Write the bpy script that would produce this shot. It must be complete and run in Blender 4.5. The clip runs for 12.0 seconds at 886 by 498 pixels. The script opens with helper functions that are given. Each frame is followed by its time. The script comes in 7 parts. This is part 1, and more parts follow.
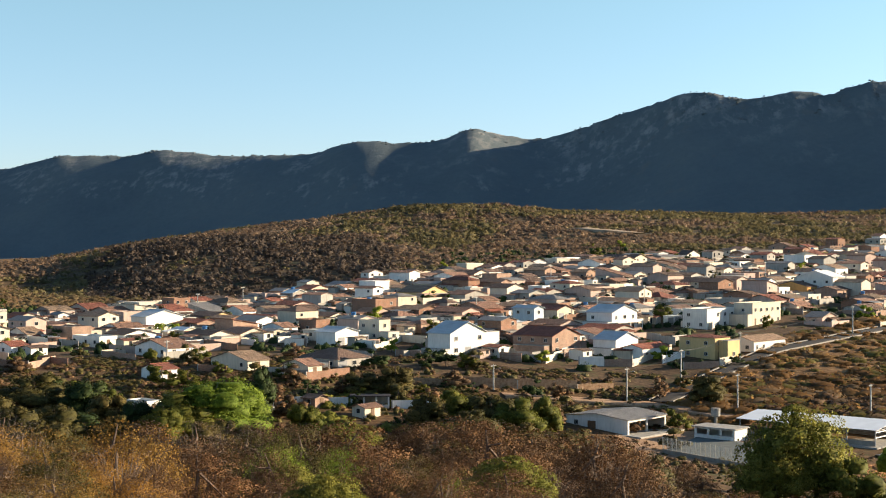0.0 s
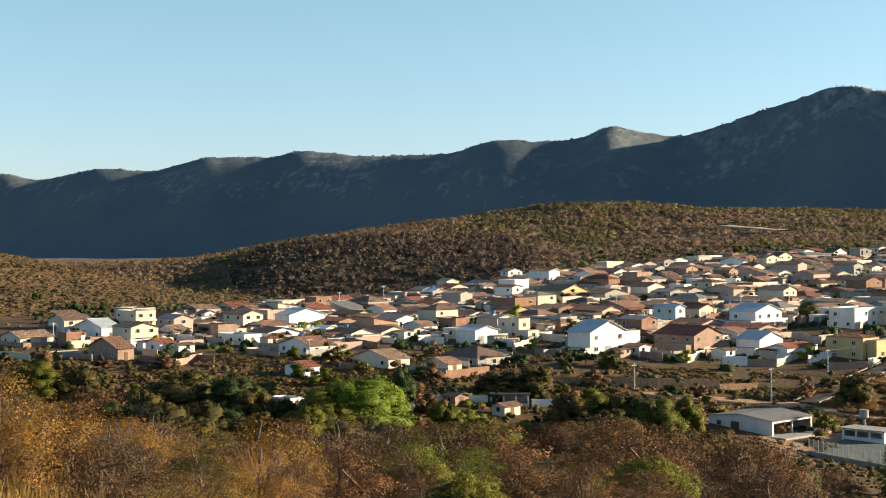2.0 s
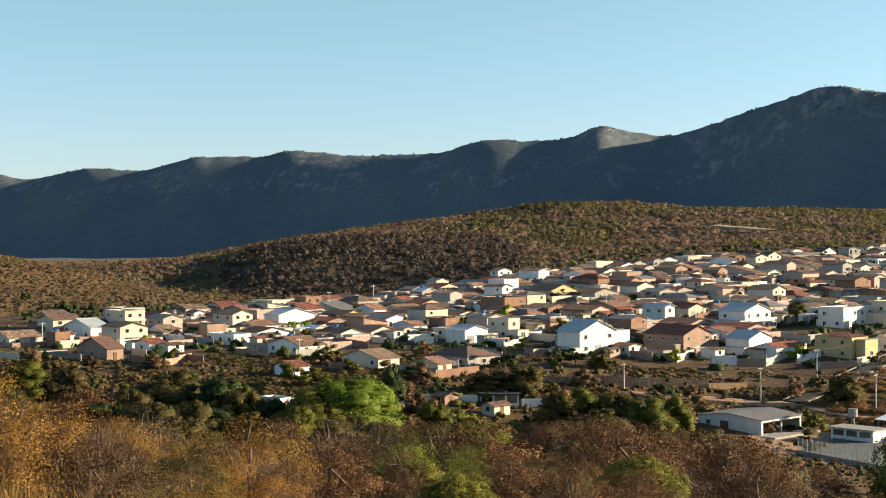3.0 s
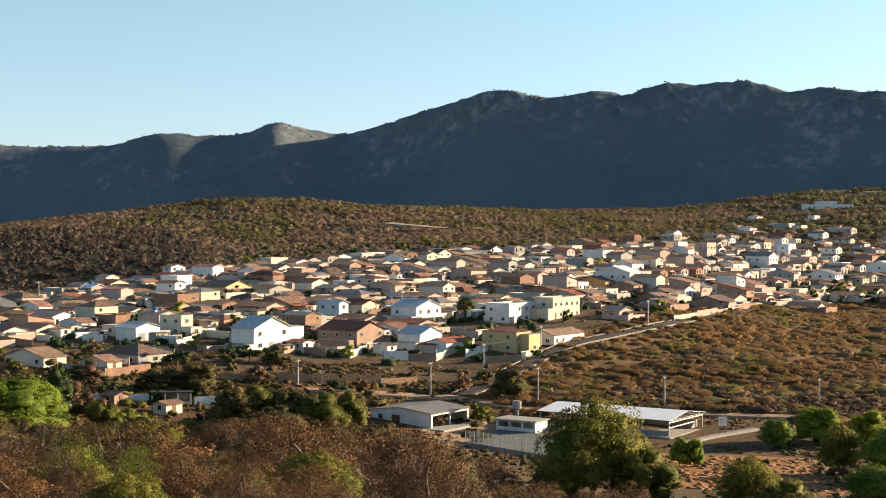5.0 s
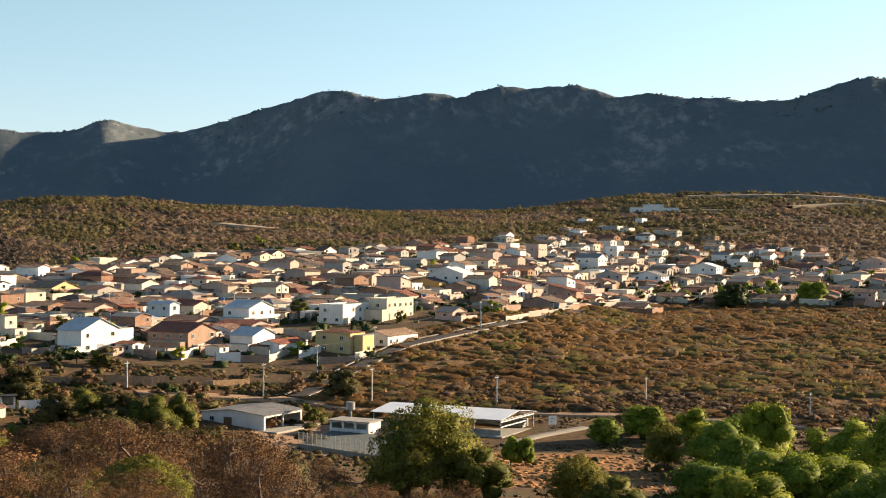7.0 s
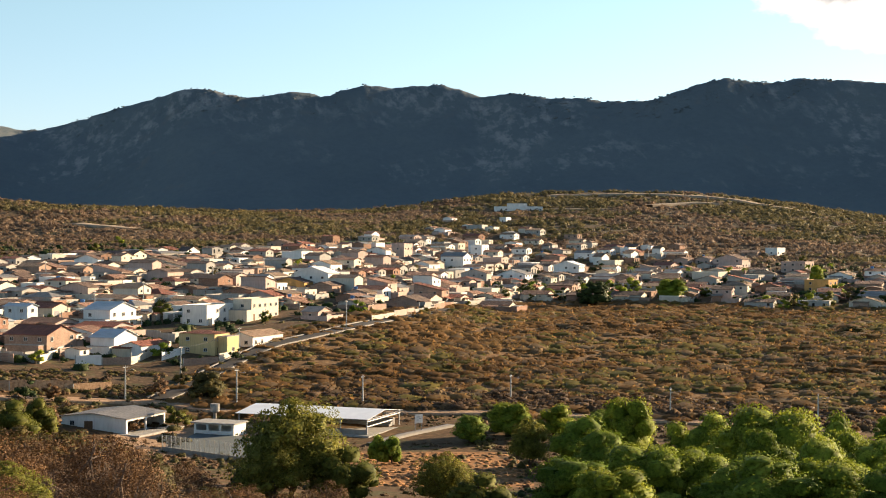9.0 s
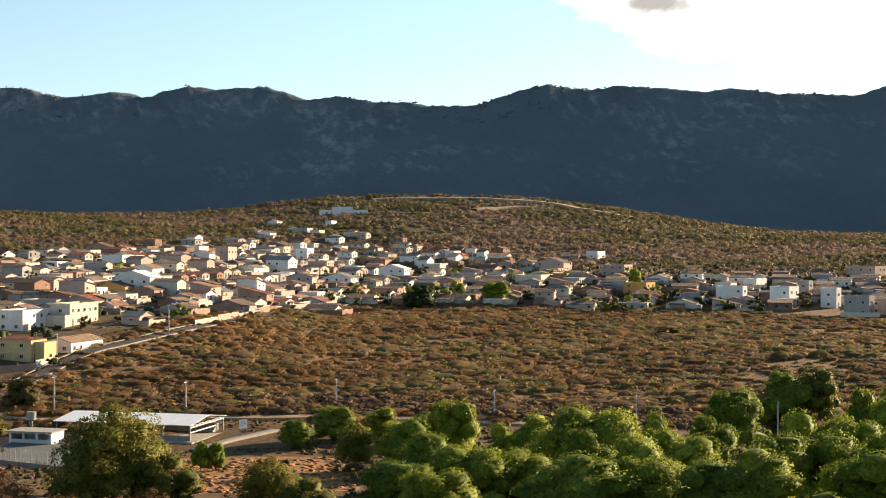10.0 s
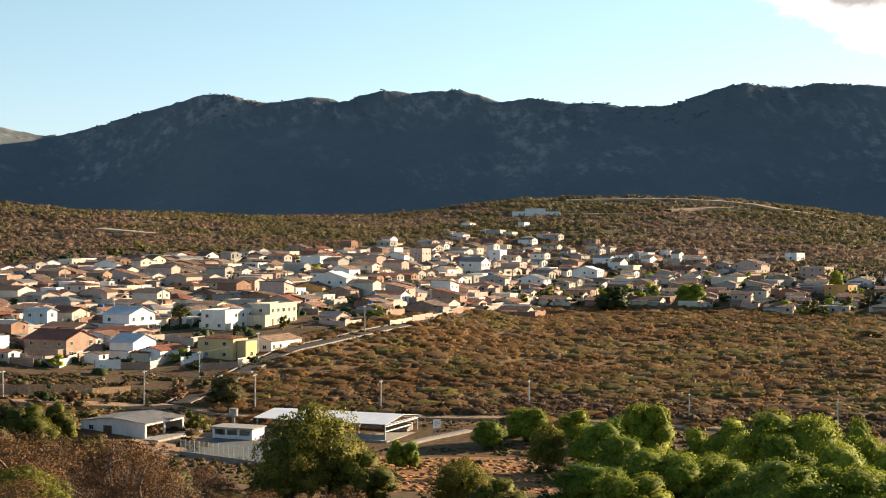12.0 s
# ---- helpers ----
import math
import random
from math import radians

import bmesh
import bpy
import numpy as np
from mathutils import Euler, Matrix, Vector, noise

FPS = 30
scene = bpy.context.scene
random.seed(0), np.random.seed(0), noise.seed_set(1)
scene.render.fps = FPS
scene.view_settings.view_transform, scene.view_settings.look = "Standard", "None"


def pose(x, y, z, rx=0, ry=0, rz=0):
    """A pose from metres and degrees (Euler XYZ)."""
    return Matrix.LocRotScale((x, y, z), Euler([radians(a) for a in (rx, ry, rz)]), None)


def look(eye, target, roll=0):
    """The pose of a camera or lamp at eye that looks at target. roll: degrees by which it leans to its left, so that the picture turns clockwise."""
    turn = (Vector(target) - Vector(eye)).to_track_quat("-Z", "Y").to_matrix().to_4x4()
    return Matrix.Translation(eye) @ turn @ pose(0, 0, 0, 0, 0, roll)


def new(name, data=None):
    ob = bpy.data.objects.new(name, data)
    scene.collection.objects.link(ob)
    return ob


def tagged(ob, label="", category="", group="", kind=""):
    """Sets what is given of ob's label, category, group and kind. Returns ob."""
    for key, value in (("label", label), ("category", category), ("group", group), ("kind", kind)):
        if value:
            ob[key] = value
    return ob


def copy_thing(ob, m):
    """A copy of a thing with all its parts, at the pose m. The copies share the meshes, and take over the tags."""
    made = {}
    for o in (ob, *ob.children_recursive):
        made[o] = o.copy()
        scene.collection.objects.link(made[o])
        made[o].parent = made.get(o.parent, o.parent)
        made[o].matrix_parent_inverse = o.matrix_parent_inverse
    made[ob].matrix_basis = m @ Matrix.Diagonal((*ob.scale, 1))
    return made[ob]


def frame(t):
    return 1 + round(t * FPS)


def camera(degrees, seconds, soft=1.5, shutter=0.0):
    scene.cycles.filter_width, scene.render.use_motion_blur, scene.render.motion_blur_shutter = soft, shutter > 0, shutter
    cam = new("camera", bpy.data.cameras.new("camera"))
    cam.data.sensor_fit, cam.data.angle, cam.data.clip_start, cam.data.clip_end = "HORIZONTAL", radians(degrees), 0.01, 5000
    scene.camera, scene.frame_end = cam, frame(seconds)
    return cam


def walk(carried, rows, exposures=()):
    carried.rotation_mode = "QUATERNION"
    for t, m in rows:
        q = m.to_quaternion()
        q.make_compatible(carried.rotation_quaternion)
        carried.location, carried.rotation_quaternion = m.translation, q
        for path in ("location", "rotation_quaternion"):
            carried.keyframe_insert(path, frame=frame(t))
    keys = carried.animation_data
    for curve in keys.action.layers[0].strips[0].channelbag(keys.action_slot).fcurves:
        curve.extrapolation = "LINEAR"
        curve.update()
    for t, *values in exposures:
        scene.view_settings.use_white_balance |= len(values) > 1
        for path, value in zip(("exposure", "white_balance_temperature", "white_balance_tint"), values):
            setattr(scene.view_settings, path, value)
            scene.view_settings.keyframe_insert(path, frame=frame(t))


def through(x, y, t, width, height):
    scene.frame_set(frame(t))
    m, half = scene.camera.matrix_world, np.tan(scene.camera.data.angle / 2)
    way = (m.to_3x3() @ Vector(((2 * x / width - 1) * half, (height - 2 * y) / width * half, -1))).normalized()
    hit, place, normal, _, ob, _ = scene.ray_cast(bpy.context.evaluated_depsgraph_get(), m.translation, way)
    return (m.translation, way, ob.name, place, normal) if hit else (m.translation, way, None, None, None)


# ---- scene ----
EYE = Vector((0.0, 0.0, 42.0))
cam = camera(35.14, 12.0, soft=1.0)
# seconds, turn to the left, look up, lean to the left (degrees)
ROWS = [
    (0.0, 0.000, 0.000, 0.000),
    (0.5, 3.067, -0.056, -0.139),
    (1.0, 4.480, -0.056, -0.174),
    (1.5, 5.300, -0.044, -0.195),
    (2.0, 5.701, -0.045, -0.190),
    (2.5, 5.773, -0.046, -0.247),
    (2.7, 5.773, -0.046, -0.247),
    (4.3, -3.411, -0.202, 0.217),
    (4.5, -4.903, -0.202, 0.217),
    (5.0, -7.972, -0.199, 0.251),
    (5.5, -10.349, -0.188, 0.275),
    (6.0, -12.075, -0.183, 0.293),
    (6.5, -13.471, -0.176, 0.398),
    (7.0, -14.757, -0.116, 0.491),
    (7.2, -15.440, -0.116, 0.491),
    (8.8, -19.799, -0.111, 0.219),
    (9.0, -20.262, -0.111, 0.219),
    (9.5, -24.200, -0.007, 0.240),
    (10.0, -27.398, 0.056, 0.213),
    (10.5, -28.429, 0.076, 0.190),
    (11.0, -26.228, 0.110, 0.231),
    (11.5, -20.461, 0.094, 0.264),
    (12.0, -19.514, 0.090, 0.244),
]


def heading(turn, up):
    a, b = radians(turn), radians(up)
    return Vector((-math.sin(a) * math.cos(b), math.cos(a) * math.cos(b), math.sin(b)))


EXPOSURES = [(0.0, 1.42, 6250, 10), (2.7, 1.34, 6420, 8), (4.5, 1.42, 6480, 10), (6.0, 1.46, 7080, 15), (7.0, 1.47, 6950, 13), (9.5, 1.54, 6900, 13), (12.0, 1.51, 6900, 13)]
walk(cam, [(t, look(EYE, EYE + heading(a, p) * 100, r)) for t, a, p, r in ROWS], EXPOSURES)

# ---- light ----
SUN_AZ, SUN_EL = 77.0, 14.5   # degrees clockwise from +y, and above the horizon
world = bpy.data.worlds.new("sky")
scene.world = world
world.use_nodes = True
wn = world.node_tree.nodes
sky = wn.new("ShaderNodeTexSky")
sky.sky_type = "NISHITA"
sky.sun_disc = False
sky.sun_elevation, sky.sun_rotation = radians(SUN_EL), radians(SUN_AZ)
sky.altitude, sky.air_density, sky.dust_density, sky.ozone_density = 600, 1.0, 0.4, 2.0
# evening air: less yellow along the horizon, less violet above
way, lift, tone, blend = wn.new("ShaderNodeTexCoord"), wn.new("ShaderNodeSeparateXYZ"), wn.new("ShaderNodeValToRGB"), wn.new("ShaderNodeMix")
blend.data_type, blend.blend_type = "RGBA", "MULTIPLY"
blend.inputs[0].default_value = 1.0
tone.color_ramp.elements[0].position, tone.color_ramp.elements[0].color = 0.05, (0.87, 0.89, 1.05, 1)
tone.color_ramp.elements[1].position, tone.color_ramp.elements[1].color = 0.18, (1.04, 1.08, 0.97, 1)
# the overhead sky, out of view, dimmed to weaken the fill light
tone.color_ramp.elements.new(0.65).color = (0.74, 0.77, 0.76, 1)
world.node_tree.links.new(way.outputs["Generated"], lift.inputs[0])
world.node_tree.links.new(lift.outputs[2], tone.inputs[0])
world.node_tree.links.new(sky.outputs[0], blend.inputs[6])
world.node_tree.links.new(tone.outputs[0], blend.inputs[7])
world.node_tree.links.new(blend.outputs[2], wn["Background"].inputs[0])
wn["Background"].inputs[1].default_value = 0.075
sun = new("sun", bpy.data.lights.new("sun", "SUN"))
sun.data.energy, sun.data.angle, sun.data.color = 5.0, radians(0.6), (1.0, 0.80, 0.54)
a, b = radians(SUN_AZ), radians(SUN_EL)
sun.matrix_world = look((0, 0, 300), Vector((0, 0, 300)) - Vector((math.sin(a) * math.cos(b), math.cos(a) * math.cos(b), math.sin(b))))

# ---- lie of the land ----
DIST = [0, 40, 90, 150, 210, 260, 300, 340, 400, 480, 580, 640, 700, 760, 850, 1050, 1250, 1500]
# heights along lines from the lookout, by compass degrees from +y
SECTIONS = {
    -30: [40.4, 36.5, 31, 20, 12, 11, 13, 15, 16, 18, 27, 36, 43, 45, 44, 36, 33, 33],
    -24: [40.4, 36, 30.5, 19, 10, 10, 13, 15, 15.5, 18, 27, 37, 42, 41, 36, 31, 31, 33],
    -20: [40.4, 35.2, 28.5, 18.5, 10.5, 9.2, 12.5, 15, 15.8, 18, 27, 33.5, 31, 28, 27, 30.5, 31, 33],
    -16: [40.4, 34.5, 26.5, 18, 11, 8.5, 12, 15, 16, 18, 23.5, 19, 16.5, 18, 33.5, 34, 33, 34],
    -12: [40.4, 33.8, 25.8, 17.8, 11.2, 8, 12, 15, 16, 18, 21.5, 16.5, 27, 37, 45.5, 46, 38, 42],
    -8: [40.4, 33, 25, 17.5, 11.5, 7.5, 12, 15, 16, 18, 21, 19, 31, 40, 49.5, 57.5, 54, 46],
    0: [40.4, 33, 25, 17.5, 11.5, 6.5, 9.5, 14, 17.5, 22.5, 28.5, 31.5, 34.5, 39.1, 46, 78, 75, 48],
    8: [40.4, 33, 24, 15.5, 8.5, 4.2, 4.5, 9, 16, 22, 28.5, 32.5, 36.5, 40.7, 47, 64, 75, 56],
    16: [40.4, 32, 21.5, 12.5, 6.2, 3.6, 4.5, 8, 15.5, 21.5, 28, 32, 36, 40, 46, 59, 72, 58],
    24: [40.4, 31, 20.5, 12, 6.2, 3.5, 4.5, 7.5, 10, 14, 18.5, 22.8, 27, 32.2, 40, 64, 92, 60],
    32: [40.4, 31, 20.5, 12, 6.2, 3.5, 4.5, 7.5, 11, 15, 18.5, 23.8, 29, 33.8, 41, 61, 89, 58],
    40: [40.4, 31, 20.5, 12, 6.2, 3.5, 4.5, 8.5, 13.5, 16, 20, 25.5, 31, 34.2, 39, 51, 61, 52],
    48: [40.4, 31, 20.5, 12, 6.2, 4, 5, 9, 14, 16, 20, 25.5, 31, 34.6, 40, 48, 53, 50],
    60: [40.4, 31, 20, 10, 4, 4, 5, 9, 14, 16, 20, 25.5, 31, 34.6, 40, 46, 50, 48],
    110: [40.4, 38, 34, 28, 22, 18, 15, 14, 14, 16, 20, 23, 26, 28.4, 32, 36, 40, 44],
    180: [40.4, 41, 42, 42, 40, 38, 36, 34, 32, 30, 30, 30, 30, 30.8, 32, 36, 40, 44],
    250: [40.4, 39, 37, 33, 28, 25, 22, 20, 20, 20, 22, 24, 26, 27.6, 30, 36, 40, 44],
}
# the skyline of the range: compass degrees and rise (metres per kilometre from the lookout)
CREST = [(-40, 46), (-30, 52), (-25, 47), (-23.1, 51.8), (-21.9, 46.6), (-19.5, 56), (-17.4, 53.6), (-15.4, 64.2), (-12.5, 64.3), (-11.6, 69.6), (-8.8, 65),
         (-5.3, 67.2), (-4.2, 74.5), (-3.2, 77), (-1.9, 75), (-0.3, 76.3), (1.2, 86), (3.4, 77.8), (4.6, 79.7), (7.3, 95.8), (8.6, 102), (9.5, 108.7), (10.5, 110.8),
         (12.3, 104), (14.2, 109.2), (15.5, 104.5), (16.2, 110.5), (17.2, 114), (18, 111.7), (19.9, 114.3), (21.1, 111), (21.6, 104.7), (23.2, 108.7), (24.5, 104.2)]
CREST_EAST = [(25.8, 105.2), (26.8, 102), (28.8, 102.5), (29.9, 110), (31.5, 117.5), (33.5, 113), (34.4, 116), (36.4, 114.2), (38, 110.6), (39, 113.5), (40.6, 109.4), (44, 106), (44.8, 112),
              (46, 114.4), (52, 122), (60, 130), (72, 120), (90, 90), (120, 50), (180, 40), (260, 44), (320, 46)]


def hash2(i, j, seed):
    v = np.sin(i * 127.1 + j * 311.7 + seed * 74.7) * 43758.5453
    return v - np.floor(v)


def vnoise(x, y, seed=0.0):
    """Smooth noise from 0 to 1 over arrays of places."""
    i, j = np.floor(x), np.floor(y)
    u, v = x - i, y - j
    u, v = u * u * (3 - 2 * u), v * v * (3 - 2 * v)
    return ((hash2(i, j, seed) * (1 - u) + hash2(i + 1, j, seed) * u) * (1 - v)
            + (hash2(i, j + 1, seed) * (1 - u) + hash2(i + 1, j + 1, seed) * u) * v)


def fbm(x, y, octaves=4, seed=0.0):
    total, amp = 0.0, 0.5
    for k in range(octaves):
        total = total + amp * vnoise(x * 2 ** k, y * 2 ** k, seed + k * 3.1)
        amp *= 0.5
    return total


def wrap_interp(az, keys, values):
    k = np.array([*keys, keys[0] + 360.0])
    v = np.array([*values, values[0]])
    a = (az - k[0]) % 360 + k[0]
    return np.interp(a, k, v)


NA, ND, DMAX = 720, 400, 1500.0
_az = np.arange(NA) * 0.5 - 30
_d = np.linspace(0, DMAX, ND)
_rows = np.array([np.interp(_d, DIST, z) for z in SECTIONS.values()])
TABLE = np.array([wrap_interp(_az, list(SECTIONS), _rows[:, k]) for k in range(ND)]).T
for _ in range(3):
    TABLE[:, 1:-1] = 0.25 * TABLE[:, :-2] + 0.5 * TABLE[:, 1:-1] + 0.25 * TABLE[:, 2:]
for _ in range(10):
    TABLE = 0.25 * np.roll(TABLE, 1, 0) + 0.5 * TABLE + 0.25 * np.roll(TABLE, -1, 0)
RIDGE_KEYS = [p[0] for p in CREST + CREST_EAST]
RIDGE_RISE = [p[1] / 1000 for p in CREST + CREST_EAST]


def ridge(az):
    """Distance of the range's foot and crest, and the crest's height, along compass lines."""
    east = np.clip(((az + 180) % 360) - 180, -45, 62)
    far = 2280 / np.cos(np.radians(east - 25)) + 40 * np.sin(np.radians(az) * 23)
    foot = far - 600
    rise = sum(w * wrap_interp(az + o, RIDGE_KEYS, RIDGE_RISE) for o, w in ((-0.3, 0.25), (0.0, 0.5), (0.3, 0.25)))
    return foot, far, 42 + far * (rise + 0.0003 + 0.0011 * np.clip((((az + 180) % 360) - 192) / 3, 0, 1))


def ground(x, y):
    """Height of the land at places given as arrays (or numbers)."""
    x, y = np.asarray(x, float), np.asarray(y, float)
    d, az = np.hypot(x, y), np.degrees(np.arctan2(x, y))
    fi, fj = ((az + 30) % 360) * 2, np.clip(d, 0, DMAX - 1) / DMAX * (ND - 1)
    i, j = np.floor(fi).astype(int), np.floor(fj).astype(int)
    u, v = fi - i, fj - j
    i0, i1, j1 = i % NA, (i + 1) % NA, np.minimum(j + 1, ND - 1)
    z = (TABLE[i0, j] * (1 - u) + TABLE[i1, j] * u) * (1 - v) + (TABLE[i0, j1] * (1 - u) + TABLE[i1, j1] * u) * v
    wild = np.clip((d - 620) / 300, 0, 1)
    z = z + (fbm(x / 45, y / 45, 3, 5.0) - 0.45) * (0.8 + 5 * wild) * np.clip(d / 40, 0, 1)
    foot, far, top = ridge(az)
    s = np.clip((d - foot) / (far - foot), 0, 1)
    back = np.clip((d - far) / 900, 0, 1)
    west = np.clip((-10 - ((az + 180) % 360 - 180)) / 6, 0, 1) * (az > -60)
    low = 46 - 13 * west - (26 - 14 * west) * np.clip((d - 1400) / 500, 0, 1)
    base = np.where(d < DMAX - 1, z, low)
    join = np.clip((d - 1350) / 150, 0, 1)
    base = base * (1 - join) + low * join
    soft = np.clip((6 - ((az + 180) % 360 - 180)) / 5, 0, 1)
    up = (0.30 * s + 0.70 * s ** 1.9) * (1 - soft) + (0.22 * s + 0.78 * s * s * (3 - 2 * s)) * soft
    gully = np.abs(fbm(x / 260 + y / 900, y / 420, 4, 9.0) - 0.47) * 2.2 - 0.22
    relief = gully * 13 + (fbm(x / 75, y / 75, 4, 17.0) - 0.47) * 11
    crag = (fbm(az * 5.0, d / 900, 3, 31.0) - 0.45) * 7 * np.clip((s - 0.8) * 5, 0, 1)
    rise = (top - base) * up + relief * np.clip(s * 1.4, 0, 1) * (1 - s ** 3) * np.clip((top - base) / 250, 0.3, 1) + crag
    return base + rise * (1 - 0.75 * back * back * (3 - 2 * back))


def ground_at(x, y):
    return float(ground(x, y))

# ---- materials ----
def material(name, rough=0.9):
    m = bpy.data.materials.new(name)
    m.use_nodes = True
    bsdf = m.node_tree.nodes["Principled BSDF"]
    bsdf.inputs["Roughness"].default_value = rough
    bsdf.inputs["Specular IOR Level"].default_value = 0.25
    return m, m.node_tree.nodes, m.node_tree.links, bsdf


def ramp(nodes, links, source, stops):
    r = nodes.new("ShaderNodeValToRGB")
    e = r.color_ramp.elements
    while len(e) < len(stops):
        e.new(0.5)
    for k, (p, c) in enumerate(stops):
        e[k].position, e[k].color = p, (*c, 1)
    links.new(source, r.inputs[0])
    return r.outputs[0]


def noise_tex(nodes, links, scale, detail=4.0, coords="Object", stretch=None, rough=0.55):
    n = nodes.new("ShaderNodeTexNoise")
    n.inputs["Scale"].default_value, n.inputs["Detail"].default_value, n.inputs["Roughness"].default_value = scale, detail, rough
    out = nodes.new("ShaderNodeNewGeometry").outputs["Position"] if coords == "World" else nodes.new("ShaderNodeTexCoord").outputs[coords]
    if stretch:
        mp = nodes.new("ShaderNodeMapping")
        mp.inputs["Scale"].default_value = stretch
        links.new(out, mp.inputs[0])
        out = mp.outputs[0]
    links.new(out, n.inputs["Vector"])
    return n.outputs["Fac"]


def mix(nodes, links, fac, a, b, how="MIX"):
    m = nodes.new("ShaderNodeMix")
    m.data_type, m.blend_type = "RGBA", how
    for value, socket in ((fac, m.inputs[0]), (a, m.inputs[6]), (b, m.inputs[7])):
        if isinstance(value, bpy.types.NodeSocket):
            links.new(value, socket)
        elif isinstance(value, (int, float)):
            socket.default_value = value
        else:
            socket.default_value = (*value, 1)
    return m.outputs[2]


def bump(nodes, links, bsdf, height, strength, distance):
    b = nodes.new("ShaderNodeBump")
    b.inputs["Strength"].default_value, b.inputs["Distance"].default_value = strength, distance
    links.new(height, b.inputs["Height"])
    links.new(b.outputs[0], bsdf.inputs["Normal"])


def object_random(nodes):
    return nodes.new("ShaderNodeObjectInfo").outputs["Random"]


def shade(c, k):
    return tuple(min(1.0, v * k) for v in c)


def stucco(name, c, dirt=0.35):
    """Painted render with rain streaks, patches and a dusty foot."""
    m, n, l, b = material(name, 0.85)
    streak = noise_tex(n, l, 1.0, 4, stretch=(2.2, 2.2, 0.35))
    patch = noise_tex(n, l, 0.45, 5)
    grain = noise_tex(n, l, 14.0, 3)
    col = ramp(n, l, streak, [(0.30, shade(c, 1 - dirt)), (0.55, c), (0.9, shade(c, 1.06))])
    col = mix(n, l, 0.35, col, ramp(n, l, patch, [(0.35, shade(c, 0.72)), (0.6, c)]))
    hue = ramp(n, l, object_random(n), [(0.0, (0.86, 0.84, 0.80)), (1.0, (1.0, 1.0, 1.0))])
    col = mix(n, l, 1.0, col, hue, "MULTIPLY")
    l.new(col, b.inputs["Base Color"])
    bump(n, l, b, grain, 0.25, 0.03)
    return m


def bare_brick(name, c, mortar):
    """Hollow clay blocks laid in uneven courses, unpainted."""
    m, n, l, b = material(name, 0.92)
    tc = n.new("ShaderNodeTexCoord")
    sep = n.new("ShaderNodeSeparateXYZ")
    l.new(tc.outputs["Object"], sep.inputs[0])
    add = n.new("ShaderNodeMath")
    l.new(sep.outputs[0], add.inputs[0]), l.new(sep.outputs[1], add.inputs[1])
    com = n.new("ShaderNodeCombineXYZ")
    l.new(add.outputs[0], com.inputs[0]), l.new(sep.outputs[2], com.inputs[1])
    br = n.new("ShaderNodeTexBrick")
    br.inputs["Scale"].default_value = 1.0
    br.inputs["Brick Width"].default_value, br.inputs["Row Height"].default_value, br.inputs["Mortar Size"].default_value = 0.30, 0.20, 0.018
    br.inputs["Color1"].default_value, br.inputs["Color2"].default_value, br.inputs["Mortar"].default_value = (*c, 1), (*shade(c, 0.72), 1), (*mortar, 1)
    l.new(com.outputs[0], br.inputs["Vector"])
    patch = noise_tex(n, l, 0.5, 5)
    col = mix(n, l, 1.0, br.outputs["Color"], ramp(n, l, patch, [(0.3, (0.68, 0.66, 0.64)), (0.7, (1.05, 1.0, 0.97))]), "MULTIPLY")
    l.new(col, b.inputs["Base Color"])
    bump(n, l, b, br.outputs["Fac"], -0.4, 0.02)
    return m


def roof_tiles(name, c, dark, moss=(0.05, 0.045, 0.035)):
    """Barrel tiles in courses, blackened with age in patches."""
    m, n, l, b = material(name, 0.88)
    tc = n.new("ShaderNodeTexCoord")
    waves = []
    for axis, scale in (("X", 2.4), ("Y", 1.1)):
        w = n.new("ShaderNodeTexWave")
        w.bands_direction = axis
        w.inputs["Scale"].default_value, w.inputs["Distortion"].default_value, w.inputs["Detail"].default_value = scale, 0.6, 1.0
        l.new(tc.outputs["Object"], w.inputs["Vector"])
        waves.append(w.outputs["Fac"])
    patch = noise_tex(n, l, 0.55, 6, rough=0.65)
    grain = noise_tex(n, l, 5.0, 3)
    col = ramp(n, l, patch, [(0.28, moss), (0.45, dark), (0.62, c), (0.85, shade(c, 1.15))])
    col = mix(n, l, 0.45, col, ramp(n, l, grain, [(0.35, dark), (0.65, c)]))
    col = mix(n, l, 0.35, col, ramp(n, l, waves[0], [(0.0, shade(dark, 0.6)), (0.5, c)]))
    hue = ramp(n, l, object_random(n), [(0.0, (0.70, 0.68, 0.66)), (1.0, (1.08, 1.0, 0.95))])
    col = mix(n, l, 1.0, col, hue, "MULTIPLY")
    l.new(col, b.inputs["Base Color"])
    bump(n, l, b, waves[0], 0.6, 0.08)
    return m


def sheet_roof(name, c, rough=0.55, metal=0.0):
    """Corrugated sheets with laps, dust and rust-brown stains."""
    m, n, l, b = material(name, rough)
    b.inputs["Metallic"].default_value = metal
    tc = n.new("ShaderNodeTexCoord")
    w = n.new("ShaderNodeTexWave")
    w.bands_direction = "X"
    w.inputs["Scale"].default_value = 1.6
    l.new(tc.outputs["Object"], w.inputs["Vector"])
    patch = noise_tex(n, l, 0.35, 6)
    streak = noise_tex(n, l, 1.2, 3, stretch=(3, 0.3, 1))
    col = ramp(n, l, patch, [(0.3, shade(c, 0.70)), (0.6, c)])
    col = mix(n, l, 0.4, col, ramp(n, l, streak, [(0.35, shade(c, 0.62)), (0.6, shade(c, 1.04))]))
    l.new(col, b.inputs["Base Color"])
    bump(n, l, b, w.outputs["Fac"], 0.5, 0.05)
    return m


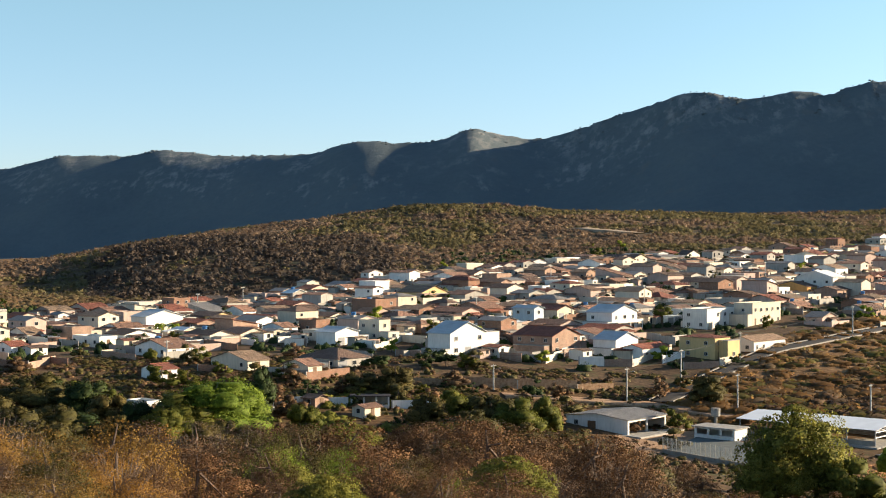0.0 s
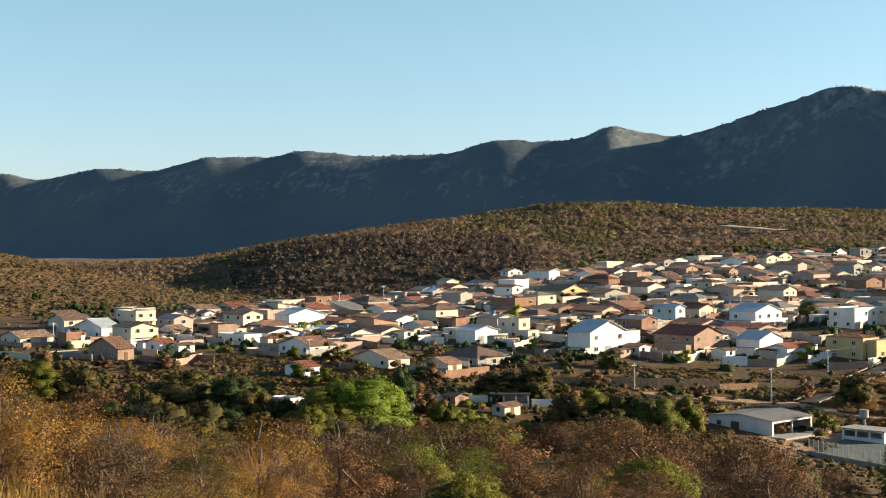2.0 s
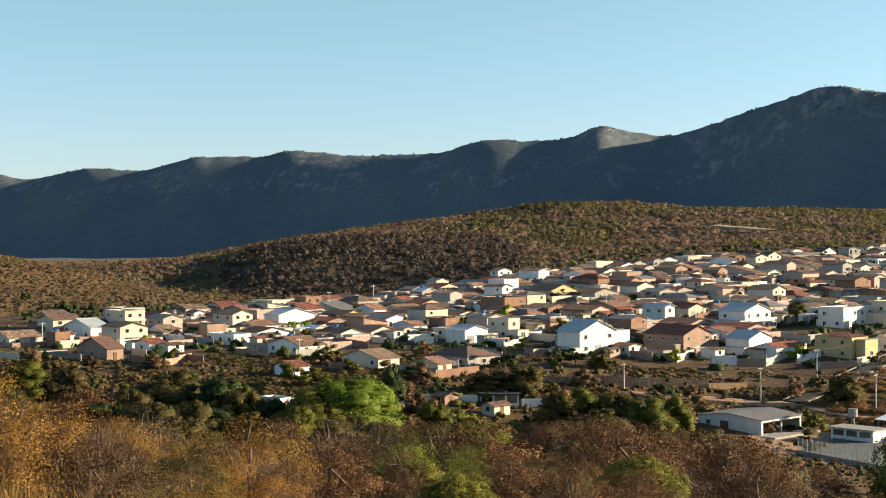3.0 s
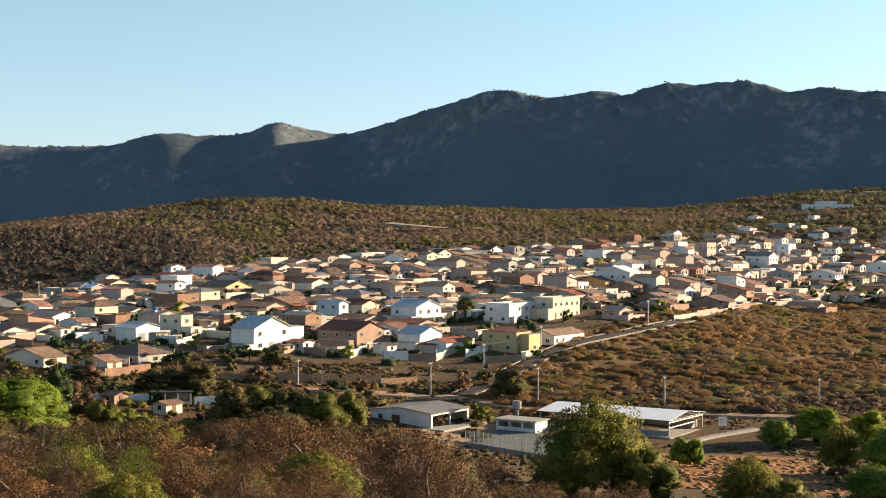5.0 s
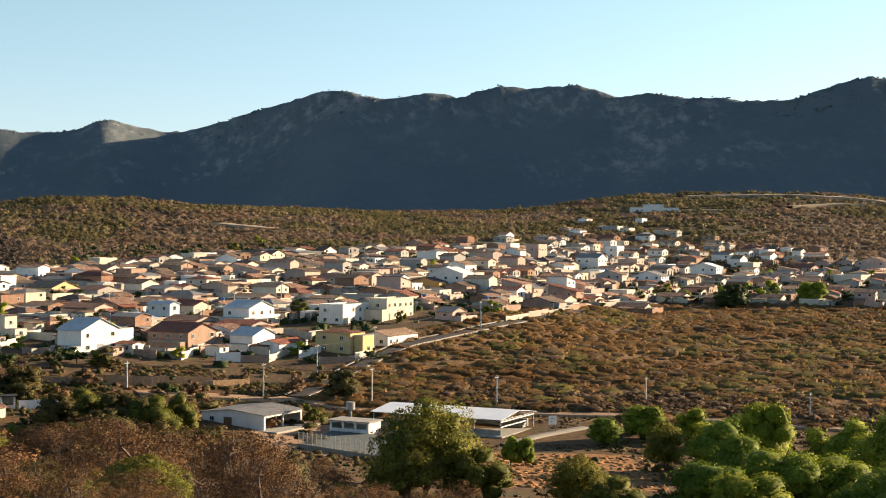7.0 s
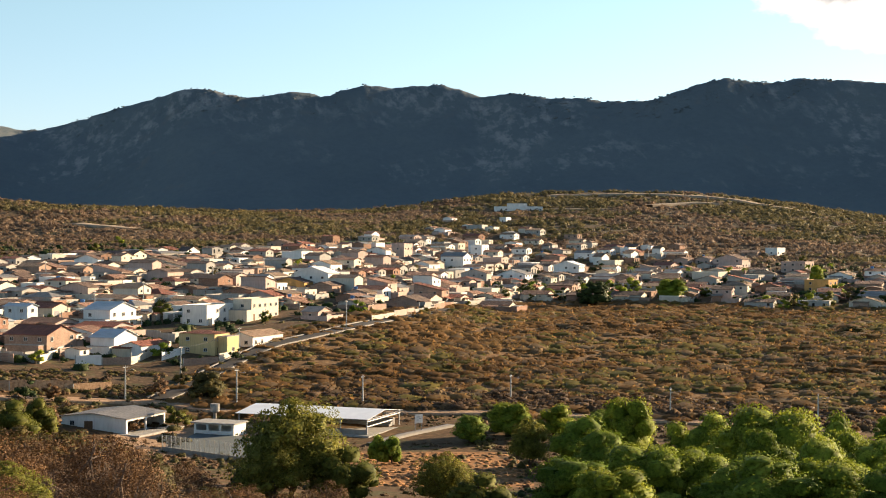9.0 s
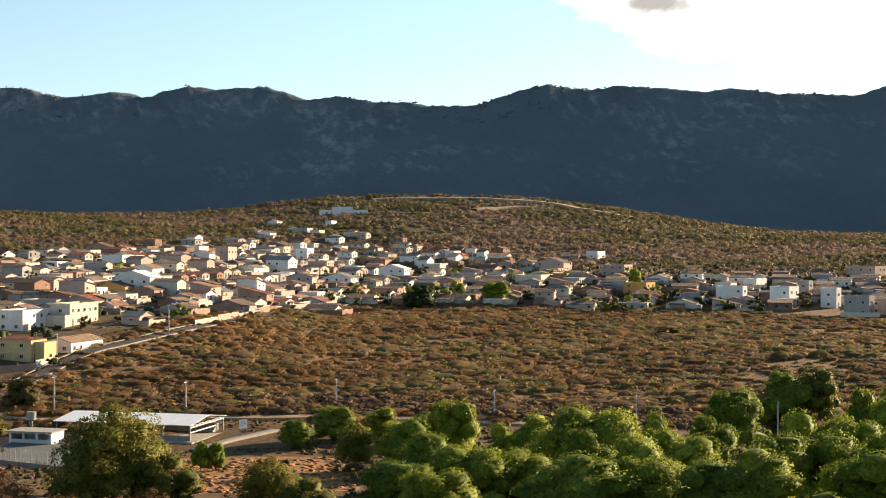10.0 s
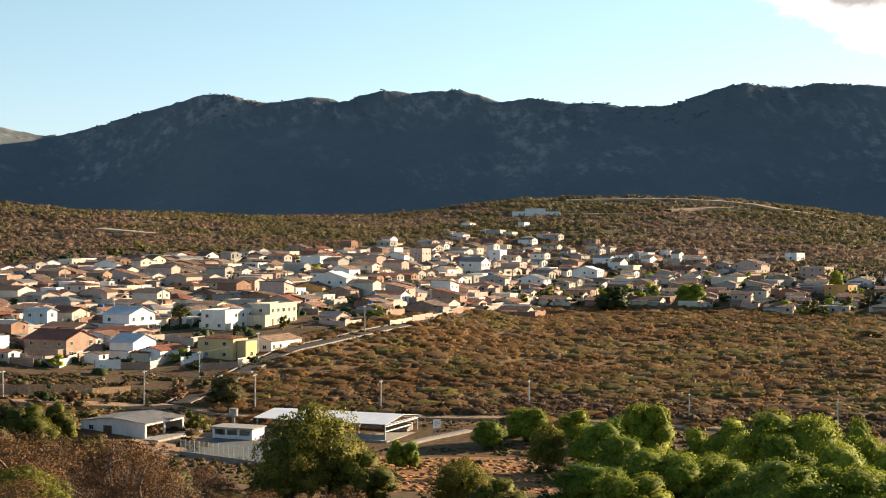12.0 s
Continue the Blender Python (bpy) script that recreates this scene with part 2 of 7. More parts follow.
def plain(name, c, rough=0.6, metal=0.0, vary=0.25, scale=3.0):
    m, n, l, b = material(name, rough)
    b.inputs["Metallic"].default_value = metal
    fac = noise_tex(n, l, scale, 4)
    l.new(ramp(n, l, fac, [(0.3, shade(c, 1 - vary)), (0.7, shade(c, 1 + vary * 0.3))]), b.inputs["Base Color"])
    return m


def foliage(name, dark, mid, light, scale=0.35, through=0.25, rough=0.7, vary=0.26, hues=((0.80, 0.86, 0.8), (1.2, 1.08, 0.95)), fleck=0.50):
    """Leaves: each its own tone, clumps of tone over the crown, some light let through."""
    m, n, l, b = material(name, rough)
    b.inputs["Specular IOR Level"].default_value = 0.15
    island = n.new("ShaderNodeNewGeometry").outputs["Random Per Island"]
    patch = noise_tex(n, l, scale, 3, coords="World")
    tone = n.new("ShaderNodeMath")
    tone.operation = "MULTIPLY_ADD"
    l.new(island, tone.inputs[0])
    tone.inputs[1].default_value = vary
    l.new(patch, tone.inputs[2])
    # fine dark flecks in the colour stand in for shaded gaps between leaves
    fine = noise_tex(n, l, 2.2, 3, coords="World")
    col = ramp(n, l, tone.outputs[0], [(0.16 + 0.5 * vary, dark), (0.495 + 0.5 * vary, mid), (0.775 + 0.5 * vary, light)])
    col = mix(n, l, 1.0, col, ramp(n, l, fine, [(0.34, (fleck, fleck * 0.96, fleck * 0.92)), (0.56, (1.05, 1.04, 1.0))]), "MULTIPLY")
    hue = ramp(n, l, object_random(n), [(0.0, hues[0]), (0.5, (1.0, 1.0, 1.0)), (1.0, hues[1])])
    col = mix(n, l, 1.0, col, hue, "MULTIPLY")
    l.new(col, b.inputs["Base Color"])
    t = n.new("ShaderNodeBsdfTranslucent")
    l.new(col, t.inputs["Color"])
    ms = n.new("ShaderNodeMixShader")
    ms.inputs[0].default_value = through
    l.new(b.outputs[0], ms.inputs[1]), l.new(t.outputs[0], ms.inputs[2])
    l.new(ms.outputs[0], n["Material Output"].inputs[0])
    return m


def earth(name, stops, scale, fine, spots=None):
    """Soil, dry grass and litter over two scales."""
    m, n, l, b = material(name, 0.95)
    b.inputs["Specular IOR Level"].default_value = 0.1
    big = noise_tex(n, l, scale, 8, rough=0.62)
    small = noise_tex(n, l, fine, 5)
    col = ramp(n, l, big, stops)
    col = mix(n, l, 0.55, col, ramp(n, l, small, [(0.32, shade(stops[0][1], 0.55)), (0.5, stops[1][1]), (0.72, shade(stops[-1][1], 1.15))]))
    if spots:
        s = noise_tex(n, l, scale * 2.6, 6)
        col = mix(n, l, ramp(n, l, s, [(0.54, (0, 0, 0)), (0.66, (1, 1, 1))]), col, spots)
    l.new(col, b.inputs["Base Color"])
    bump(n, l, b, small, 0.6, 0.25)
    return m


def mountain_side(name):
    """Dark dry woods with paler grass on the shoulders and bare rock on the steeps, the haze of distance put into the
    colours as a pale blue tint.
    """
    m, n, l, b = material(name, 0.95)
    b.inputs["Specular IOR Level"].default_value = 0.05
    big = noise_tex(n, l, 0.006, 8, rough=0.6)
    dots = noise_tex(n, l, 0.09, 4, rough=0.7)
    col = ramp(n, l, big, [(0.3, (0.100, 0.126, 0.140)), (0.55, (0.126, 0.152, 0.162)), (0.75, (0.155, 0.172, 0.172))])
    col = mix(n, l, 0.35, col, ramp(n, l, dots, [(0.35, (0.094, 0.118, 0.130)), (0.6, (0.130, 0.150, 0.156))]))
    geo = n.new("ShaderNodeNewGeometry")
    sep = n.new("ShaderNodeSeparateXYZ")
    l.new(geo.outputs["Normal"], sep.inputs[0])
    rocky = noise_tex(n, l, 0.03, 6, stretch=(1.0, 1.0, 0.3))
    mul = n.new("ShaderNodeMath")
    mul.operation = "MULTIPLY_ADD"
    l.new(sep.outputs[2], mul.inputs[0])
    mul.inputs[1].default_value = -0.75
    l.new(rocky, mul.inputs[2])
    steep = ramp(n, l, mul.outputs[0], [(0.0, (0, 0, 0)), (0.12, (0.6, 0.6, 0.6))])
    col = mix(n, l, steep, col, (0.15, 0.15, 0.145))
    # bare cliffs in upright bands under the crest
    tc = n.new("ShaderNodeTexCoord")
    place = n.new("ShaderNodeSeparateXYZ")
    l.new(tc.outputs["Object"], place.inputs[0])
    high = n.new("ShaderNodeMapRange")
    l.new(place.outputs[2], high.inputs[0])
    high.inputs[1].default_value, high.inputs[2].default_value, high.inputs[3].default_value, high.inputs[4].default_value = 85.0, 165.0, -0.14, 0.06
    band = noise_tex(n, l, 0.055, 7, stretch=(1.0, 0.6, 0.30), rough=0.68)
    cliff = n.new("ShaderNodeMath")
    l.new(high.outputs[0], cliff.inputs[0]), l.new(band, cliff.inputs[1])
    col = mix(n, l, ramp(n, l, cliff.outputs[0], [(0.55, (0, 0, 0)), (0.70, (0.85, 0.85, 0.85))]), col, mix(n, l, ramp(n, l, noise_tex(n, l, 0.0055, 3), [(0.46, (0, 0, 0)), (0.60, (1, 1, 1))]), col, (0.27, 0.265, 0.255)))
    l.new(col, b.inputs["Base Color"])
    bump(n, l, b, dots, 0.6, 3.0)
    return m


WHITE = stucco("white_paint", (0.82, 0.80, 0.77), 0.18)
CREAM = stucco("cream_paint", (0.66, 0.585, 0.48), 0.25)
YELLOW = stucco("yellow_paint", (0.70, 0.52, 0.27), 0.25)
PINK = stucco("pink_paint", (0.50, 0.375, 0.325), 0.3)
GREY = stucco("grey_render", (0.40, 0.38, 0.35), 0.35)
OCHRE = stucco("ochre_paint", (0.60, 0.34, 0.12), 0.3)
BLUE = stucco("pale_blue_paint", (0.58, 0.66, 0.72), 0.25)
BRICK = bare_brick("bare_brick", (0.33, 0.175, 0.115), (0.30, 0.24, 0.195))
SALMON = bare_brick("salmon_brick", (0.42, 0.275, 0.205), (0.36, 0.30, 0.25))
TILE_ORANGE = roof_tiles("orange_tiles", (0.366, 0.224, 0.163), (0.159, 0.098, 0.075))
TILE_RED = roof_tiles("red_tiles", (0.312, 0.12, 0.081), (0.138, 0.065, 0.051))
TILE_BROWN = roof_tiles("brown_tiles", (0.215, 0.15, 0.119), (0.104, 0.075, 0.062))
TILE_BEIGE = roof_tiles("beige_tiles", (0.35, 0.256, 0.181), (0.154, 0.111, 0.081))
SHEET_GREY = sheet_roof("grey_sheets", (0.22, 0.205, 0.19))
SHEET_WHITE = sheet_roof("white_sheets", (0.88, 0.88, 0.87), 0.4)
SHEET_BLUE = sheet_roof("bluish_sheets", (0.50, 0.53, 0.55), 0.4)
CONCRETE = plain("concrete", (0.36, 0.34, 0.31), 0.9, 0, 0.35, 1.2)
GLASS = plain("dark_glass", (0.03, 0.035, 0.04), 0.15, 0, 0.2)
FRAME = plain("window_frame_paint", (0.55, 0.53, 0.50), 0.6)
DOOR_WOOD = plain("door_wood", (0.16, 0.09, 0.05), 0.6, 0, 0.3)
GATE_METAL = plain("gate_metal", (0.30, 0.30, 0.31), 0.5, 0.3, 0.3)
TANK_BLUE = plain("tank_plastic", (0.08, 0.20, 0.42), 0.5)
POLE_CONCRETE = plain("pole_concrete", (0.50, 0.48, 0.44), 0.85, 0, 0.2, 0.8)
WIRE = plain("wire", (0.05, 0.05, 0.05), 0.6)
BARK = plain("bark", (0.13, 0.095, 0.07), 0.95, 0, 0.4, 4.0)
TWIG = plain("dry_twigs", (0.15, 0.11, 0.085), 0.95, 0, 0.35, 1.0)
ASPHALT = plain("worn_paving", (0.055, 0.051, 0.049), 0.9, 0, 0.3, 0.6)
DIRT_ROAD = earth("red_dirt", [(0.3, (0.26, 0.15, 0.09)), (0.5, (0.36, 0.23, 0.14)), (0.7, (0.44, 0.30, 0.20))], 0.12, 1.5)
KERB = plain("kerb_concrete", (0.29, 0.26, 0.225), 0.9, 0, 0.25, 1.0)
RED_EARTH = earth("red_earth", [(0.3, (0.17, 0.078, 0.032)), (0.5, (0.30, 0.145, 0.060)), (0.7, (0.40, 0.21, 0.092))], 0.25, 1.2, (0.12, 0.085, 0.04))
NEAR_SOIL = earth("dry_soil_and_litter", [(0.30, (0.060, 0.034, 0.017)), (0.5, (0.115, 0.068, 0.034)), (0.72, (0.20, 0.122, 0.058))], 0.05, 0.9, (0.08, 0.07, 0.03))
FIELD_SOIL = earth("red_field_soil", [(0.30, (0.100, 0.052, 0.024)), (0.5, (0.190, 0.105, 0.048)), (0.72, (0.33, 0.205, 0.095))], 0.05, 0.8, (0.085, 0.062, 0.03))
TOWN_SOIL = earth("trodden_earth", [(0.30, (0.05, 0.033, 0.02)), (0.5, (0.10, 0.064, 0.038)), (0.72, (0.18, 0.12, 0.072))], 0.06, 1.0, (0.08, 0.08, 0.035))
PAVING = plain("pavement_concrete", (0.27, 0.245, 0.215), 0.9, 0, 0.3, 0.8)
HILL_SOIL = earth("dry_hill_soil", [(0.30, (0.050, 0.036, 0.023)), (0.5, (0.098, 0.067, 0.039)), (0.72, (0.20, 0.138, 0.078))], 0.018, 0.4, (0.07, 0.068, 0.038))
RANGE = mountain_side("hazed_mountain_woods")

# ---- making meshes ----
class Shape:
    """Corners and faces of one mesh, gathered piece by piece."""

    def __init__(self):
        self.v, self.f = [], []

    def add(self, verts, faces):
        o = len(self.v)
        self.v += [tuple(p) for p in verts]
        self.f += [tuple(o + k for k in f) for f in faces]
        return self

    def box(self, x0, y0, z0, x1, y1, z1):
        return self.add([(x0, y0, z0), (x1, y0, z0), (x1, y1, z0), (x0, y1, z0), (x0, y0, z1), (x1, y0, z1), (x1, y1, z1), (x0, y1, z1)],
                        [(0, 3, 2, 1), (4, 5, 6, 7), (0, 1, 5, 4), (1, 2, 6, 5), (2, 3, 7, 6), (3, 0, 4, 7)])

    def tube(self, points, radii, sides=6, cap=True):
        """A tapering tube along points."""
        rings = []
        for k, (p, r) in enumerate(zip(points, radii)):
            p = Vector(p)
            way = Vector(points[min(k + 1, len(points) - 1)]) - Vector(points[max(k - 1, 0)])
            way = way.normalized() if way.length > 1e-9 else Vector((0, 0, 1))
            side = way.cross(Vector((0.31, 0.95, 0.05)))
            side = side.normalized() if side.length > 1e-6 else Vector((1, 0, 0))
            up = side.cross(way)
            rings.append([p + (side * math.cos(a) + up * math.sin(a)) * r for a in [2 * math.pi * q / sides for q in range(sides)]])
        faces = []
        for k in range(len(rings) - 1):
            for q in range(sides):
                a, b = k * sides + q, k * sides + (q + 1) % sides
                faces.append((a, b, b + sides, a + sides))
        if cap:
            faces += [tuple(range(sides))[::-1], tuple((len(rings) - 1) * sides + q for q in range(sides))]
        return self.add([p for r in rings for p in r], faces)

    def mesh(self, name, *mats, smooth=False):
        me = bpy.data.meshes.new(name)
        me.from_pydata(self.v, [], self.f)
        for m in mats:
            me.materials.append(m)
        if smooth:
            me.polygons.foreach_set("use_smooth", [True] * len(me.polygons))
        me.update()
        return me


def part(name, shape, mat, parent, label="", at=None):
    """One mesh object under a thing or a part."""
    me = shape if isinstance(shape, bpy.types.Mesh) else shape.mesh(name, mat)
    ob = new(name, me)
    ob.parent = parent
    if at is not None:
        ob.matrix_basis = at
    return tagged(ob, label)


def thing(name, m, label, category, group=""):
    ob = new(name)
    ob.matrix_basis = m
    return tagged(ob, label, category, group)


def raw_mesh(name, verts, loops, sizes, mats, index=None, smooth=True):
    """A mesh from arrays: corners, the corner numbers of all faces, and each face's size."""
    me = bpy.data.meshes.new(name)
    me.vertices.add(len(verts))
    me.vertices.foreach_set("co", np.asarray(verts, np.float32).ravel())
    me.loops.add(len(loops))
    me.loops.foreach_set("vertex_index", np.asarray(loops, np.int32))
    sizes = np.asarray(sizes, np.int32)
    me.polygons.add(len(sizes))
    me.polygons.foreach_set("loop_start", np.concatenate([[0], np.cumsum(sizes)[:-1]]).astype(np.int32))
    for m in mats:
        me.materials.append(m)
    if index is not None:
        me.polygons.foreach_set("material_index", np.asarray(index, np.int32))
    me.polygons.foreach_set("use_smooth", np.full(len(sizes), smooth))
    me.update(calc_edges=True)
    return me


# ---- the ground, one sheet to the horizon ----
def build_ground():
    az = np.concatenate([np.arange(-27, 50, 0.21), np.arange(50, 333, 3.0)])
    d = np.concatenate([[0.5], 3 * 1.03 ** np.arange(0, 220)])
    d = np.concatenate([d[d < 1500], np.arange(1500, 3500, 12), np.geomspace(3500, 4800, 14)])
    A, D = np.meshgrid(np.radians(az), d, indexing="ij")
    X, Y = D * np.sin(A), D * np.cos(A)
    Z = ground(X, Y)
    Z = np.where(D > 3700, Z - (D - 3700) * 0.04, Z)
    n, k = X.shape
    idx = np.arange(n * k).reshape(n, k)
    a, b = idx[:, :-1], np.roll(idx, -1, 0)[:, :-1]
    quads = np.stack([a, a + 1, b + 1, b], -1).reshape(-1, 4)
    quads = quads[:, ::-1]
    dm = np.broadcast_to((d[:-1] + d[1:]) / 2, a.shape)
    azm = np.broadcast_to(az[:, None], a.shape)
    foot = ridge(azm)[0]
    in_town = (dm > 330) & (dm < 640 + 180 * np.clip(azm / 16, 0, 1)) & (azm < 23 + 0 * dm)
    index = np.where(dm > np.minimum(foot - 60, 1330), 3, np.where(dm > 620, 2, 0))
    field = (azm > 9) & (dm > 300) & (dm < np.where(azm < 24, 340 + (azm - 9.5) * 17.0, 580))
    knoll = (azm < -9) & (dm > 495) & (dm < 760 - (azm + 24) * 16)
    plain_far = (azm > -22) & (azm < -15.5) & (dm > 930) & (dm < 1330)
    index = np.where(field | knoll | plain_far, 5, index)
    index = np.where(in_town & ~field & ~knoll & (dm <= foot), 1, index).reshape(-1)
    bank = (azm > 16.3) & (azm < 24 - (dm - 205) * 0.03) & (dm > 203) & (dm < 262)
    index = np.where(bank.reshape(-1), 4, index)
    yard = (azm > 7.0) & (azm < 15.5) & (dm > 246) & (dm < 297)
    index = np.where(yard.reshape(-1), 6, index)
    centre = len(X.ravel())
    verts = np.stack([X.ravel(), Y.ravel(), Z.ravel()], -1)
    verts = np.concatenate([verts, [[0, 0, float(ground(0.0, 0.01))]]])
    fan = np.stack([idx[:, 0], np.full(n, centre), np.roll(idx[:, 0], -1)], -1)
    loops = np.concatenate([quads.ravel(), fan.ravel()])
    sizes = [4] * len(quads) + [3] * n
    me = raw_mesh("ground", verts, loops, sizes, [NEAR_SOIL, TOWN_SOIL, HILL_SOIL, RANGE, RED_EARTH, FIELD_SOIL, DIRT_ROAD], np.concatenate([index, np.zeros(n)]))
    tagged(new("ground", me), "dry scrub-covered valley and hillsides rising to a dark rocky mountain range", "ground", kind="structure")


build_ground()

# ---- houses ----
STREET = 49.0   # the streets run 41 degrees east of +y; house fronts face across them
LOOKS = {
    "white": (WHITE, "white painted"), "cream": (CREAM, "cream painted"), "yellow": (YELLOW, "yellow painted"), "pink": (PINK, "pinkish painted"),
    "grey": (GREY, "grey rendered"), "ochre": (OCHRE, "ochre painted"), "blue": (BLUE, "pale bluish"), "brick": (BRICK, "bare red brick"), "salmon": (SALMON, "bare salmon brick"),
    "earth": (DIRT_ROAD, "bare earthen"),
}
ROOFS = {
    "orange": (TILE_ORANGE, "orange clay tile"), "red": (TILE_RED, "dark red tile"), "brown": (TILE_BROWN, "weathered brown tile"), "beige": (TILE_BEIGE, "faded beige tile"),
    "sheet": (SHEET_GREY, "grey corrugated sheet"), "bright": (SHEET_WHITE, "white sheet"), "bluish": (SHEET_BLUE, "bluish sheet"),
}


def frame_ring(w, h, t=0.07, deep=0.10):
    s = Shape()
    s.box(-w / 2, -deep, 0, -w / 2 + t, 0.02, h).box(w / 2 - t, -deep, 0, w / 2, 0.02, h)
    s.box(-w / 2 + t, -deep, 0, w / 2 - t, 0.02, t).box(-w / 2 + t, -deep, h - t, w / 2 - t, 0.02, h)
    return s


WINDOW_SIZES = {}


def window_meshes(w, h):
    if (w, h) not in WINDOW_SIZES:
        pane = Shape().box(-w / 2 + 0.07, -0.05, 0.07, w / 2 - 0.07, 0.01, h - 0.07)
        sash = Shape().box(-0.03, -0.08, 0.07, 0.03, -0.055, h - 0.07)
        sill = Shape().box(-w / 2 - 0.08, -0.18, -0.08, w / 2 + 0.08, 0.02, -0.002)
        whole = frame_ring(w, h)
        count = len(whole.f)
        whole.box(-w / 2 + 0.07, -0.05, 0.07, w / 2 - 0.07, 0.01, h - 0.07)
        far = whole.mesh("window", FRAME, GLASS)
        far.polygons.foreach_set("material_index", [0] * count + [1] * (len(whole.f) - count))
        WINDOW_SIZES[w, h] = (frame_ring(w, h).mesh("window_frame", FRAME), pane.mesh("pane", GLASS), sash.mesh("sash", FRAME), sill.mesh("sill", CONCRETE), far)
    return WINDOW_SIZES[w, h]


def add_window(house, x, y, z, turn, w=1.3, h=1.1, fine=True):
    """A window let into a wall that faces turn degrees (0: the front)."""
    ring, pane, sash, sill, far = window_meshes(w, h)
    win = part("window", ring if fine else far, None, house, at=pose(x, y, z, 0, 0, turn))
    if fine:
        part("pane", pane, None, win)
        part("sash", sash, None, win)
        part("sill", sill, None, win)


DOOR = Shape().box(-0.48, -0.07, 0, 0.48, 0.02, 2.12).mesh("door", DOOR_WOOD)


def ribbed_door(w=2.6, h=2.2, ribs=9):
    """A folding metal door, pleated in one sheet."""
    s = Shape()
    us = [-w / 2 + w * k / (2 * ribs) for k in range(2 * ribs + 1)]
    for k, u in enumerate(us):
        y = -0.06 if k % 2 else -0.02
        s.v += [(u, y, 0), (u, y, h)]
    s.f = [(2 * k, 2 * k + 2, 2 * k + 3, 2 * k + 1) for k in range(2 * ribs)]
    return s


GATE = ribbed_door().mesh("garage_door", GATE_METAL)


def tank_shape():
    s = Shape()
    s.tube([(0, 0, 0), (0, 0, 0.75), (0, 0, 0.78), (0, 0, 0.95)], [0.62, 0.78, 0.84, 0.45], 12)
    return s


TANK = tank_shape().mesh("water_tank", TANK_BLUE)


def slab(s, a, b, c, d, t):
    """A sloping slab of thickness t under the quad a b c d."""
    lo = [(p[0], p[1], p[2] - t) for p in (a, b, c, d)]
    s.add([*lo, a, b, c, d], [(0, 3, 2, 1), (4, 5, 6, 7), (0, 1, 5, 4), (1, 2, 6, 5), (2, 3, 7, 6), (3, 0, 4, 7)])


def add_annex(ob, a, b, h, mat, cover_mat, rnd):
    """What grows round a house: a canopy over the door, a lower back room under its own roof, and a wall round the plot."""
    if rnd.random() < 0.65:
        p0, p1, out, top = -a * rnd.uniform(0.2, 1.0), a * rnd.uniform(0.4, 1.0), rnd.uniform(2.0, 3.2), h * rnd.uniform(0.86, 0.96)
        porch = Shape()
        slab(porch, (p0, -b - out, top - 0.55), (p1, -b - out, top - 0.55), (p1, -b - 0.003, top), (p0, -b - 0.003, top), 0.10)
        part("canopy", porch, rnd.choice([cover_mat, cover_mat, TILE_BROWN, TILE_RED]), ob)
    side = rnd.choice([-1, -1, 1])
    wide, y0 = rnd.uniform(2.4, 4.0), -b * rnd.uniform(-0.1, 0.8)
    x0, x1 = (-a - wide, -a - 0.004) if side < 0 else (a + 0.004, a + wide)
    y1, top = b * rnd.uniform(0.6, 1.0), h * rnd.uniform(0.74, 0.9)
    room = part("back_room", Shape().box(x0, y0, -2.5, x1, y1, top), rnd.choice([mat, BRICK, SALMON, GREY, CREAM]), ob)
    lid = Shape()
    z0, z1 = (top + 0.12, top + 0.6) if side < 0 else (top + 0.6, top + 0.12)
    slab(lid, (x0 - 0.2, y0 - 0.3, z0), (x1, y0 - 0.3, z1), (x1, y1 + 0.3, z1), (x0 - 0.2, y1 + 0.3, z0), 0.1)
    part("back_roof", lid, rnd.choice([cover_mat, TILE_BROWN, TILE_ORANGE, SHEET_GREY]), room)
    if rnd.random() < 0.75:
        hw, px, py, t = rnd.uniform(1.3, 2.0), a + rnd.uniform(0.5, 3.6), -b - rnd.uniform(2.6, 4.6), 0.14
        ring = Shape().box(-px, py, -2.5, px, py + t, hw).box(-px - t, py, -2.5, -px, b, hw * 0.98).box(px, py, -2.5, px + t, b * 0.4, hw * 0.97)
        part("plot_wall", ring, rnd.choice([BRICK, SALMON, GREY, CREAM, mat, PINK]), ob)


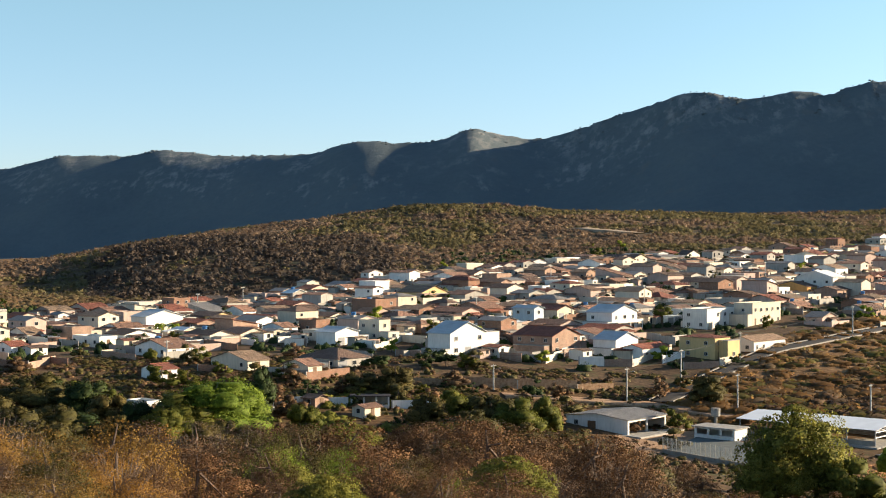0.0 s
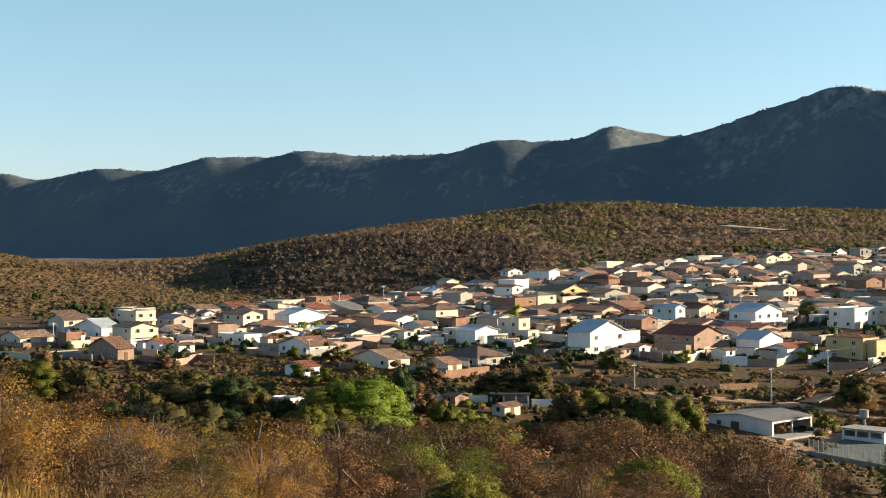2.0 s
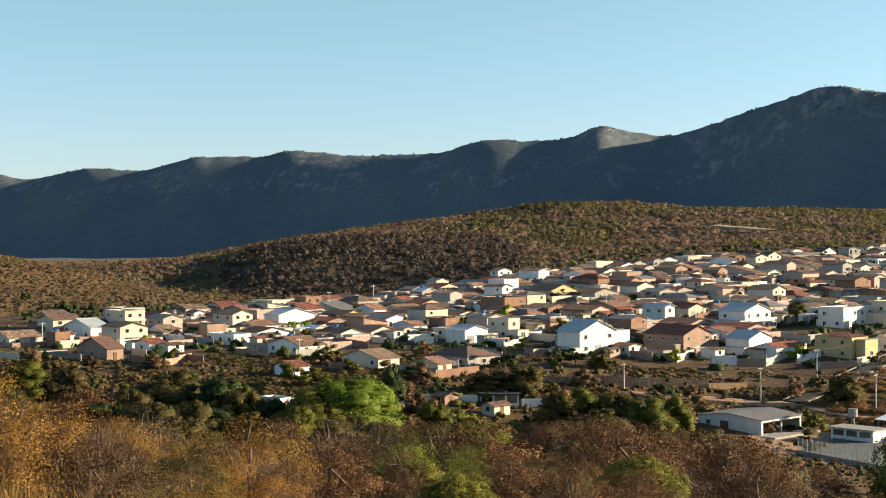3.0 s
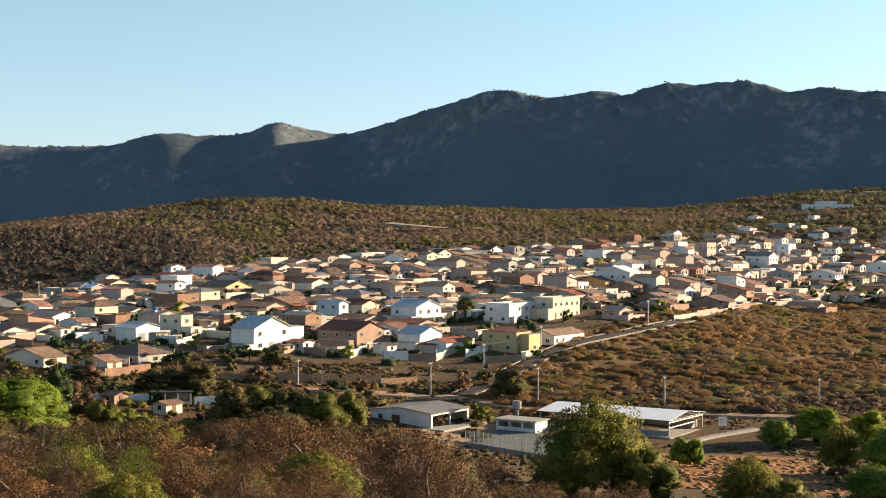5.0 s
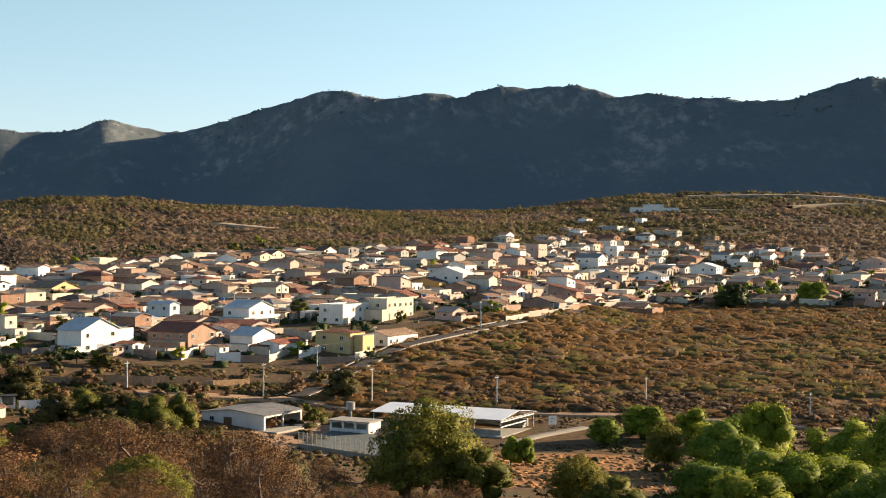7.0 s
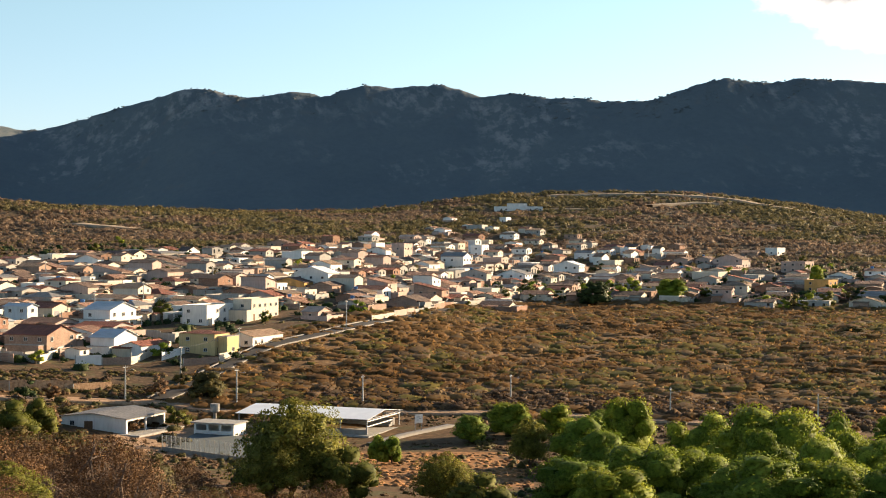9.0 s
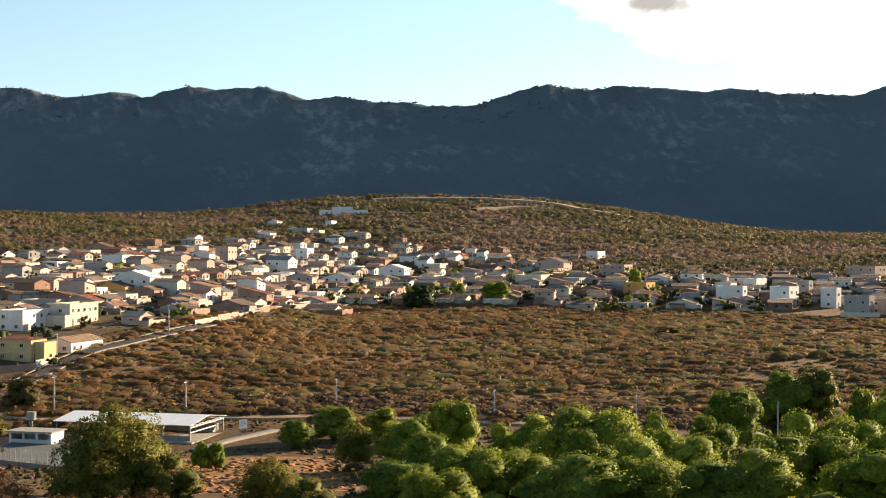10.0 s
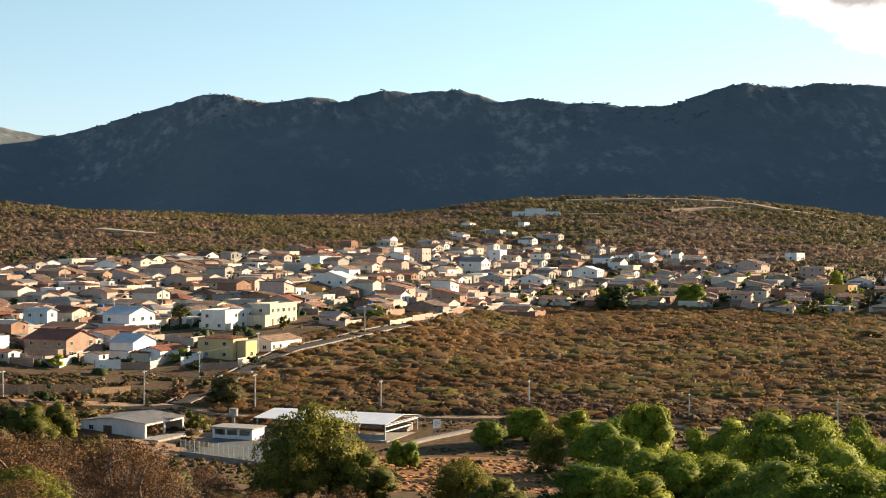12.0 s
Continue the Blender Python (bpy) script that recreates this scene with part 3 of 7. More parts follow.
def house(x, y, z, w, d, h, roof="y", wall="white", cover="orange", rise=0.22, turn=STREET, seed=0, fine=True, tank=False, terrace=False, wings=(), label="", annex=False):
    """A house with its centre at x, y, floor at z: w along the street, d deep, h to the eaves. roof: the ridge's way (x or y), hip, lean or flat."""
    rnd = random.Random(seed)
    if wall == "white" and not fine and x < 330 and x * x + y * y < 700 ** 2 and random.Random(seed + 77).random() < 0.45:
        wall = random.Random(seed + 78).choice(["cream", "pink", "grey", "cream"])
    mat, look_word = LOOKS[wall]
    cover_mat, cover_word = ROOFS[cover]
    floors = "two-storey" if h > 4.6 else "single-storey"
    roof_word = "flat parapet roof" if roof == "flat" else f"{cover_word} roof"
    ob = thing("house", pose(x, y, z, 0, 0, turn), label or f"{look_word} {floors} house with a {roof_word}", "house", "houses of the town")
    a, b = w / 2, d / 2
    top = 0.0 if roof in ("flat", "lean", "hip") else rise * (w if roof == "y" else d) / 2 * 1.3
    body = Shape()
    if roof == "y":
        ring = [(-a, h), (a, h), (0, h + top)]
        body.box(-a, -b, -3.0, a, b, h - 0.001)
        body.add([(-a, -b, h), (a, -b, h), (0, -b, h + top), (-a, b, h), (a, b, h), (0, b, h + top)], [(0, 1, 2), (5, 4, 3), (0, 2, 5, 3), (2, 1, 4, 5)])
    elif roof == "x":
        body.box(-a, -b, -3.0, a, b, h - 0.001)
        body.add([(-a, -b, h), (-a, b, h), (-a, 0, h + top), (a, -b, h), (a, b, h), (a, 0, h + top)], [(2, 1, 0), (3, 4, 5), (0, 3, 5, 2), (2, 5, 4, 1)])
    else:
        body.box(-a, -b, -3.0, a, b, h)
    part("wall", body, mat, ob)
    o, t = 0.45, 0.12
    cap = Shape()
    if roof == "y":
        k, e = top / a, h + 0.14
        slab(cap, (-a - o, -b - o, e - o * k), (0, -b - o, e + top), (0, b + o, e + top), (-a - o, b + o, e - o * k), t)
        slab(cap, (0, -b - o, e + top), (a + o, -b - o, e - o * k), (a + o, b + o, e - o * k), (0, b + o, e + top), t)
        part("roof", cap, cover_mat, ob)
        if fine:
            part("ridge_cap", Shape().tube([(0, -b - o, e + top), (0, b + o, e + top)], [0.14, 0.14], 5), cover_mat, ob)
    elif roof == "x":
        k, e = top / b, h + 0.14
        slab(cap, (-a - o, -b - o, e - o * k), (a + o, -b - o, e - o * k), (a + o, 0, e + top), (-a - o, 0, e + top), t)
        slab(cap, (-a - o, 0, e + top), (a + o, 0, e + top), (a + o, b + o, e - o * k), (-a - o, b + o, e - o * k), t)
        part("roof", cap, cover_mat, ob)
        if fine:
            part("ridge_cap", Shape().tube([(-a - o, 0, e + top), (a + o, 0, e + top)], [0.14, 0.14], 5), cover_mat, ob)
    elif roof == "hip":
        r = rise * min(w, d) * 0.8
        m = max(0.3, (w - d) / 2) if w > d else 0.3
        n = max(0.3, (d - w) / 2) if d > w else 0.3
        m, n = (m, 0.02) if w > d else (0.02, n)
        e = h + 0.1
        q = [(-a - o, -b - o, e), (a + o, -b - o, e), (a + o, b + o, e), (-a - o, b + o, e), (-m, -n, e + r), (m, -n, e + r), (m, n, e + r), (-m, n, e + r)]
        cap.add(q, [(3, 2, 1, 0), (4, 5, 6, 7), (0, 1, 5, 4), (1, 2, 6, 5), (2, 3, 7, 6), (3, 0, 4, 7)])
        part("roof", cap, cover_mat, ob)
    elif roof == "lean":
        r = rise * d
        slab(cap, (-a - o, -b - o, h + 0.15), (a + o, -b - o, h + 0.15), (a + o, b + o, h + r + 0.15), (-a - o, b + o, h + r + 0.15), t)
        part("roof", cap, cover_mat, ob)
        part("gable_wall", Shape().add([(-a, -b, h), (-a, b, h), (-a, b, h + r), (a, -b, h), (a, b, h), (a, b, h + r)], [(2, 1, 0), (3, 4, 5), (0, 3, 5, 2), (1, 2, 5, 4)]), mat, ob)
    else:
        g = 0.16
        cap.box(-a - 0.04, -b - 0.04, h, a + 0.04, -b + g, h + 0.55).box(-a - 0.04, b - g, h, a + 0.04, b + 0.04, h + 0.55)
        cap.box(-a - 0.04, -b + g, h, -a + g, b - g, h + 0.55).box(a - g, -b + g, h, a + 0.04, b - g, h + 0.55)
        part("parapet", cap, mat, ob)
        part("roof", Shape().box(-a + g, -b + g, h + 0.004, a - g, b - g, h + 0.12), CONCRETE, ob)
    storeys = 2 if h > 4.6 else 1
    for level in range(storeys):
        zl = level * h / storeys + 1.0
        if zl + 1.2 > h:
            zl = max(0.4, h - 1.5)
        n = max(1, int(w / 3.6))
        door_at = rnd.randrange(n) if level == 0 else -1
        for k in range(n):
            px = -a + (k + 0.5) * w / n
            if k == door_at:
                if w > 8 and rnd.random() < 0.4:
                    part("garage_door", GATE, None, ob, at=pose(px, -b, 0.02))
                else:
                    part("door", DOOR, None, ob, at=pose(px, -b, 0.02))
            elif rnd.random() < 0.85:
                add_window(ob, px, -b, zl, 0, 1.4 if rnd.random() < 0.5 else 1.1, 1.1, fine)
        n = max(1, int(d / 4.0))
        for k in range(n):
            if rnd.random() < 0.7:
                add_window(ob, -a, -b + (k + 0.5) * d / n, zl, -90, 1.1, 1.0, fine)
        if fine and rnd.random() < 0.6:
            add_window(ob, a, -b * 0.2, zl, 90, 1.1, 1.0, fine)
    if terrace:
        t0 = Shape().box(-a, -b - 2.2, h * 0.5 - 0.16, a, -b - 0.004, h * 0.5)
        part("terrace_slab", t0, CONCRETE, ob)
        for px in (-a + 0.2, 0, a - 0.2):
            part("post", Shape().box(px - 0.12, -b - 2.1, -2.5, px + 0.12, -b - 1.86, h * 0.5 - 0.164), mat, ob)
        part("railing_wall", Shape().box(-a, -b - 2.2, h * 0.5 + 0.004, a, -b - 2.08, h * 0.5 + 0.9), mat, ob)
    if annex:
        add_annex(ob, a, b, min(h, 2.7), mat, cover_mat, rnd)
    for x0, x1, y0, y1, hw in wings:
        wing = part("wing", Shape().box(x0, y0, -3.0, x1, y1, hw), mat, ob)
        part("wing_parapet", Shape().box(x0 - 0.06, y0 - 0.06, hw + 0.002, x1 + 0.06, y1 + 0.06, hw + 0.14), CONCRETE, wing)
        if x1 - x0 > 4 and hw > 2.3:
            add_window(ob, (x0 + x1) / 2, y0, 1.0, 0, 1.4, 1.1, fine)
    if tank:
        tz = h + 0.13 if roof == "flat" else h + top * 0.5 + 0.6
        tank_at = pose(rnd.uniform(-0.3, 0.3) * a, b * 0.4, tz)
        if roof != "flat":
            part("tank_stand", Shape().box(-0.7, b * 0.4 - 0.7, h - 0.2, 0.7, b * 0.4 + 0.7, tz - 0.004), CONCRETE, ob)
            tank_at = pose(0, b * 0.4, tz)
        part("water_tank", TANK, None, ob, "blue plastic water tank", at=tank_at)
    return ob


def yard_wall(x0, y0, x1, y1, h, mat="brick", step=6.0):
    """A garden wall from place to place, stepping down with the ground, with piers."""
    kind, word = LOOKS[mat]
    mid = ((x0 + x1) / 2, (y0 + y1) / 2)
    length = math.hypot(x1 - x0, y1 - y0)
    turn = math.degrees(math.atan2(y1 - y0, x1 - x0))
    z0 = ground_at(*mid)
    ob = thing("garden_wall", pose(*mid, z0, 0, 0, turn), f"{word} garden wall along a yard", "wall", "garden walls")
    n = max(1, round(length / step))
    run = Shape()
    for k in range(n):
        u0, u1 = -length / 2 + k * length / n, -length / 2 + (k + 1) * length / n
        c = (u0 + u1) / 2 / length
        zz = ground_at(mid[0] + c * (x1 - x0), mid[1] + c * (y1 - y0)) - z0
        run.box(u0, -0.08, zz - 1.6, u1 - 0.002, 0.08, zz + h)
    part("wall", run, kind, ob)
    part("coping", Shape().box(-length / 2 - 0.05, -0.11, -0.3, -length / 2 + 0.2, 0.11, h + 0.1), CONCRETE, ob)
    return ob

# ---- the town ----
house(3.6, 364.8, 14.5, 14.2, 7.6, 5.9, "y", "white", "bluish", 0.29, seed=0, wings=((7.1, 13.0, -3.8, 2.5, 5.6), (-9.6, -7.05, -3.8, 3.8, 1.9)))
house(-19.2, 391.4, 16.5, 4.5, 8.0, 5.3, "flat", "cream", "orange", 0.22, seed=1, wings=((2.3, 9.5, -4.0, 0, 1.7), (-2.2, 2.2, -7.5, -4.05, 2.6)))
house(-28.8, 381.6, 15.9, 8.8, 7.4, 3.7, "y", "white", "bluish", 0.20, seed=2, wings=((4.5, 8.5, -3.7, 2.0, 2.4),))
house(-38.4, 418.4, 17.1, 5.8, 7.3, 3.4, "flat", "brick", "orange", 0.26, seed=3, fine=False)
house(-26.0, 336.6, 13.5, 11.2, 13.2, 2.5, "hip", "grey", "brown", 0.25, seed=4, fine=False)
house(-32.5, 323.0, 12.9, 4.5, 8.5, 2.5, "x", "white", "orange", 0.23, seed=5, fine=False)
house(-27.3, 516.4, 22.4, 5.4, 9.2, 5.2, "y", "white", "orange", 0.21, seed=6, fine=False, annex=True)
house(-31.8, 625.7, 26.5, 9.0, 5.0, 5.0, "y", "white", "beige", 0.21, seed=7, fine=False, annex=True)
house(6.8, 539.4, 25.7, 6.7, 13.5, 4.3, "hip", "brick", "red", 0.25, seed=8, fine=False, annex=True)
house(-7.7, 514.7, 23.2, 13.8, 12.3, 3.1, "y", "yellow", "beige", 0.25, seed=9, fine=False, annex=True)
house(23.5, 514.8, 24.1, 9.9, 7.9, 3.7, "y", "white", "brown", 0.22, seed=10, fine=False, annex=True)
house(12.5, 647.9, 31.4, 12.0, 6.1, 3.6, "flat", "white", "orange", 0.24, seed=11, fine=False)
house(2.0, 627.6, 29.9, 6.9, 6.0, 3.0, "y", "yellow", "brown", 0.25, seed=12, fine=False, annex=True)
house(-13.6, 631.3, 28.8, 7.5, 5.0, 3.0, "y", "white", "orange", 0.24, seed=13, fine=False, annex=True)
house(26.2, 430.1, 18.4, 4.8, 8.2, 5.5, "y", "blue", "bluish", 0.23, seed=14)
house(35.7, 448.4, 19.5, 9.1, 8.9, 3.2, "y", "cream", "red", 0.23, seed=15)
house(27.9, 376.8, 13.8, 12.5, 13.0, 5.2, "y", "salmon", "red", 0.26, seed=16, wings=((-9.0, -6.3, -6.0, 4.4, 2.7), (6.3, 10.5, -3.0, 4.0, 2.8)))
house(18.9, 415.0, 17.8, 5.9, 6.8, 2.5, "lean", "grey", "bluish", 0.23, seed=17, fine=False, annex=True)
house(18.9, 384.9, 15.5, 4.5, 5.0, 2.5, "x", "brick", "orange", 0.25, seed=18, fine=False, annex=True)
house(0.0, 472.1, 21.4, 5.8, 9.0, 2.5, "hip", "grey", "brown", 0.25, seed=19, fine=False, annex=True)
house(-22.2, 450.7, 19.4, 7.8, 8.5, 2.5, "y", "pink", "brown", 0.23, seed=20, fine=False, annex=True)
house(-46.8, 476.6, 19.3, 7.4, 7.8, 2.5, "x", "pink", "brown", 0.24, seed=21, fine=False, annex=True)
house(-42.0, 523.6, 21.4, 13.1, 9.0, 2.5, "x", "cream", "orange", 0.21, seed=22, fine=False, annex=True)
house(-58.5, 552.1, 21.7, 7.6, 5.9, 3.1, "y", "grey", "bright", 0.25, seed=23, tank=True, fine=False, annex=True)
house(-61.9, 641.7, 23.2, 7.8, 6.8, 3.6, "y", "cream", "sheet", 0.20, seed=24, fine=False, annex=True)
house(22.1, 574.7, 27.8, 9.5, 7.7, 3.7, "flat", "salmon", "orange", 0.22, seed=25, fine=False)
house(50.8, 420.6, 17.2, 13.5, 9.1, 6.0, "y", "white", "bluish", 0.23, seed=26, terrace=True, wings=((-9.0, -6.8, -4.5, 4.5, 3.2),))
house(46.7, 378.2, 13.3, 10.8, 7.3, 4.5, "y", "white", "bluish", 0.26, seed=27, wings=((-7.4, -5.45, -3.6, 3.6, 2.2),))
house(54.2, 373.3, 12.6, 13.2, 6.2, 3.3, "x", "white", "red", 0.22, seed=28)
house(70.0, 374.2, 12.8, 8.0, 10.8, 5.7, "hip", "yellow", "red", 0.11, seed=29, wings=((-2.2, 4.2, -8.2, -5.45, 5.0), (4.25, 7.4, -6.0, -1.0, 2.6)))
house(86.5, 385.7, 14.0, 18.0, 8.0, 3.1, "x", "white", "beige", 0.22, seed=30)
house(97.9, 435.6, 18.6, 18.0, 6.4, 6.4, "flat", "cream", "orange", 0.22, seed=31, wings=((-12.0, -9.05, -3.2, 3.2, 3.4),))
house(81.4, 427.8, 17.8, 17.0, 8.4, 5.7, "flat", "white", "orange", 0.25, seed=32)
house(98.0, 477.0, 21.8, 11.9, 13.3, 2.9, "flat", "grey", "orange", 0.20, seed=33, fine=False)
house(142.7, 528.3, 25.0, 10.2, 14.5, 6.5, "x", "white", "bright", 0.25, seed=34, tank=True, fine=False, annex=True)
house(131.9, 523.0, 24.7, 7.7, 13.2, 3.4, "x", "ochre", "brown", 0.21, seed=35, fine=False, annex=True)
house(50.2, 501.8, 23.4, 6.3, 11.1, 4.0, "x", "white", "brown", 0.21, seed=36, fine=False, annex=True)
house(82.0, 632.8, 32.1, 10.1, 5.0, 5.1, "y", "cream", "brown", 0.20, seed=37, fine=False, annex=True)
house(89.5, 647.6, 33.2, 10.5, 5.0, 4.7, "y", "cream", "brown", 0.25, seed=38, fine=False, annex=True)
house(67.0, 630.3, 31.7, 4.5, 12.3, 4.1, "x", "white", "brown", 0.24, seed=39, fine=False, annex=True)
house(90.1, 565.9, 27.3, 12.0, 9.4, 4.1, "x", "pink", "brown", 0.20, seed=40, fine=False, annex=True)
house(121.1, 690.6, 35.9, 12.0, 5.9, 3.4, "y", "white", "brown", 0.26, seed=41, fine=False, annex=True)
house(118.8, 634.7, 32.1, 12.0, 11.9, 3.3, "flat", "cream", "orange", 0.22, seed=42, fine=False)
house(164.7, 645.0, 33.0, 12.0, 10.4, 5.8, "flat", "white", "orange", 0.24, seed=43, fine=False)
house(116.9, 432.6, 18.5, 9.8, 5.6, 2.7, "y", "white", "sheet", 0.22, seed=44, fine=False, annex=True)
house(165.2, 597.7, 29.9, 11.6, 10.9, 4.0, "x", "white", "beige", 0.23, seed=45, fine=False, annex=True)
house(162.2, 531.6, 24.5, 14.2, 9.2, 3.1, "x", "cream", "brown", 0.22, seed=46, fine=False, annex=True)
house(76.3, 507.8, 23.7, 15.2, 9.7, 2.5, "hip", "salmon", "orange", 0.22, seed=47, tank=True, fine=False, annex=True)
house(-88.3, 432.2, 16.8, 14.0, 7.3, 4.6, "y", "white", "bluish", 0.20, seed=48, wings=((7.1, 11.5, -3.5, 3.5, 2.8),))
house(-95.4, 500.3, 19.0, 7.3, 6.6, 5.1, "flat", "brick", "orange", 0.25, seed=49, fine=False)
house(-76.0, 459.7, 17.5, 7.7, 11.6, 2.8, "y", "yellow", "brown", 0.22, seed=50, fine=False, annex=True)
house(-68.3, 470.6, 17.9, 5.5, 9.9, 3.4, "x", "white", "orange", 0.26, seed=51, fine=False, annex=True)
house(-69.7, 349.8, 15.2, 8.0, 13.1, 2.5, "x", "white", "orange", 0.21, seed=52, tank=True)
house(-48.2, 413.5, 16.6, 5.6, 9.3, 2.5, "x", "blue", "orange", 0.20, seed=53, fine=False, annex=True)
house(-75.3, 406.8, 16.1, 4.5, 5.9, 2.5, "y", "cream", "bright", 0.24, seed=54, fine=False, annex=True)
house(-105.6, 394.6, 16.0, 6.3, 12.7, 3.9, "flat", "salmon", "orange", 0.20, seed=55)
house(-94.0, 377.6, 15.7, 5.7, 12.3, 2.5, "flat", "white", "orange", 0.21, seed=56, fine=False)
house(-94.5, 413.9, 16.3, 9.4, 8.1, 2.7, "x", "white", "orange", 0.21, seed=57, fine=False, annex=True)
house(-112.8, 441.8, 17.3, 8.0, 5.5, 3.3, "y", "salmon", "orange", 0.25, seed=58, fine=False, annex=True)
house(-117.1, 391.5, 15.9, 4.8, 10.3, 2.5, "x", "white", "beige", 0.26, seed=59, fine=False, annex=True)
house(-108.4, 351.9, 15.3, 4.8, 7.0, 2.5, "x", "white", "red", 0.21, seed=60)
house(-63.2, 311.8, 13.0, 4.5, 7.1, 2.5, "x", "white", "red", 0.20, seed=61)
house(-47.6, 328.1, 13.8, 6.6, 13.0, 2.5, "x", "cream", "beige", 0.21, seed=62, fine=False)
house(-126.5, 461.9, 17.9, 4.6, 5.0, 2.5, "y", "white", "sheet", 0.25, seed=63, fine=False, annex=True)
house(-103.5, 456.8, 17.5, 7.0, 7.0, 3.7, "flat", "pink", "orange", 0.20, seed=64, fine=False)
house(-153.4, 374.6, 15.4, 9.7, 11.5, 2.5, "x", "cream", "beige", 0.21, seed=65, fine=False, annex=True)
house(-140.6, 395.3, 15.9, 6.1, 15.2, 3.7, "x", "white", "bluish", 0.21, seed=66)
house(-140.0, 371.2, 15.4, 4.5, 5.0, 3.5, "flat", "brick", "orange", 0.21, seed=67, tank=True, fine=False)
house(-141.0, 431.5, 17.0, 7.2, 12.0, 5.1, "flat", "cream", "orange", 0.26, seed=68, terrace=True, fine=False)
house(-114.8, 332.4, 15.0, 4.5, 13.8, 3.1, "x", "salmon", "orange", 0.26, seed=69)
house(-28.3, 421.8, 17.7, 4.8, 5.7, 2.5, "x", "cream", "orange", 0.25, seed=70, fine=False, annex=True)
house(-13.5, 434.4, 18.8, 8.7, 7.1, 2.5, "hip", "white", "orange", 0.25, seed=71, fine=False, annex=True)
house(-6.4, 408.7, 17.7, 6.4, 5.7, 2.5, "hip", "salmon", "orange", 0.23, seed=72, fine=False, annex=True)
house(-64.5, 523.4, 20.2, 6.2, 7.6, 2.5, "x", "cream", "red", 0.21, seed=73, fine=False, annex=True)
house(-39.8, 569.4, 24.0, 7.7, 7.1, 2.5, "x", "white", "orange", 0.25, seed=74, fine=False, annex=True)
house(-22.1, 563.7, 25.3, 6.6, 8.0, 2.5, "x", "cream", "beige", 0.22, seed=75, fine=False, annex=True)
house(14.2, 480.5, 22.0, 7.3, 7.4, 2.5, "x", "cream", "orange", 0.25, seed=76, fine=False, annex=True)
house(33.7, 580.2, 28.3, 7.6, 7.1, 2.5, "x", "grey", "brown", 0.25, seed=77, fine=False, annex=True)
house(37.3, 533.1, 25.1, 7.1, 7.0, 2.5, "flat", "white", "orange", 0.24, seed=78, fine=False)
house(51.2, 566.3, 27.5, 8.6, 7.3, 2.5, "x", "salmon", "brown", 0.22, seed=79, fine=False, annex=True)
house(47.5, 457.5, 20.2, 8.3, 5.4, 2.5, "x", "cream", "orange", 0.26, seed=80, tank=True, fine=False, annex=True)
house(68.5, 554.6, 26.7, 9.6, 6.5, 2.7, "x", "brick", "orange", 0.26, seed=81, fine=False, annex=True)
house(63.2, 458.7, 20.2, 10.1, 6.6, 2.5, "hip", "grey", "sheet", 0.24, seed=82, tank=True, fine=False, annex=True)
house(76.4, 457.7, 20.3, 10.6, 5.6, 2.5, "x", "cream", "brown", 0.25, seed=83, fine=False, annex=True)
house(125.2, 529.9, 25.3, 12.2, 6.9, 2.6, "x", "grey", "brown", 0.26, seed=84, fine=False, annex=True)
house(140.2, 575.9, 28.4, 11.4, 7.5, 2.8, "hip", "cream", "beige", 0.20, seed=85, fine=False, annex=True)
house(141.6, 631.8, 32.2, 12.0, 7.1, 2.8, "x", "cream", "brown", 0.24, seed=86, fine=False, annex=True)
house(138.6, 666.3, 34.3, 11.2, 6.9, 2.7, "x", "white", "beige", 0.24, seed=87, fine=False, annex=True)
house(139.2, 463.4, 20.1, 14.1, 7.2, 2.7, "x", "grey", "brown", 0.21, seed=88, tank=True, fine=False, annex=True)
house(116.8, 463.4, 21.0, 11.0, 6.4, 2.5, "x", "cream", "orange", 0.26, seed=89, tank=True, fine=False, annex=True)
house(236.8, 704.2, 35.4, 12.0, 7.1, 7.5, "flat", "pink", "bright", 0.25, seed=90, fine=False)
house(250.1, 658.3, 30.2, 12.0, 12.0, 6.8, "y", "white", "sheet", 0.25, seed=91, fine=False, annex=True)
house(206.8, 568.0, 23.9, 12.0, 10.3, 2.5, "hip", "brick", "red", 0.25, seed=92, fine=False, annex=True)
house(259.9, 605.9, 24.3, 12.0, 13.8, 4.7, "x", "white", "sheet", 0.25, seed=93, fine=False, annex=True)
house(302.7, 636.7, 27.2, 12.0, 13.1, 5.6, "x", "white", "bright", 0.24, seed=94, fine=False, annex=True)
house(343.0, 681.5, 32.4, 12.0, 5.0, 4.3, "y", "white", "beige", 0.25, seed=95, fine=False, turn=44)
house(296.5, 742.8, 36.3, 12.0, 6.8, 5.8, "flat", "white", "orange", 0.23, seed=96, fine=False)
house(379.7, 720.0, 37.3, 12.0, 5.2, 3.9, "flat", "white", "orange", 0.20, seed=97, tank=True, fine=False, turn=43)
house(389.3, 701.6, 36.8, 7.6, 5.0, 4.5, "y", "white", "beige", 0.24, seed=98, fine=False, turn=41)
house(348.8, 579.0, 26.2, 12.0, 13.0, 3.8, "flat", "cream", "orange", 0.25, seed=99, fine=False, turn=38)
house(363.2, 511.3, 22.7, 10.1, 10.8, 5.0, "flat", "ochre", "orange", 0.21, seed=100, fine=False, turn=32)
house(344.4, 518.9, 21.9, 12.0, 12.0, 3.0, "x", "brick", "red", 0.25, seed=101, fine=False, turn=35)
house(402.2, 585.5, 29.6, 12.0, 12.2, 5.1, "flat", "pink", "orange", 0.20, seed=102, fine=False, turn=34)
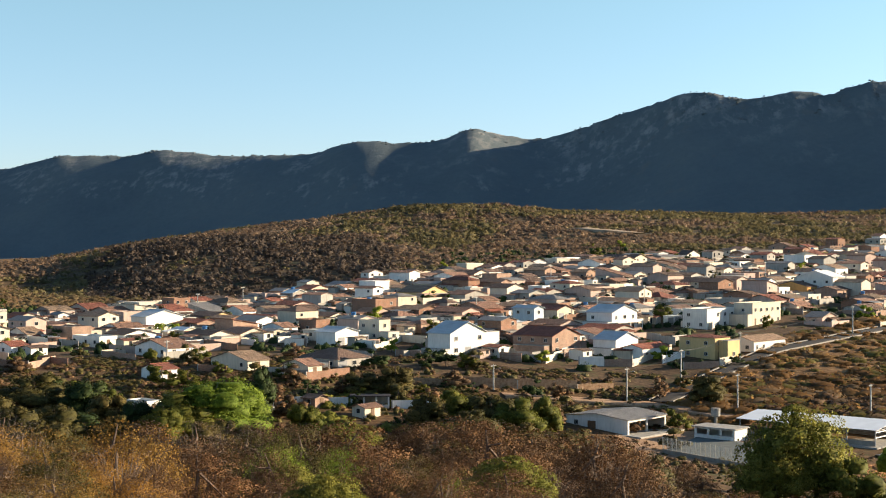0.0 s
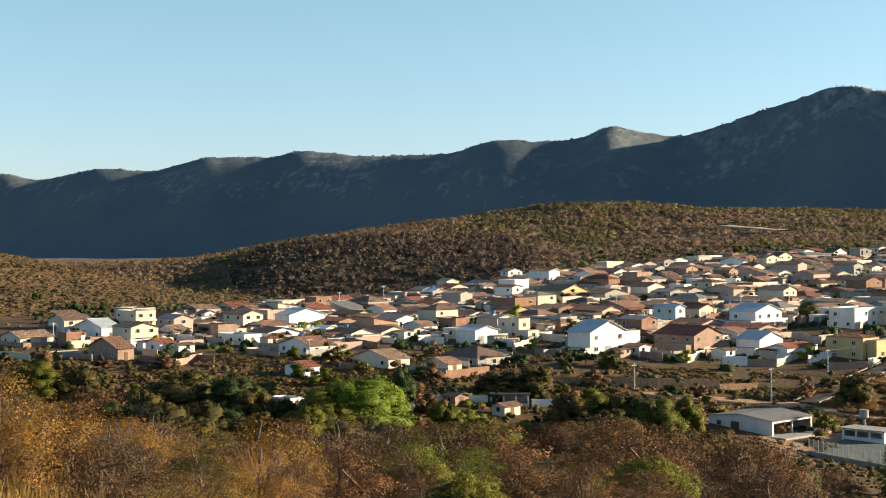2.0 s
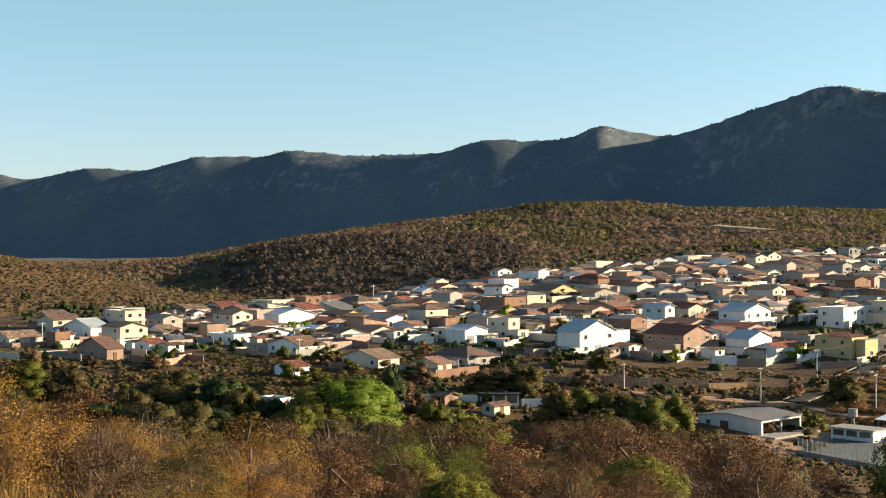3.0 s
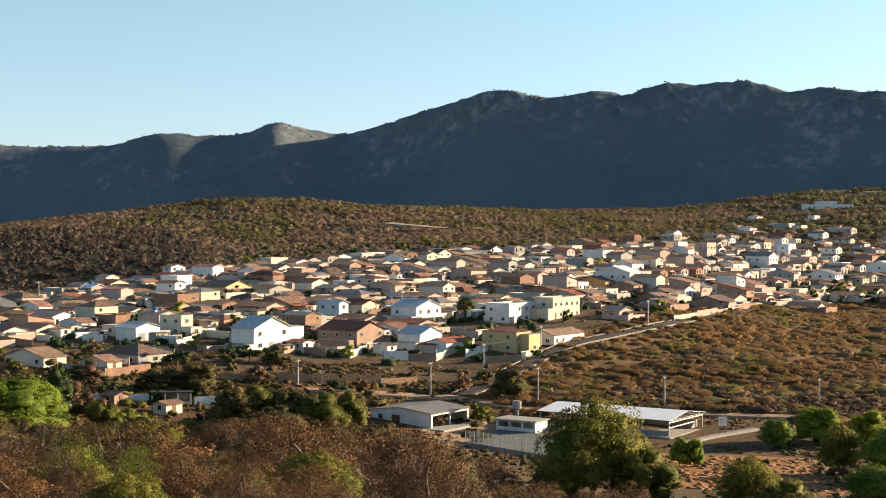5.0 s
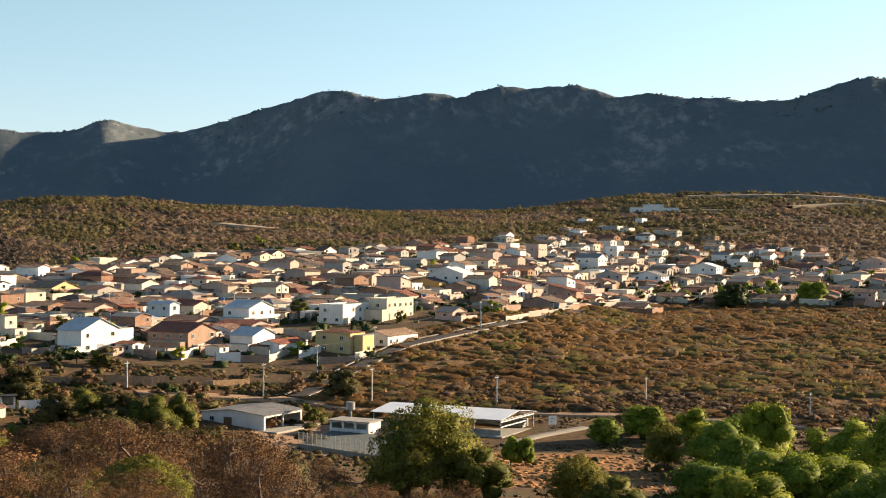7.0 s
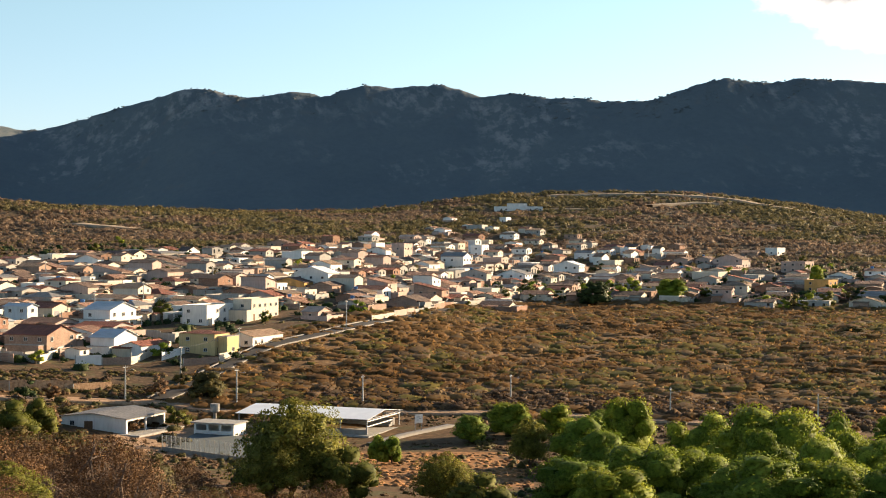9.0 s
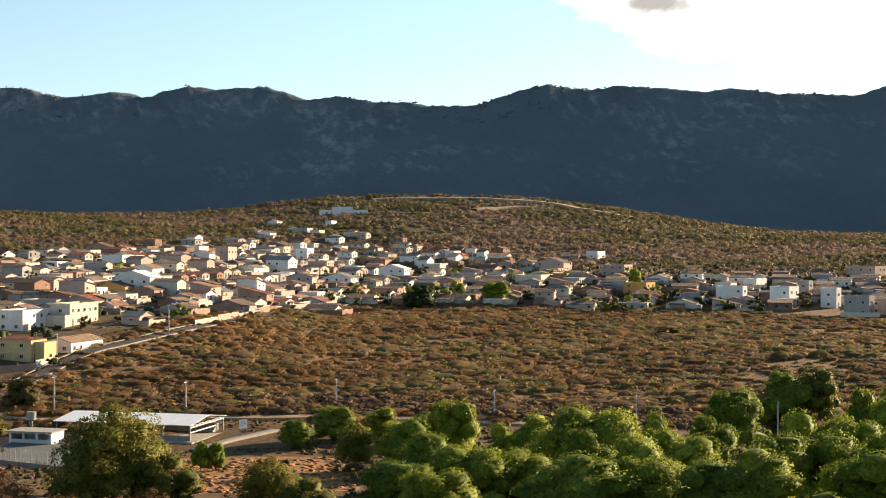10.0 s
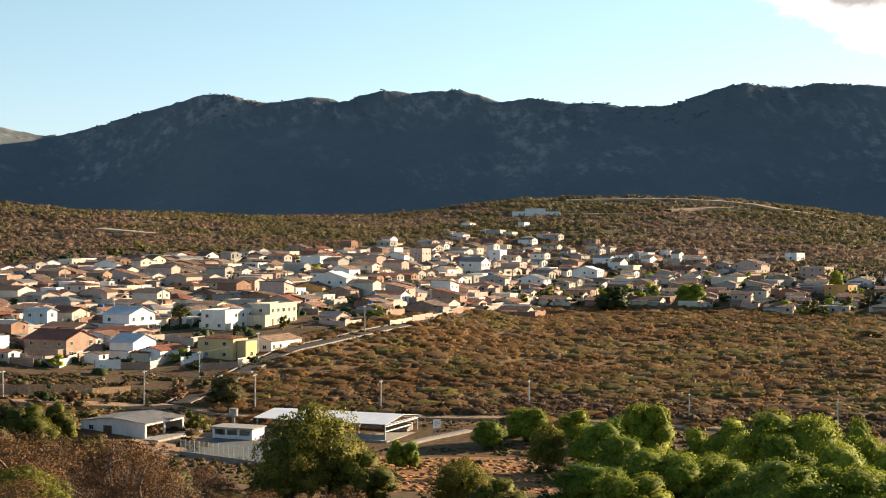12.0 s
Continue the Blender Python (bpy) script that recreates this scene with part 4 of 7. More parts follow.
house(388.6, 623.8, 31.2, 12.0, 15.7, 4.7, "x", "pink", "brown", 0.25, seed=103, fine=False, turn=37)
house(359.0, 903.1, 52.2, 12.0, 10.3, 4.3, "flat", "grey", "orange", 0.25, seed=105, fine=False)
house(363.8, 970.4, 59.5, 12.0, 7.1, 3.3, "x", "white", "orange", 0.21, seed=108, fine=False, annex=True)
house(355.0, 910.7, 53.1, 12.0, 5.0, 3.5, "x", "white", "beige", 0.25, seed=109, fine=False, annex=True)
house(396.4, 942.5, 59.0, 12.0, 5.0, 3.7, "flat", "white", "orange", 0.23, seed=110, fine=False)
house(360.2, 879.8, 51.7, 11.9, 6.4, 3.1, "flat", "cream", "orange", 0.25, seed=111, tank=True, fine=False)
house(326.7, 905.0, 51.6, 12.0, 5.8, 3.1, "x", "cream", "orange", 0.25, seed=112, fine=False, annex=True)
house(308.9, 816.7, 43.8, 12.0, 6.0, 2.8, "x", "cream", "brown", 0.22, seed=113, fine=False, annex=True)
house(301.5, 757.2, 37.9, 12.0, 8.3, 4.6, "flat", "blue", "orange", 0.23, seed=114, fine=False)
house(347.2, 692.2, 33.5, 12.0, 7.2, 4.3, "x", "white", "beige", 0.21, seed=115, fine=False, turn=44)
house(367.6, 694.2, 34.7, 12.0, 5.0, 3.8, "y", "white", "beige", 0.21, seed=116, fine=False, turn=42)
house(352.9, 769.6, 39.9, 12.0, 6.4, 3.4, "hip", "grey", "beige", 0.23, seed=117, fine=False, annex=True)
house(380.3, 771.0, 41.4, 12.0, 6.6, 3.1, "hip", "grey", "beige", 0.23, seed=118, fine=False, turn=45)
house(389.1, 649.4, 32.8, 12.0, 8.4, 3.0, "x", "pink", "brown", 0.24, seed=119, tank=True, fine=False, turn=38)
house(448.2, 673.9, 37.5, 12.0, 7.0, 3.9, "flat", "white", "orange", 0.22, seed=120, fine=False, turn=35)
house(304.0, 576.9, 23.5, 12.0, 5.5, 2.6, "x", "cream", "orange", 0.23, seed=121, fine=False, turn=43)
house(327.0, 721.0, 34.4, 12.0, 6.6, 3.2, "x", "cream", "beige", 0.23, seed=122, tank=True, fine=False, annex=True)
house(266.1, 633.0, 27.1, 12.0, 6.4, 2.7, "x", "white", "brown", 0.21, seed=123, fine=False, annex=True)
house(214.3, 525.8, 19.5, 12.0, 7.2, 2.7, "x", "cream", "orange", 0.22, seed=124, fine=False, annex=True)
house(208.0, 529.1, 20.5, 12.0, 5.3, 2.5, "x", "pink", "orange", 0.26, seed=125, fine=False, annex=True)
house(376.4, 650.4, 32.2, 12.0, 7.7, 3.3, "x", "pink", "brown", 0.24, seed=126, fine=False, turn=40)
house(316.5, 623.6, 27.1, 12.0, 7.1, 2.8, "x", "cream", "beige", 0.22, seed=127, fine=False, turn=44)
house(360.6, 849.5, 47.7, 12.0, 7.8, 3.3, "x", "white", "sheet", 0.23, seed=128, fine=False, annex=True)
house(255.7, 818.5, 45.3, 12.0, 5.0, 4.1, "y", "white", "orange", 0.22, seed=129, fine=False, annex=True)
house(321.5, 871.6, 49.5, 12.0, 8.0, 3.7, "x", "white", "brown", 0.25, seed=130, fine=False, annex=True)
house(245.9, 698.6, 34.5, 12.0, 5.7, 3.3, "x", "white", "brown", 0.23, seed=131, fine=False, annex=True)
house(354.4, 462.3, 19.2, 10.9, 10.6, 3.7, "y", "grey", "sheet", 0.25, seed=132, fine=False, turn=30)
house(375.8, 463.2, 20.9, 4.5, 12.0, 6.2, "flat", "white", "orange", 0.24, seed=133, fine=False, turn=27)
house(413.6, 493.2, 25.4, 11.8, 6.2, 4.1, "flat", "white", "orange", 0.20, seed=134, fine=False, turn=27)
house(387.0, 443.4, 20.3, 9.4, 8.5, 7.1, "flat", "white", "orange", 0.25, seed=135, fine=False, turn=25)
house(410.0, 456.5, 22.9, 4.5, 5.0, 6.4, "flat", "grey", "orange", 0.25, seed=136, fine=False, turn=24)
house(391.7, 421.5, 19.8, 4.5, 6.6, 7.5, "flat", "white", "orange", 0.23, seed=137, fine=False, turn=23)
house(376.7, 390.5, 18.3, 4.5, 10.0, 7.0, "flat", "grey", "orange", 0.24, seed=138, fine=False, turn=21)
house(387.1, 388.3, 18.6, 4.5, 8.2, 5.3, "flat", "pink", "orange", 0.22, seed=139, fine=False, turn=20)
house(393.2, 383.7, 18.6, 6.3, 5.0, 5.7, "flat", "white", "orange", 0.21, seed=140, fine=False, turn=19)
house(482.7, 495.6, 29.4, 12.0, 14.0, 5.5, "flat", "pink", "orange", 0.22, seed=141, fine=False, turn=21)
house(465.2, 456.9, 26.0, 11.2, 6.9, 7.5, "flat", "grey", "orange", 0.20, seed=142, tank=True, fine=False, turn=20)
house(418.9, 523.1, 27.7, 6.9, 7.6, 2.7, "x", "cream", "orange", 0.26, seed=143, fine=False, turn=28)
house(400.8, 546.2, 27.3, 10.1, 7.0, 2.7, "x", "white", "beige", 0.25, seed=144, fine=False, turn=31)

house(437.0, 1013.0, 69.6, 38.0, 9.0, 3.3, "flat", "white", "orange", 0.2, seed=150, turn=-23, wings=((-9.0, 7.0, -4.9, 3.0, 6.2),), label="long white lodge with a raised middle on the hilltop")

# houses of the blocks behind, in rows along the streets
TAKEN = [(o.location.x, o.location.y, 8.5) for o in scene.objects if o.name.startswith("house")]


SPARE = []


def fill_town():
    rnd = random.Random(11)
    ca, sa = math.cos(radians(STREET)), math.sin(radians(STREET))
    for row in range(-30, 30):
        for col in range(0, 72):
            u, v = col * 12.0 + rnd.uniform(-1.5, 1.5), row * 19.0 + rnd.uniform(-2.5, 2.5)
            x, y = u * ca - v * sa, u * sa + v * ca
            d, az = math.hypot(x, y), math.degrees(math.atan2(x, y))
            near = 390 if az < 8 else 415 + (az - 8) * 8
            far = 500 + (az + 16) * 9 if az < 0 else 640 + az * 9
            if az > 23:
                near, far = (585, 720) if az < 33 else (560, 690)
            if not (near < d < far and -21 < az < 49):
                continue
            if any((x - p) ** 2 + (y - q) ** 2 < (r + 3.6) ** 2 for p, q, r in TAKEN):
                continue
            if rnd.random() < (0.12 if d < 520 else 0.5):
                SPARE.append((x, y))
                continue
            TAKEN.append((x, y, 7.0))
            w, dp = rnd.uniform(7.0, 10.5), rnd.uniform(8, 13)
            h = rnd.choice([2.3, 2.4, 2.5, 2.6, 2.7, 2.8, 2.9, 3.0, 5.0])
            wall = rnd.choice(["white", "cream", "cream", "cream", "pink", "pink", "grey", "grey", "grey", "salmon", "brick", "cream"])
            cover = rnd.choice(["orange", "orange", "orange", "brown", "brown", "beige", "beige", "red", "red", "sheet"])
            roof = rnd.choice(["y", "y", "y", "x", "x", "hip", "flat", "lean"])
            a, b, k = w / 2 + 0.01, dp / 2 + 0.01, rnd.random()
            wing = ()
            if k < 0.3:
                wing = ((a, a + rnd.uniform(2, 4), -b * 0.9, b * rnd.uniform(0.0, 0.8), rnd.uniform(1.8, 2.4)),)
            elif k < 0.6:
                wing = ((-a * rnd.uniform(0.3, 0.95), a * rnd.uniform(0.2, 0.95), -b - rnd.uniform(1.8, 3.5), -b, rnd.uniform(1.7, 2.3)),)
            house(x, y, ground_at(x, y) - 0.2, w, dp, h, roof, wall, cover, rnd.uniform(0.15, 0.24), STREET + rnd.choice([0, 0, 0, 0, 90]) + rnd.uniform(-4, 4), rnd.randrange(9999), False, rnd.random() < 0.08, wings=wing, annex=True)


fill_town()


class Quarter:
    """Many small buildings gathered into one mesh with several materials."""

    def __init__(self, mats):
        self.shape, self.index, self.mats = Shape(), [], mats

    def put(self, x, y, turn, verts, faces, mat):
        """Add corners given round the place x, y, turned by so many degrees."""
        c, q = math.cos(radians(turn)), math.sin(radians(turn))
        self.shape.add([(x + u * c - v * q, y + u * q + v * c, z) for u, v, z in verts], faces)
        self.index += [self.mats.index(mat)] * len(faces)

    def box(self, x, y, turn, u0, v0, z0, u1, v1, z1, mat):
        b = Shape().box(u0, v0, z0, u1, v1, z1)
        self.put(x, y, turn, b.v, b.f, mat)

    def cottage(self, x, y, turn, w, d, h, rise, wall, cover, rnd):
        z = ground_at(x, y)
        a, b, e = w / 2, d / 2, z + h
        self.box(x, y, turn, -a, -b, z - 2.5, a, b, e, wall)
        if rise > 0:
            t = rise * a
            self.put(x, y, turn, [(-a, -b, e), (a, -b, e), (0, -b, e + t), (-a, b, e), (a, b, e), (0, b, e + t)], [(0, 1, 2), (5, 4, 3)], wall)
            cap = Shape()
            o = 0.4
            slab(cap, (-a - o, -b - o, e + 0.12 - o * rise), (0, -b - o, e + t + 0.12), (0, b + o, e + t + 0.12), (-a - o, b + o, e + 0.12 - o * rise), 0.1)
            slab(cap, (0, -b - o, e + t + 0.12), (a + o, -b - o, e + 0.12 - o * rise), (a + o, b + o, e + 0.12 - o * rise), (0, b + o, e + t + 0.12), 0.1)
            self.put(x, y, turn, cap.v, cap.f, cover)
        else:
            self.box(x, y, turn, -a - 0.08, -b - 0.08, e + 0.004, a + 0.08, b + 0.08, e + 0.35, wall)
        for k in range(int(w / 3.2)):
            u = -a + (k + 0.5) * 3.2 + rnd.uniform(-0.3, 0.3)
            self.box(x, y, turn, u - 0.55, -b - 0.03, z + (0.05 if rnd.random() < 0.3 else 1.0), u + 0.55, -b + 0.02, z + 2.1, GLASS)
        for k in range(int(d / 4)):
            v = -b + (k + 0.5) * 4
            if rnd.random() < 0.7:
                self.box(x, y, turn, -a - 0.03, v - 0.5, z + 1.0, -a + 0.02, v + 0.5, z + 2.0, GLASS)

    def finish(self, name, label, category):
        me = self.shape.mesh(name, *self.mats)
        me.polygons.foreach_set("material_index", self.index)
        tagged(new(name, me), label, category, kind="stuff")


WALL_MATS, COVER_MATS = [CREAM, CREAM, WHITE, WHITE, PINK, GREY, GREY, SALMON, BRICK], [TILE_ORANGE, TILE_BROWN, TILE_BEIGE, TILE_RED, SHEET_GREY, TILE_BROWN]


def back_streets():
    """The far cottages, and the sheds and walls that crowd the yards."""
    rnd = random.Random(31)
    far = Quarter([CREAM, WHITE, PINK, GREY, SALMON, BRICK, *COVER_MATS[:5], GLASS])
    places = list(SPARE)
    while len(places) < len(SPARE) + 200:
        az, d = rnd.uniform(15, 47), rnd.uniform(560, 960)
        limit = 690 if az > 33 else 800 + 160 * (1 - abs(az - 23.5) / 9.5)
        if (az < 23 and d < 640 + az * 8) or d < 585 or d > limit or (d > 760 and rnd.random() < 0.45):
            continue
        places.append((d * math.sin(radians(az)), d * math.cos(radians(az))))
    for x, y in places:
        if any((x - p) ** 2 + (y - q) ** 2 < (r + 3.0) ** 2 for p, q, r in TAKEN):
            continue
        TAKEN.append((x, y, 6.0))
        h = rnd.choice([2.3, 2.4, 2.5, 2.6, 2.8, 3.0] if x > 245 else [2.5, 2.6, 2.8, 3.0, 3.2, 5.0])
        far.cottage(x, y, STREET - 8 * (math.hypot(x, y) > 640) + rnd.choice([0, 0, 0, 90]) + rnd.uniform(-5, 5), rnd.uniform(6.5, 10), rnd.uniform(7, 12), h,
                    rnd.choice([0, 0.2, 0.24, 0.28, 0.3]), rnd.choice(WALL_MATS), rnd.choice(COVER_MATS), rnd)
    far.finish("far_cottages", "small plastered and brick cottages crowded along the far streets", "houses")
    near = Quarter([CREAM, WHITE, PINK, GREY, SALMON, BRICK, *COVER_MATS[:5], GLASS])
    made = 0
    for _ in range(9000):
        az, d = rnd.uniform(-21, 33), rnd.uniform(352, 700)
        if (az > 8 and d < 395 + (az - 8) * 16.5) or (az < 0 and d > 505 + (az + 16) * 9) or (az > 23 and d < 590) or (az < -15 and d > 470):
            continue
        x, y = d * math.sin(radians(az)), d * math.cos(radians(az))
        gap = min((x - p) ** 2 + (y - q) ** 2 for p, q, r in TAKEN)
        if not 6.2 ** 2 < gap < 14 ** 2 or made > 620:
            continue
        made += 1
        turn = STREET + rnd.choice([0, 90]) + rnd.uniform(-3, 3)
        if rnd.random() < 0.55:
            ln, hw, z = rnd.uniform(2.5, 5.5), rnd.uniform(1.5, 2.2), ground_at(x, y)
            near.box(x, y, turn, -ln, -0.08, z - 1.2, ln, 0.08, z + hw, rnd.choice(WALL_MATS))
        else:
            near.cottage(x, y, turn, rnd.uniform(2.6, 4.6), rnd.uniform(3, 5.5), rnd.uniform(1.9, 2.5), rnd.choice([0, 0.12, 0.2]), rnd.choice(WALL_MATS), rnd.choice(COVER_MATS), rnd)
    near.finish("yard_buildings", "small sheds and yard walls packed between the houses", "outbuildings")


back_streets()


# ---- kit for the sports ground and the streets ----
def shed(x, y, z, w, d, h):
    ob = thing("shed", pose(x, y, z, 0, 0, STREET), "low white shed with grey sheet roof and two open bays", "shed")
    a, b, t = w / 2, d / 2, 0.2
    part("back_wall", Shape().box(-a, b - t, -1.5, a, b, h), WHITE, ob)
    part("side_wall", Shape().box(-a, -b, -1.5, -a + t, b - t - 0.002, h), WHITE, ob)
    part("side_wall", Shape().box(a - t, -b, -1.5, a, b - t - 0.002, h), WHITE, ob)
    part("floor_slab", Shape().box(-a - 1.5, -b - 4.0, -1.0, a + 1.0, b, 0.08), CONCRETE, ob)
    part("lintel", Shape().box(-a + t + 0.002, -b, h - 0.45, a - t - 0.002, -b + t, h), WHITE, ob)
    for px in (-a + t + 0.18, 0.0, a - t - 0.18):
        part("pillar", Shape().box(px - 0.17, -b, 0.082, px + 0.17, -b + 0.3, h - 0.452), WHITE, ob)
    part("partition", Shape().box(-a + t, -b + 5.0, 0.082, a - t, -b + 5.2, h), GREY, ob)
    e, rise, o = h + 0.12, 0.9, 0.4
    cap = Shape()
    slab(cap, (-a - o, -b - o, e), (a + o, -b - o, e), (a + o, 0, e + rise), (-a - o, 0, e + rise), 0.1)
    slab(cap, (-a - o, 0, e + rise), (a + o, 0, e + rise), (a + o, b + o, e), (-a - o, b + o, e), 0.1)
    part("roof", cap, SHEET_GREY, ob)
    for sx in (-a, a - t):
        part("gable", Shape().add([(sx, -b, h + 0.002), (sx, b, h + 0.002), (sx, 0, h + rise), (sx + t, -b, h + 0.002), (sx + t, b, h + 0.002), (sx + t, 0, h + rise)],
                                  [(0, 2, 1), (3, 4, 5), (0, 3, 5, 2), (1, 2, 5, 4), (0, 1, 4, 3)]), WHITE, ob)
    part("door", DOOR, None, ob, at=pose(-a, 0.6, 0.1, 0, 0, -90))
    part("door", DOOR, None, ob, at=pose(-a, 1.6, 0.1, 0, 0, -90))
    add_window(ob, -a, b * 0.65, 1.2, -90, 1.1, 1.0)


def changing_block(x, y, z, w, d, h):
    ob = thing("changing_block", pose(x, y, z, 0, 0, STREET), "small white changing-room block with wide openings beside the court", "building")
    a, b, t = w / 2, d / 2, 0.18
    part("base_wall", Shape().box(-a, -b, -1.2, -a + t, b, 1.1), WHITE, ob)
    for k in range(4):
        py = -b + k * (d - 0.5) / 3
        part("pier", Shape().box(-a, py, 1.102, -a + t, py + 0.5, h - 0.3), WHITE, ob)
    part("top_beam", Shape().box(-a, -b, h - 0.298, -a + t, b, h), WHITE, ob)
    part("back_wall", Shape().box(a - t, -b, -1.2, a, b, h), WHITE, ob)
    part("end_wall", Shape().box(-a + t + 0.002, -b, -1.2, a - t - 0.002, -b + t, h), WHITE, ob)
    part("end_wall", Shape().box(-a + t + 0.002, b - t, -1.2, a - t - 0.002, b, h), WHITE, ob)
    part("roof_slab", Shape().box(-a - 0.6, -b - 0.5, h + 0.002, a + 0.5, b + 0.5, h + 0.2), CONCRETE, ob)


def water_tower(x, y, z, stem):
    ob = thing("water_tower", pose(x, y, z), "grey concrete water tower on a single column", "water tower")
    part("column", Shape().tube([(0, 0, -1), (0, 0, stem)], [0.38, 0.34], 12), KERB, ob)
    part("tank", Shape().tube([(0, 0, stem + 0.002), (0, 0, stem + 0.2), (0, 0, stem + 1.6), (0, 0, stem + 1.7)], [0.7, 0.95, 0.98, 0.9], 16), CONCRETE, ob)
    part("lid", Shape().tube([(0, 0, stem + 1.702), (0, 0, stem + 1.8)], [1.02, 0.96], 16), KERB, ob)


FENCE_NET = plain("fence_wire", (0.45, 0.47, 0.46), 0.5, 0.6)


def court_fence(x0, y0, x1, y1, which):
    length, turn = math.hypot(x1 - x0, y1 - y0), math.degrees(math.atan2(y1 - y0, x1 - x0))
    z0, z1 = ground_at(x0, y0), ground_at(x1, y1)
    ob = thing("court_fence", pose(x0, y0, z0, 0, -math.degrees(math.atan2(z1 - z0, length)), turn), "wire court fence on white posts over a low pale wall", "fence", "court fences")
    part("base_wall", Shape().box(0, -0.1, -1.0, length, 0.1, 0.75), KERB, ob)
    n = max(2, round(length / 1.6))
    post = Shape().box(-0.05, -0.05, 0.752, 0.05, 0.05, 3.0).mesh("post", POLE_CONCRETE)
    for k in range(n + 1):
        part("post", post, None, ob, at=pose(k * length / n, 0, 0))
    net = Shape()
    for k in range(14):
        net.box(0.05, -0.012, 0.85 + k * 0.155, length - 0.05, 0.012, 0.872 + k * 0.155)
    for k in range(int(length / 0.3)):
        net.box(0.15 + k * 0.3, -0.01, 0.77, 0.168 + k * 0.3, 0.01, 2.98)
    part("net", net, FENCE_NET, ob)


def court_floor(corners):
    mid = np.mean(corners, 0)
    z = max(ground_at(*c) for c in corners) * 0.5 + ground_at(*mid) * 0.5 + 0.12
    top = [(c[0], c[1], ground_at(*c) + 0.3) for c in corners]
    s = Shape().add([(p[0], p[1], p[2] - 1.5) for p in top] + top, [(3, 2, 1, 0), (4, 5, 6, 7), (0, 1, 5, 4), (1, 2, 6, 5), (2, 3, 7, 6), (3, 0, 4, 7)])
    tagged(new("pavement_court", s.mesh("pavement_court", plain("court_paint", (0.13, 0.145, 0.14), 0.8, 0, 0.3, 0.5))), "grey-green concrete sports court", "sports court", kind="structure")


def sports_hall(x, y, eave, length, width):
    """An open hall: corner x, y is the near end of the lower eave; it runs back to the north-west."""
    g = ground_at(x, y) + 0.3
    ob = thing("sports_hall", pose(x, y, g, 0, 0, STREET + 90), "open sports hall with a bright white sheet roof on steel posts", "sports hall")
    h = eave - g
    rise, o = 1.1, 0.5
    cap = Shape()
    slab(cap, (-o, -width - o, h), (length + o, -width - o, h), (length + o, -width / 2, h + rise), (-o, -width / 2, h + rise), 0.07)
    slab(cap, (-o, -width / 2, h + rise), (length + o, -width / 2, h + rise), (length + o, o, h), (-o, o, h), 0.07)
    part("roof", cap, plain("new_white_sheets", (0.90, 0.90, 0.89), 0.35, 0.0, 0.10, 0.4), ob)
    part("floor_slab", Shape().box(-1.0, -width - 1, -2.0, length + 1, 1.5, 0.0), CONCRETE, ob)
    steel = GATE_METAL
    for k in range(6):
        px = 0.1 + k * (length - 0.2) / 5
        for py in (-0.1, -width + 0.1):
            part("post", Shape().box(px - 0.1, py - 0.1, 0.002, px + 0.1, py + 0.1, h - 0.1), steel, ob)
        truss = Shape().tube([(px, -0.1, h - 0.25), (px, -width + 0.1, h - 0.25)], [0.07, 0.07], 4)
        for q in range(8):
            u0, u1 = -0.1 - q * (width - 0.2) / 8, -0.1 - (q + 1) * (width - 0.2) / 8
            zt = h - 0.15 + rise * (1 - abs((u0 + u1) / 2 + width / 2) / (width / 2)) - 0.05
            truss.tube([(px, u0, h - 0.25), (px, (u0 + u1) / 2, zt), (px, u1, h - 0.25)], [0.04, 0.04, 0.04], 4, False)
        part("truss", truss, steel, ob)
    part("end_beam", Shape().box(-0.1, -width, h - 0.62, 0.06, 0, h - 0.42), SHEET_WHITE, ob)
    part("end_rail", Shape().box(-0.1, -width * 0.75, 1.55, 0.05, 0, 1.75), SHEET_WHITE, ob)
    for k in range(4):
        part("stand_step", Shape().box(1.0, -width + 0.4 + k * 0.75, 0.004, length - 1, -width + 1.1 + k * 0.75, 1.65 - k * 0.4), CONCRETE, ob)
    part("low_wall", Shape().box(0.3, -0.35, 0.004, length - 0.3, -0.22, 0.95), KERB, ob)


def sign_board(x, y, z):
    ob = thing("sign_board", pose(x, y, z, 0, 0, 14), "white square sign board on two posts beside the hall", "sign")
    part("board", Shape().box(-0.95, -0.04, 1.9, 0.95, 0.04, 3.7), WHITE, ob)
    for px in (-0.8, 0.8):
        part("post", Shape().box(px - 0.06, 0.042, -0.5, px + 0.06, 0.16, 3.6), GATE_METAL, ob)
    for k, (u0, u1) in enumerate(((-0.55, -0.05), (0.1, 0.6), (-0.5, 0.2))):
        part("lettering_bar", Shape().box(u0, -0.05, 2.5 + k * 0.32, u1, -0.042, 2.62 + k * 0.32), GATE_METAL, ob, "dark unreadable lettering")


def walkway(points):
    line = smooth_line(points, 2.0)
    tagged(new("pavement_walkway", strip(line, -1.1, 1.1, 0.4, 1.2).mesh("pavement_walkway", KERB, smooth=True)), "pale concrete ramp beside the sports hall", "walkway", kind="structure")


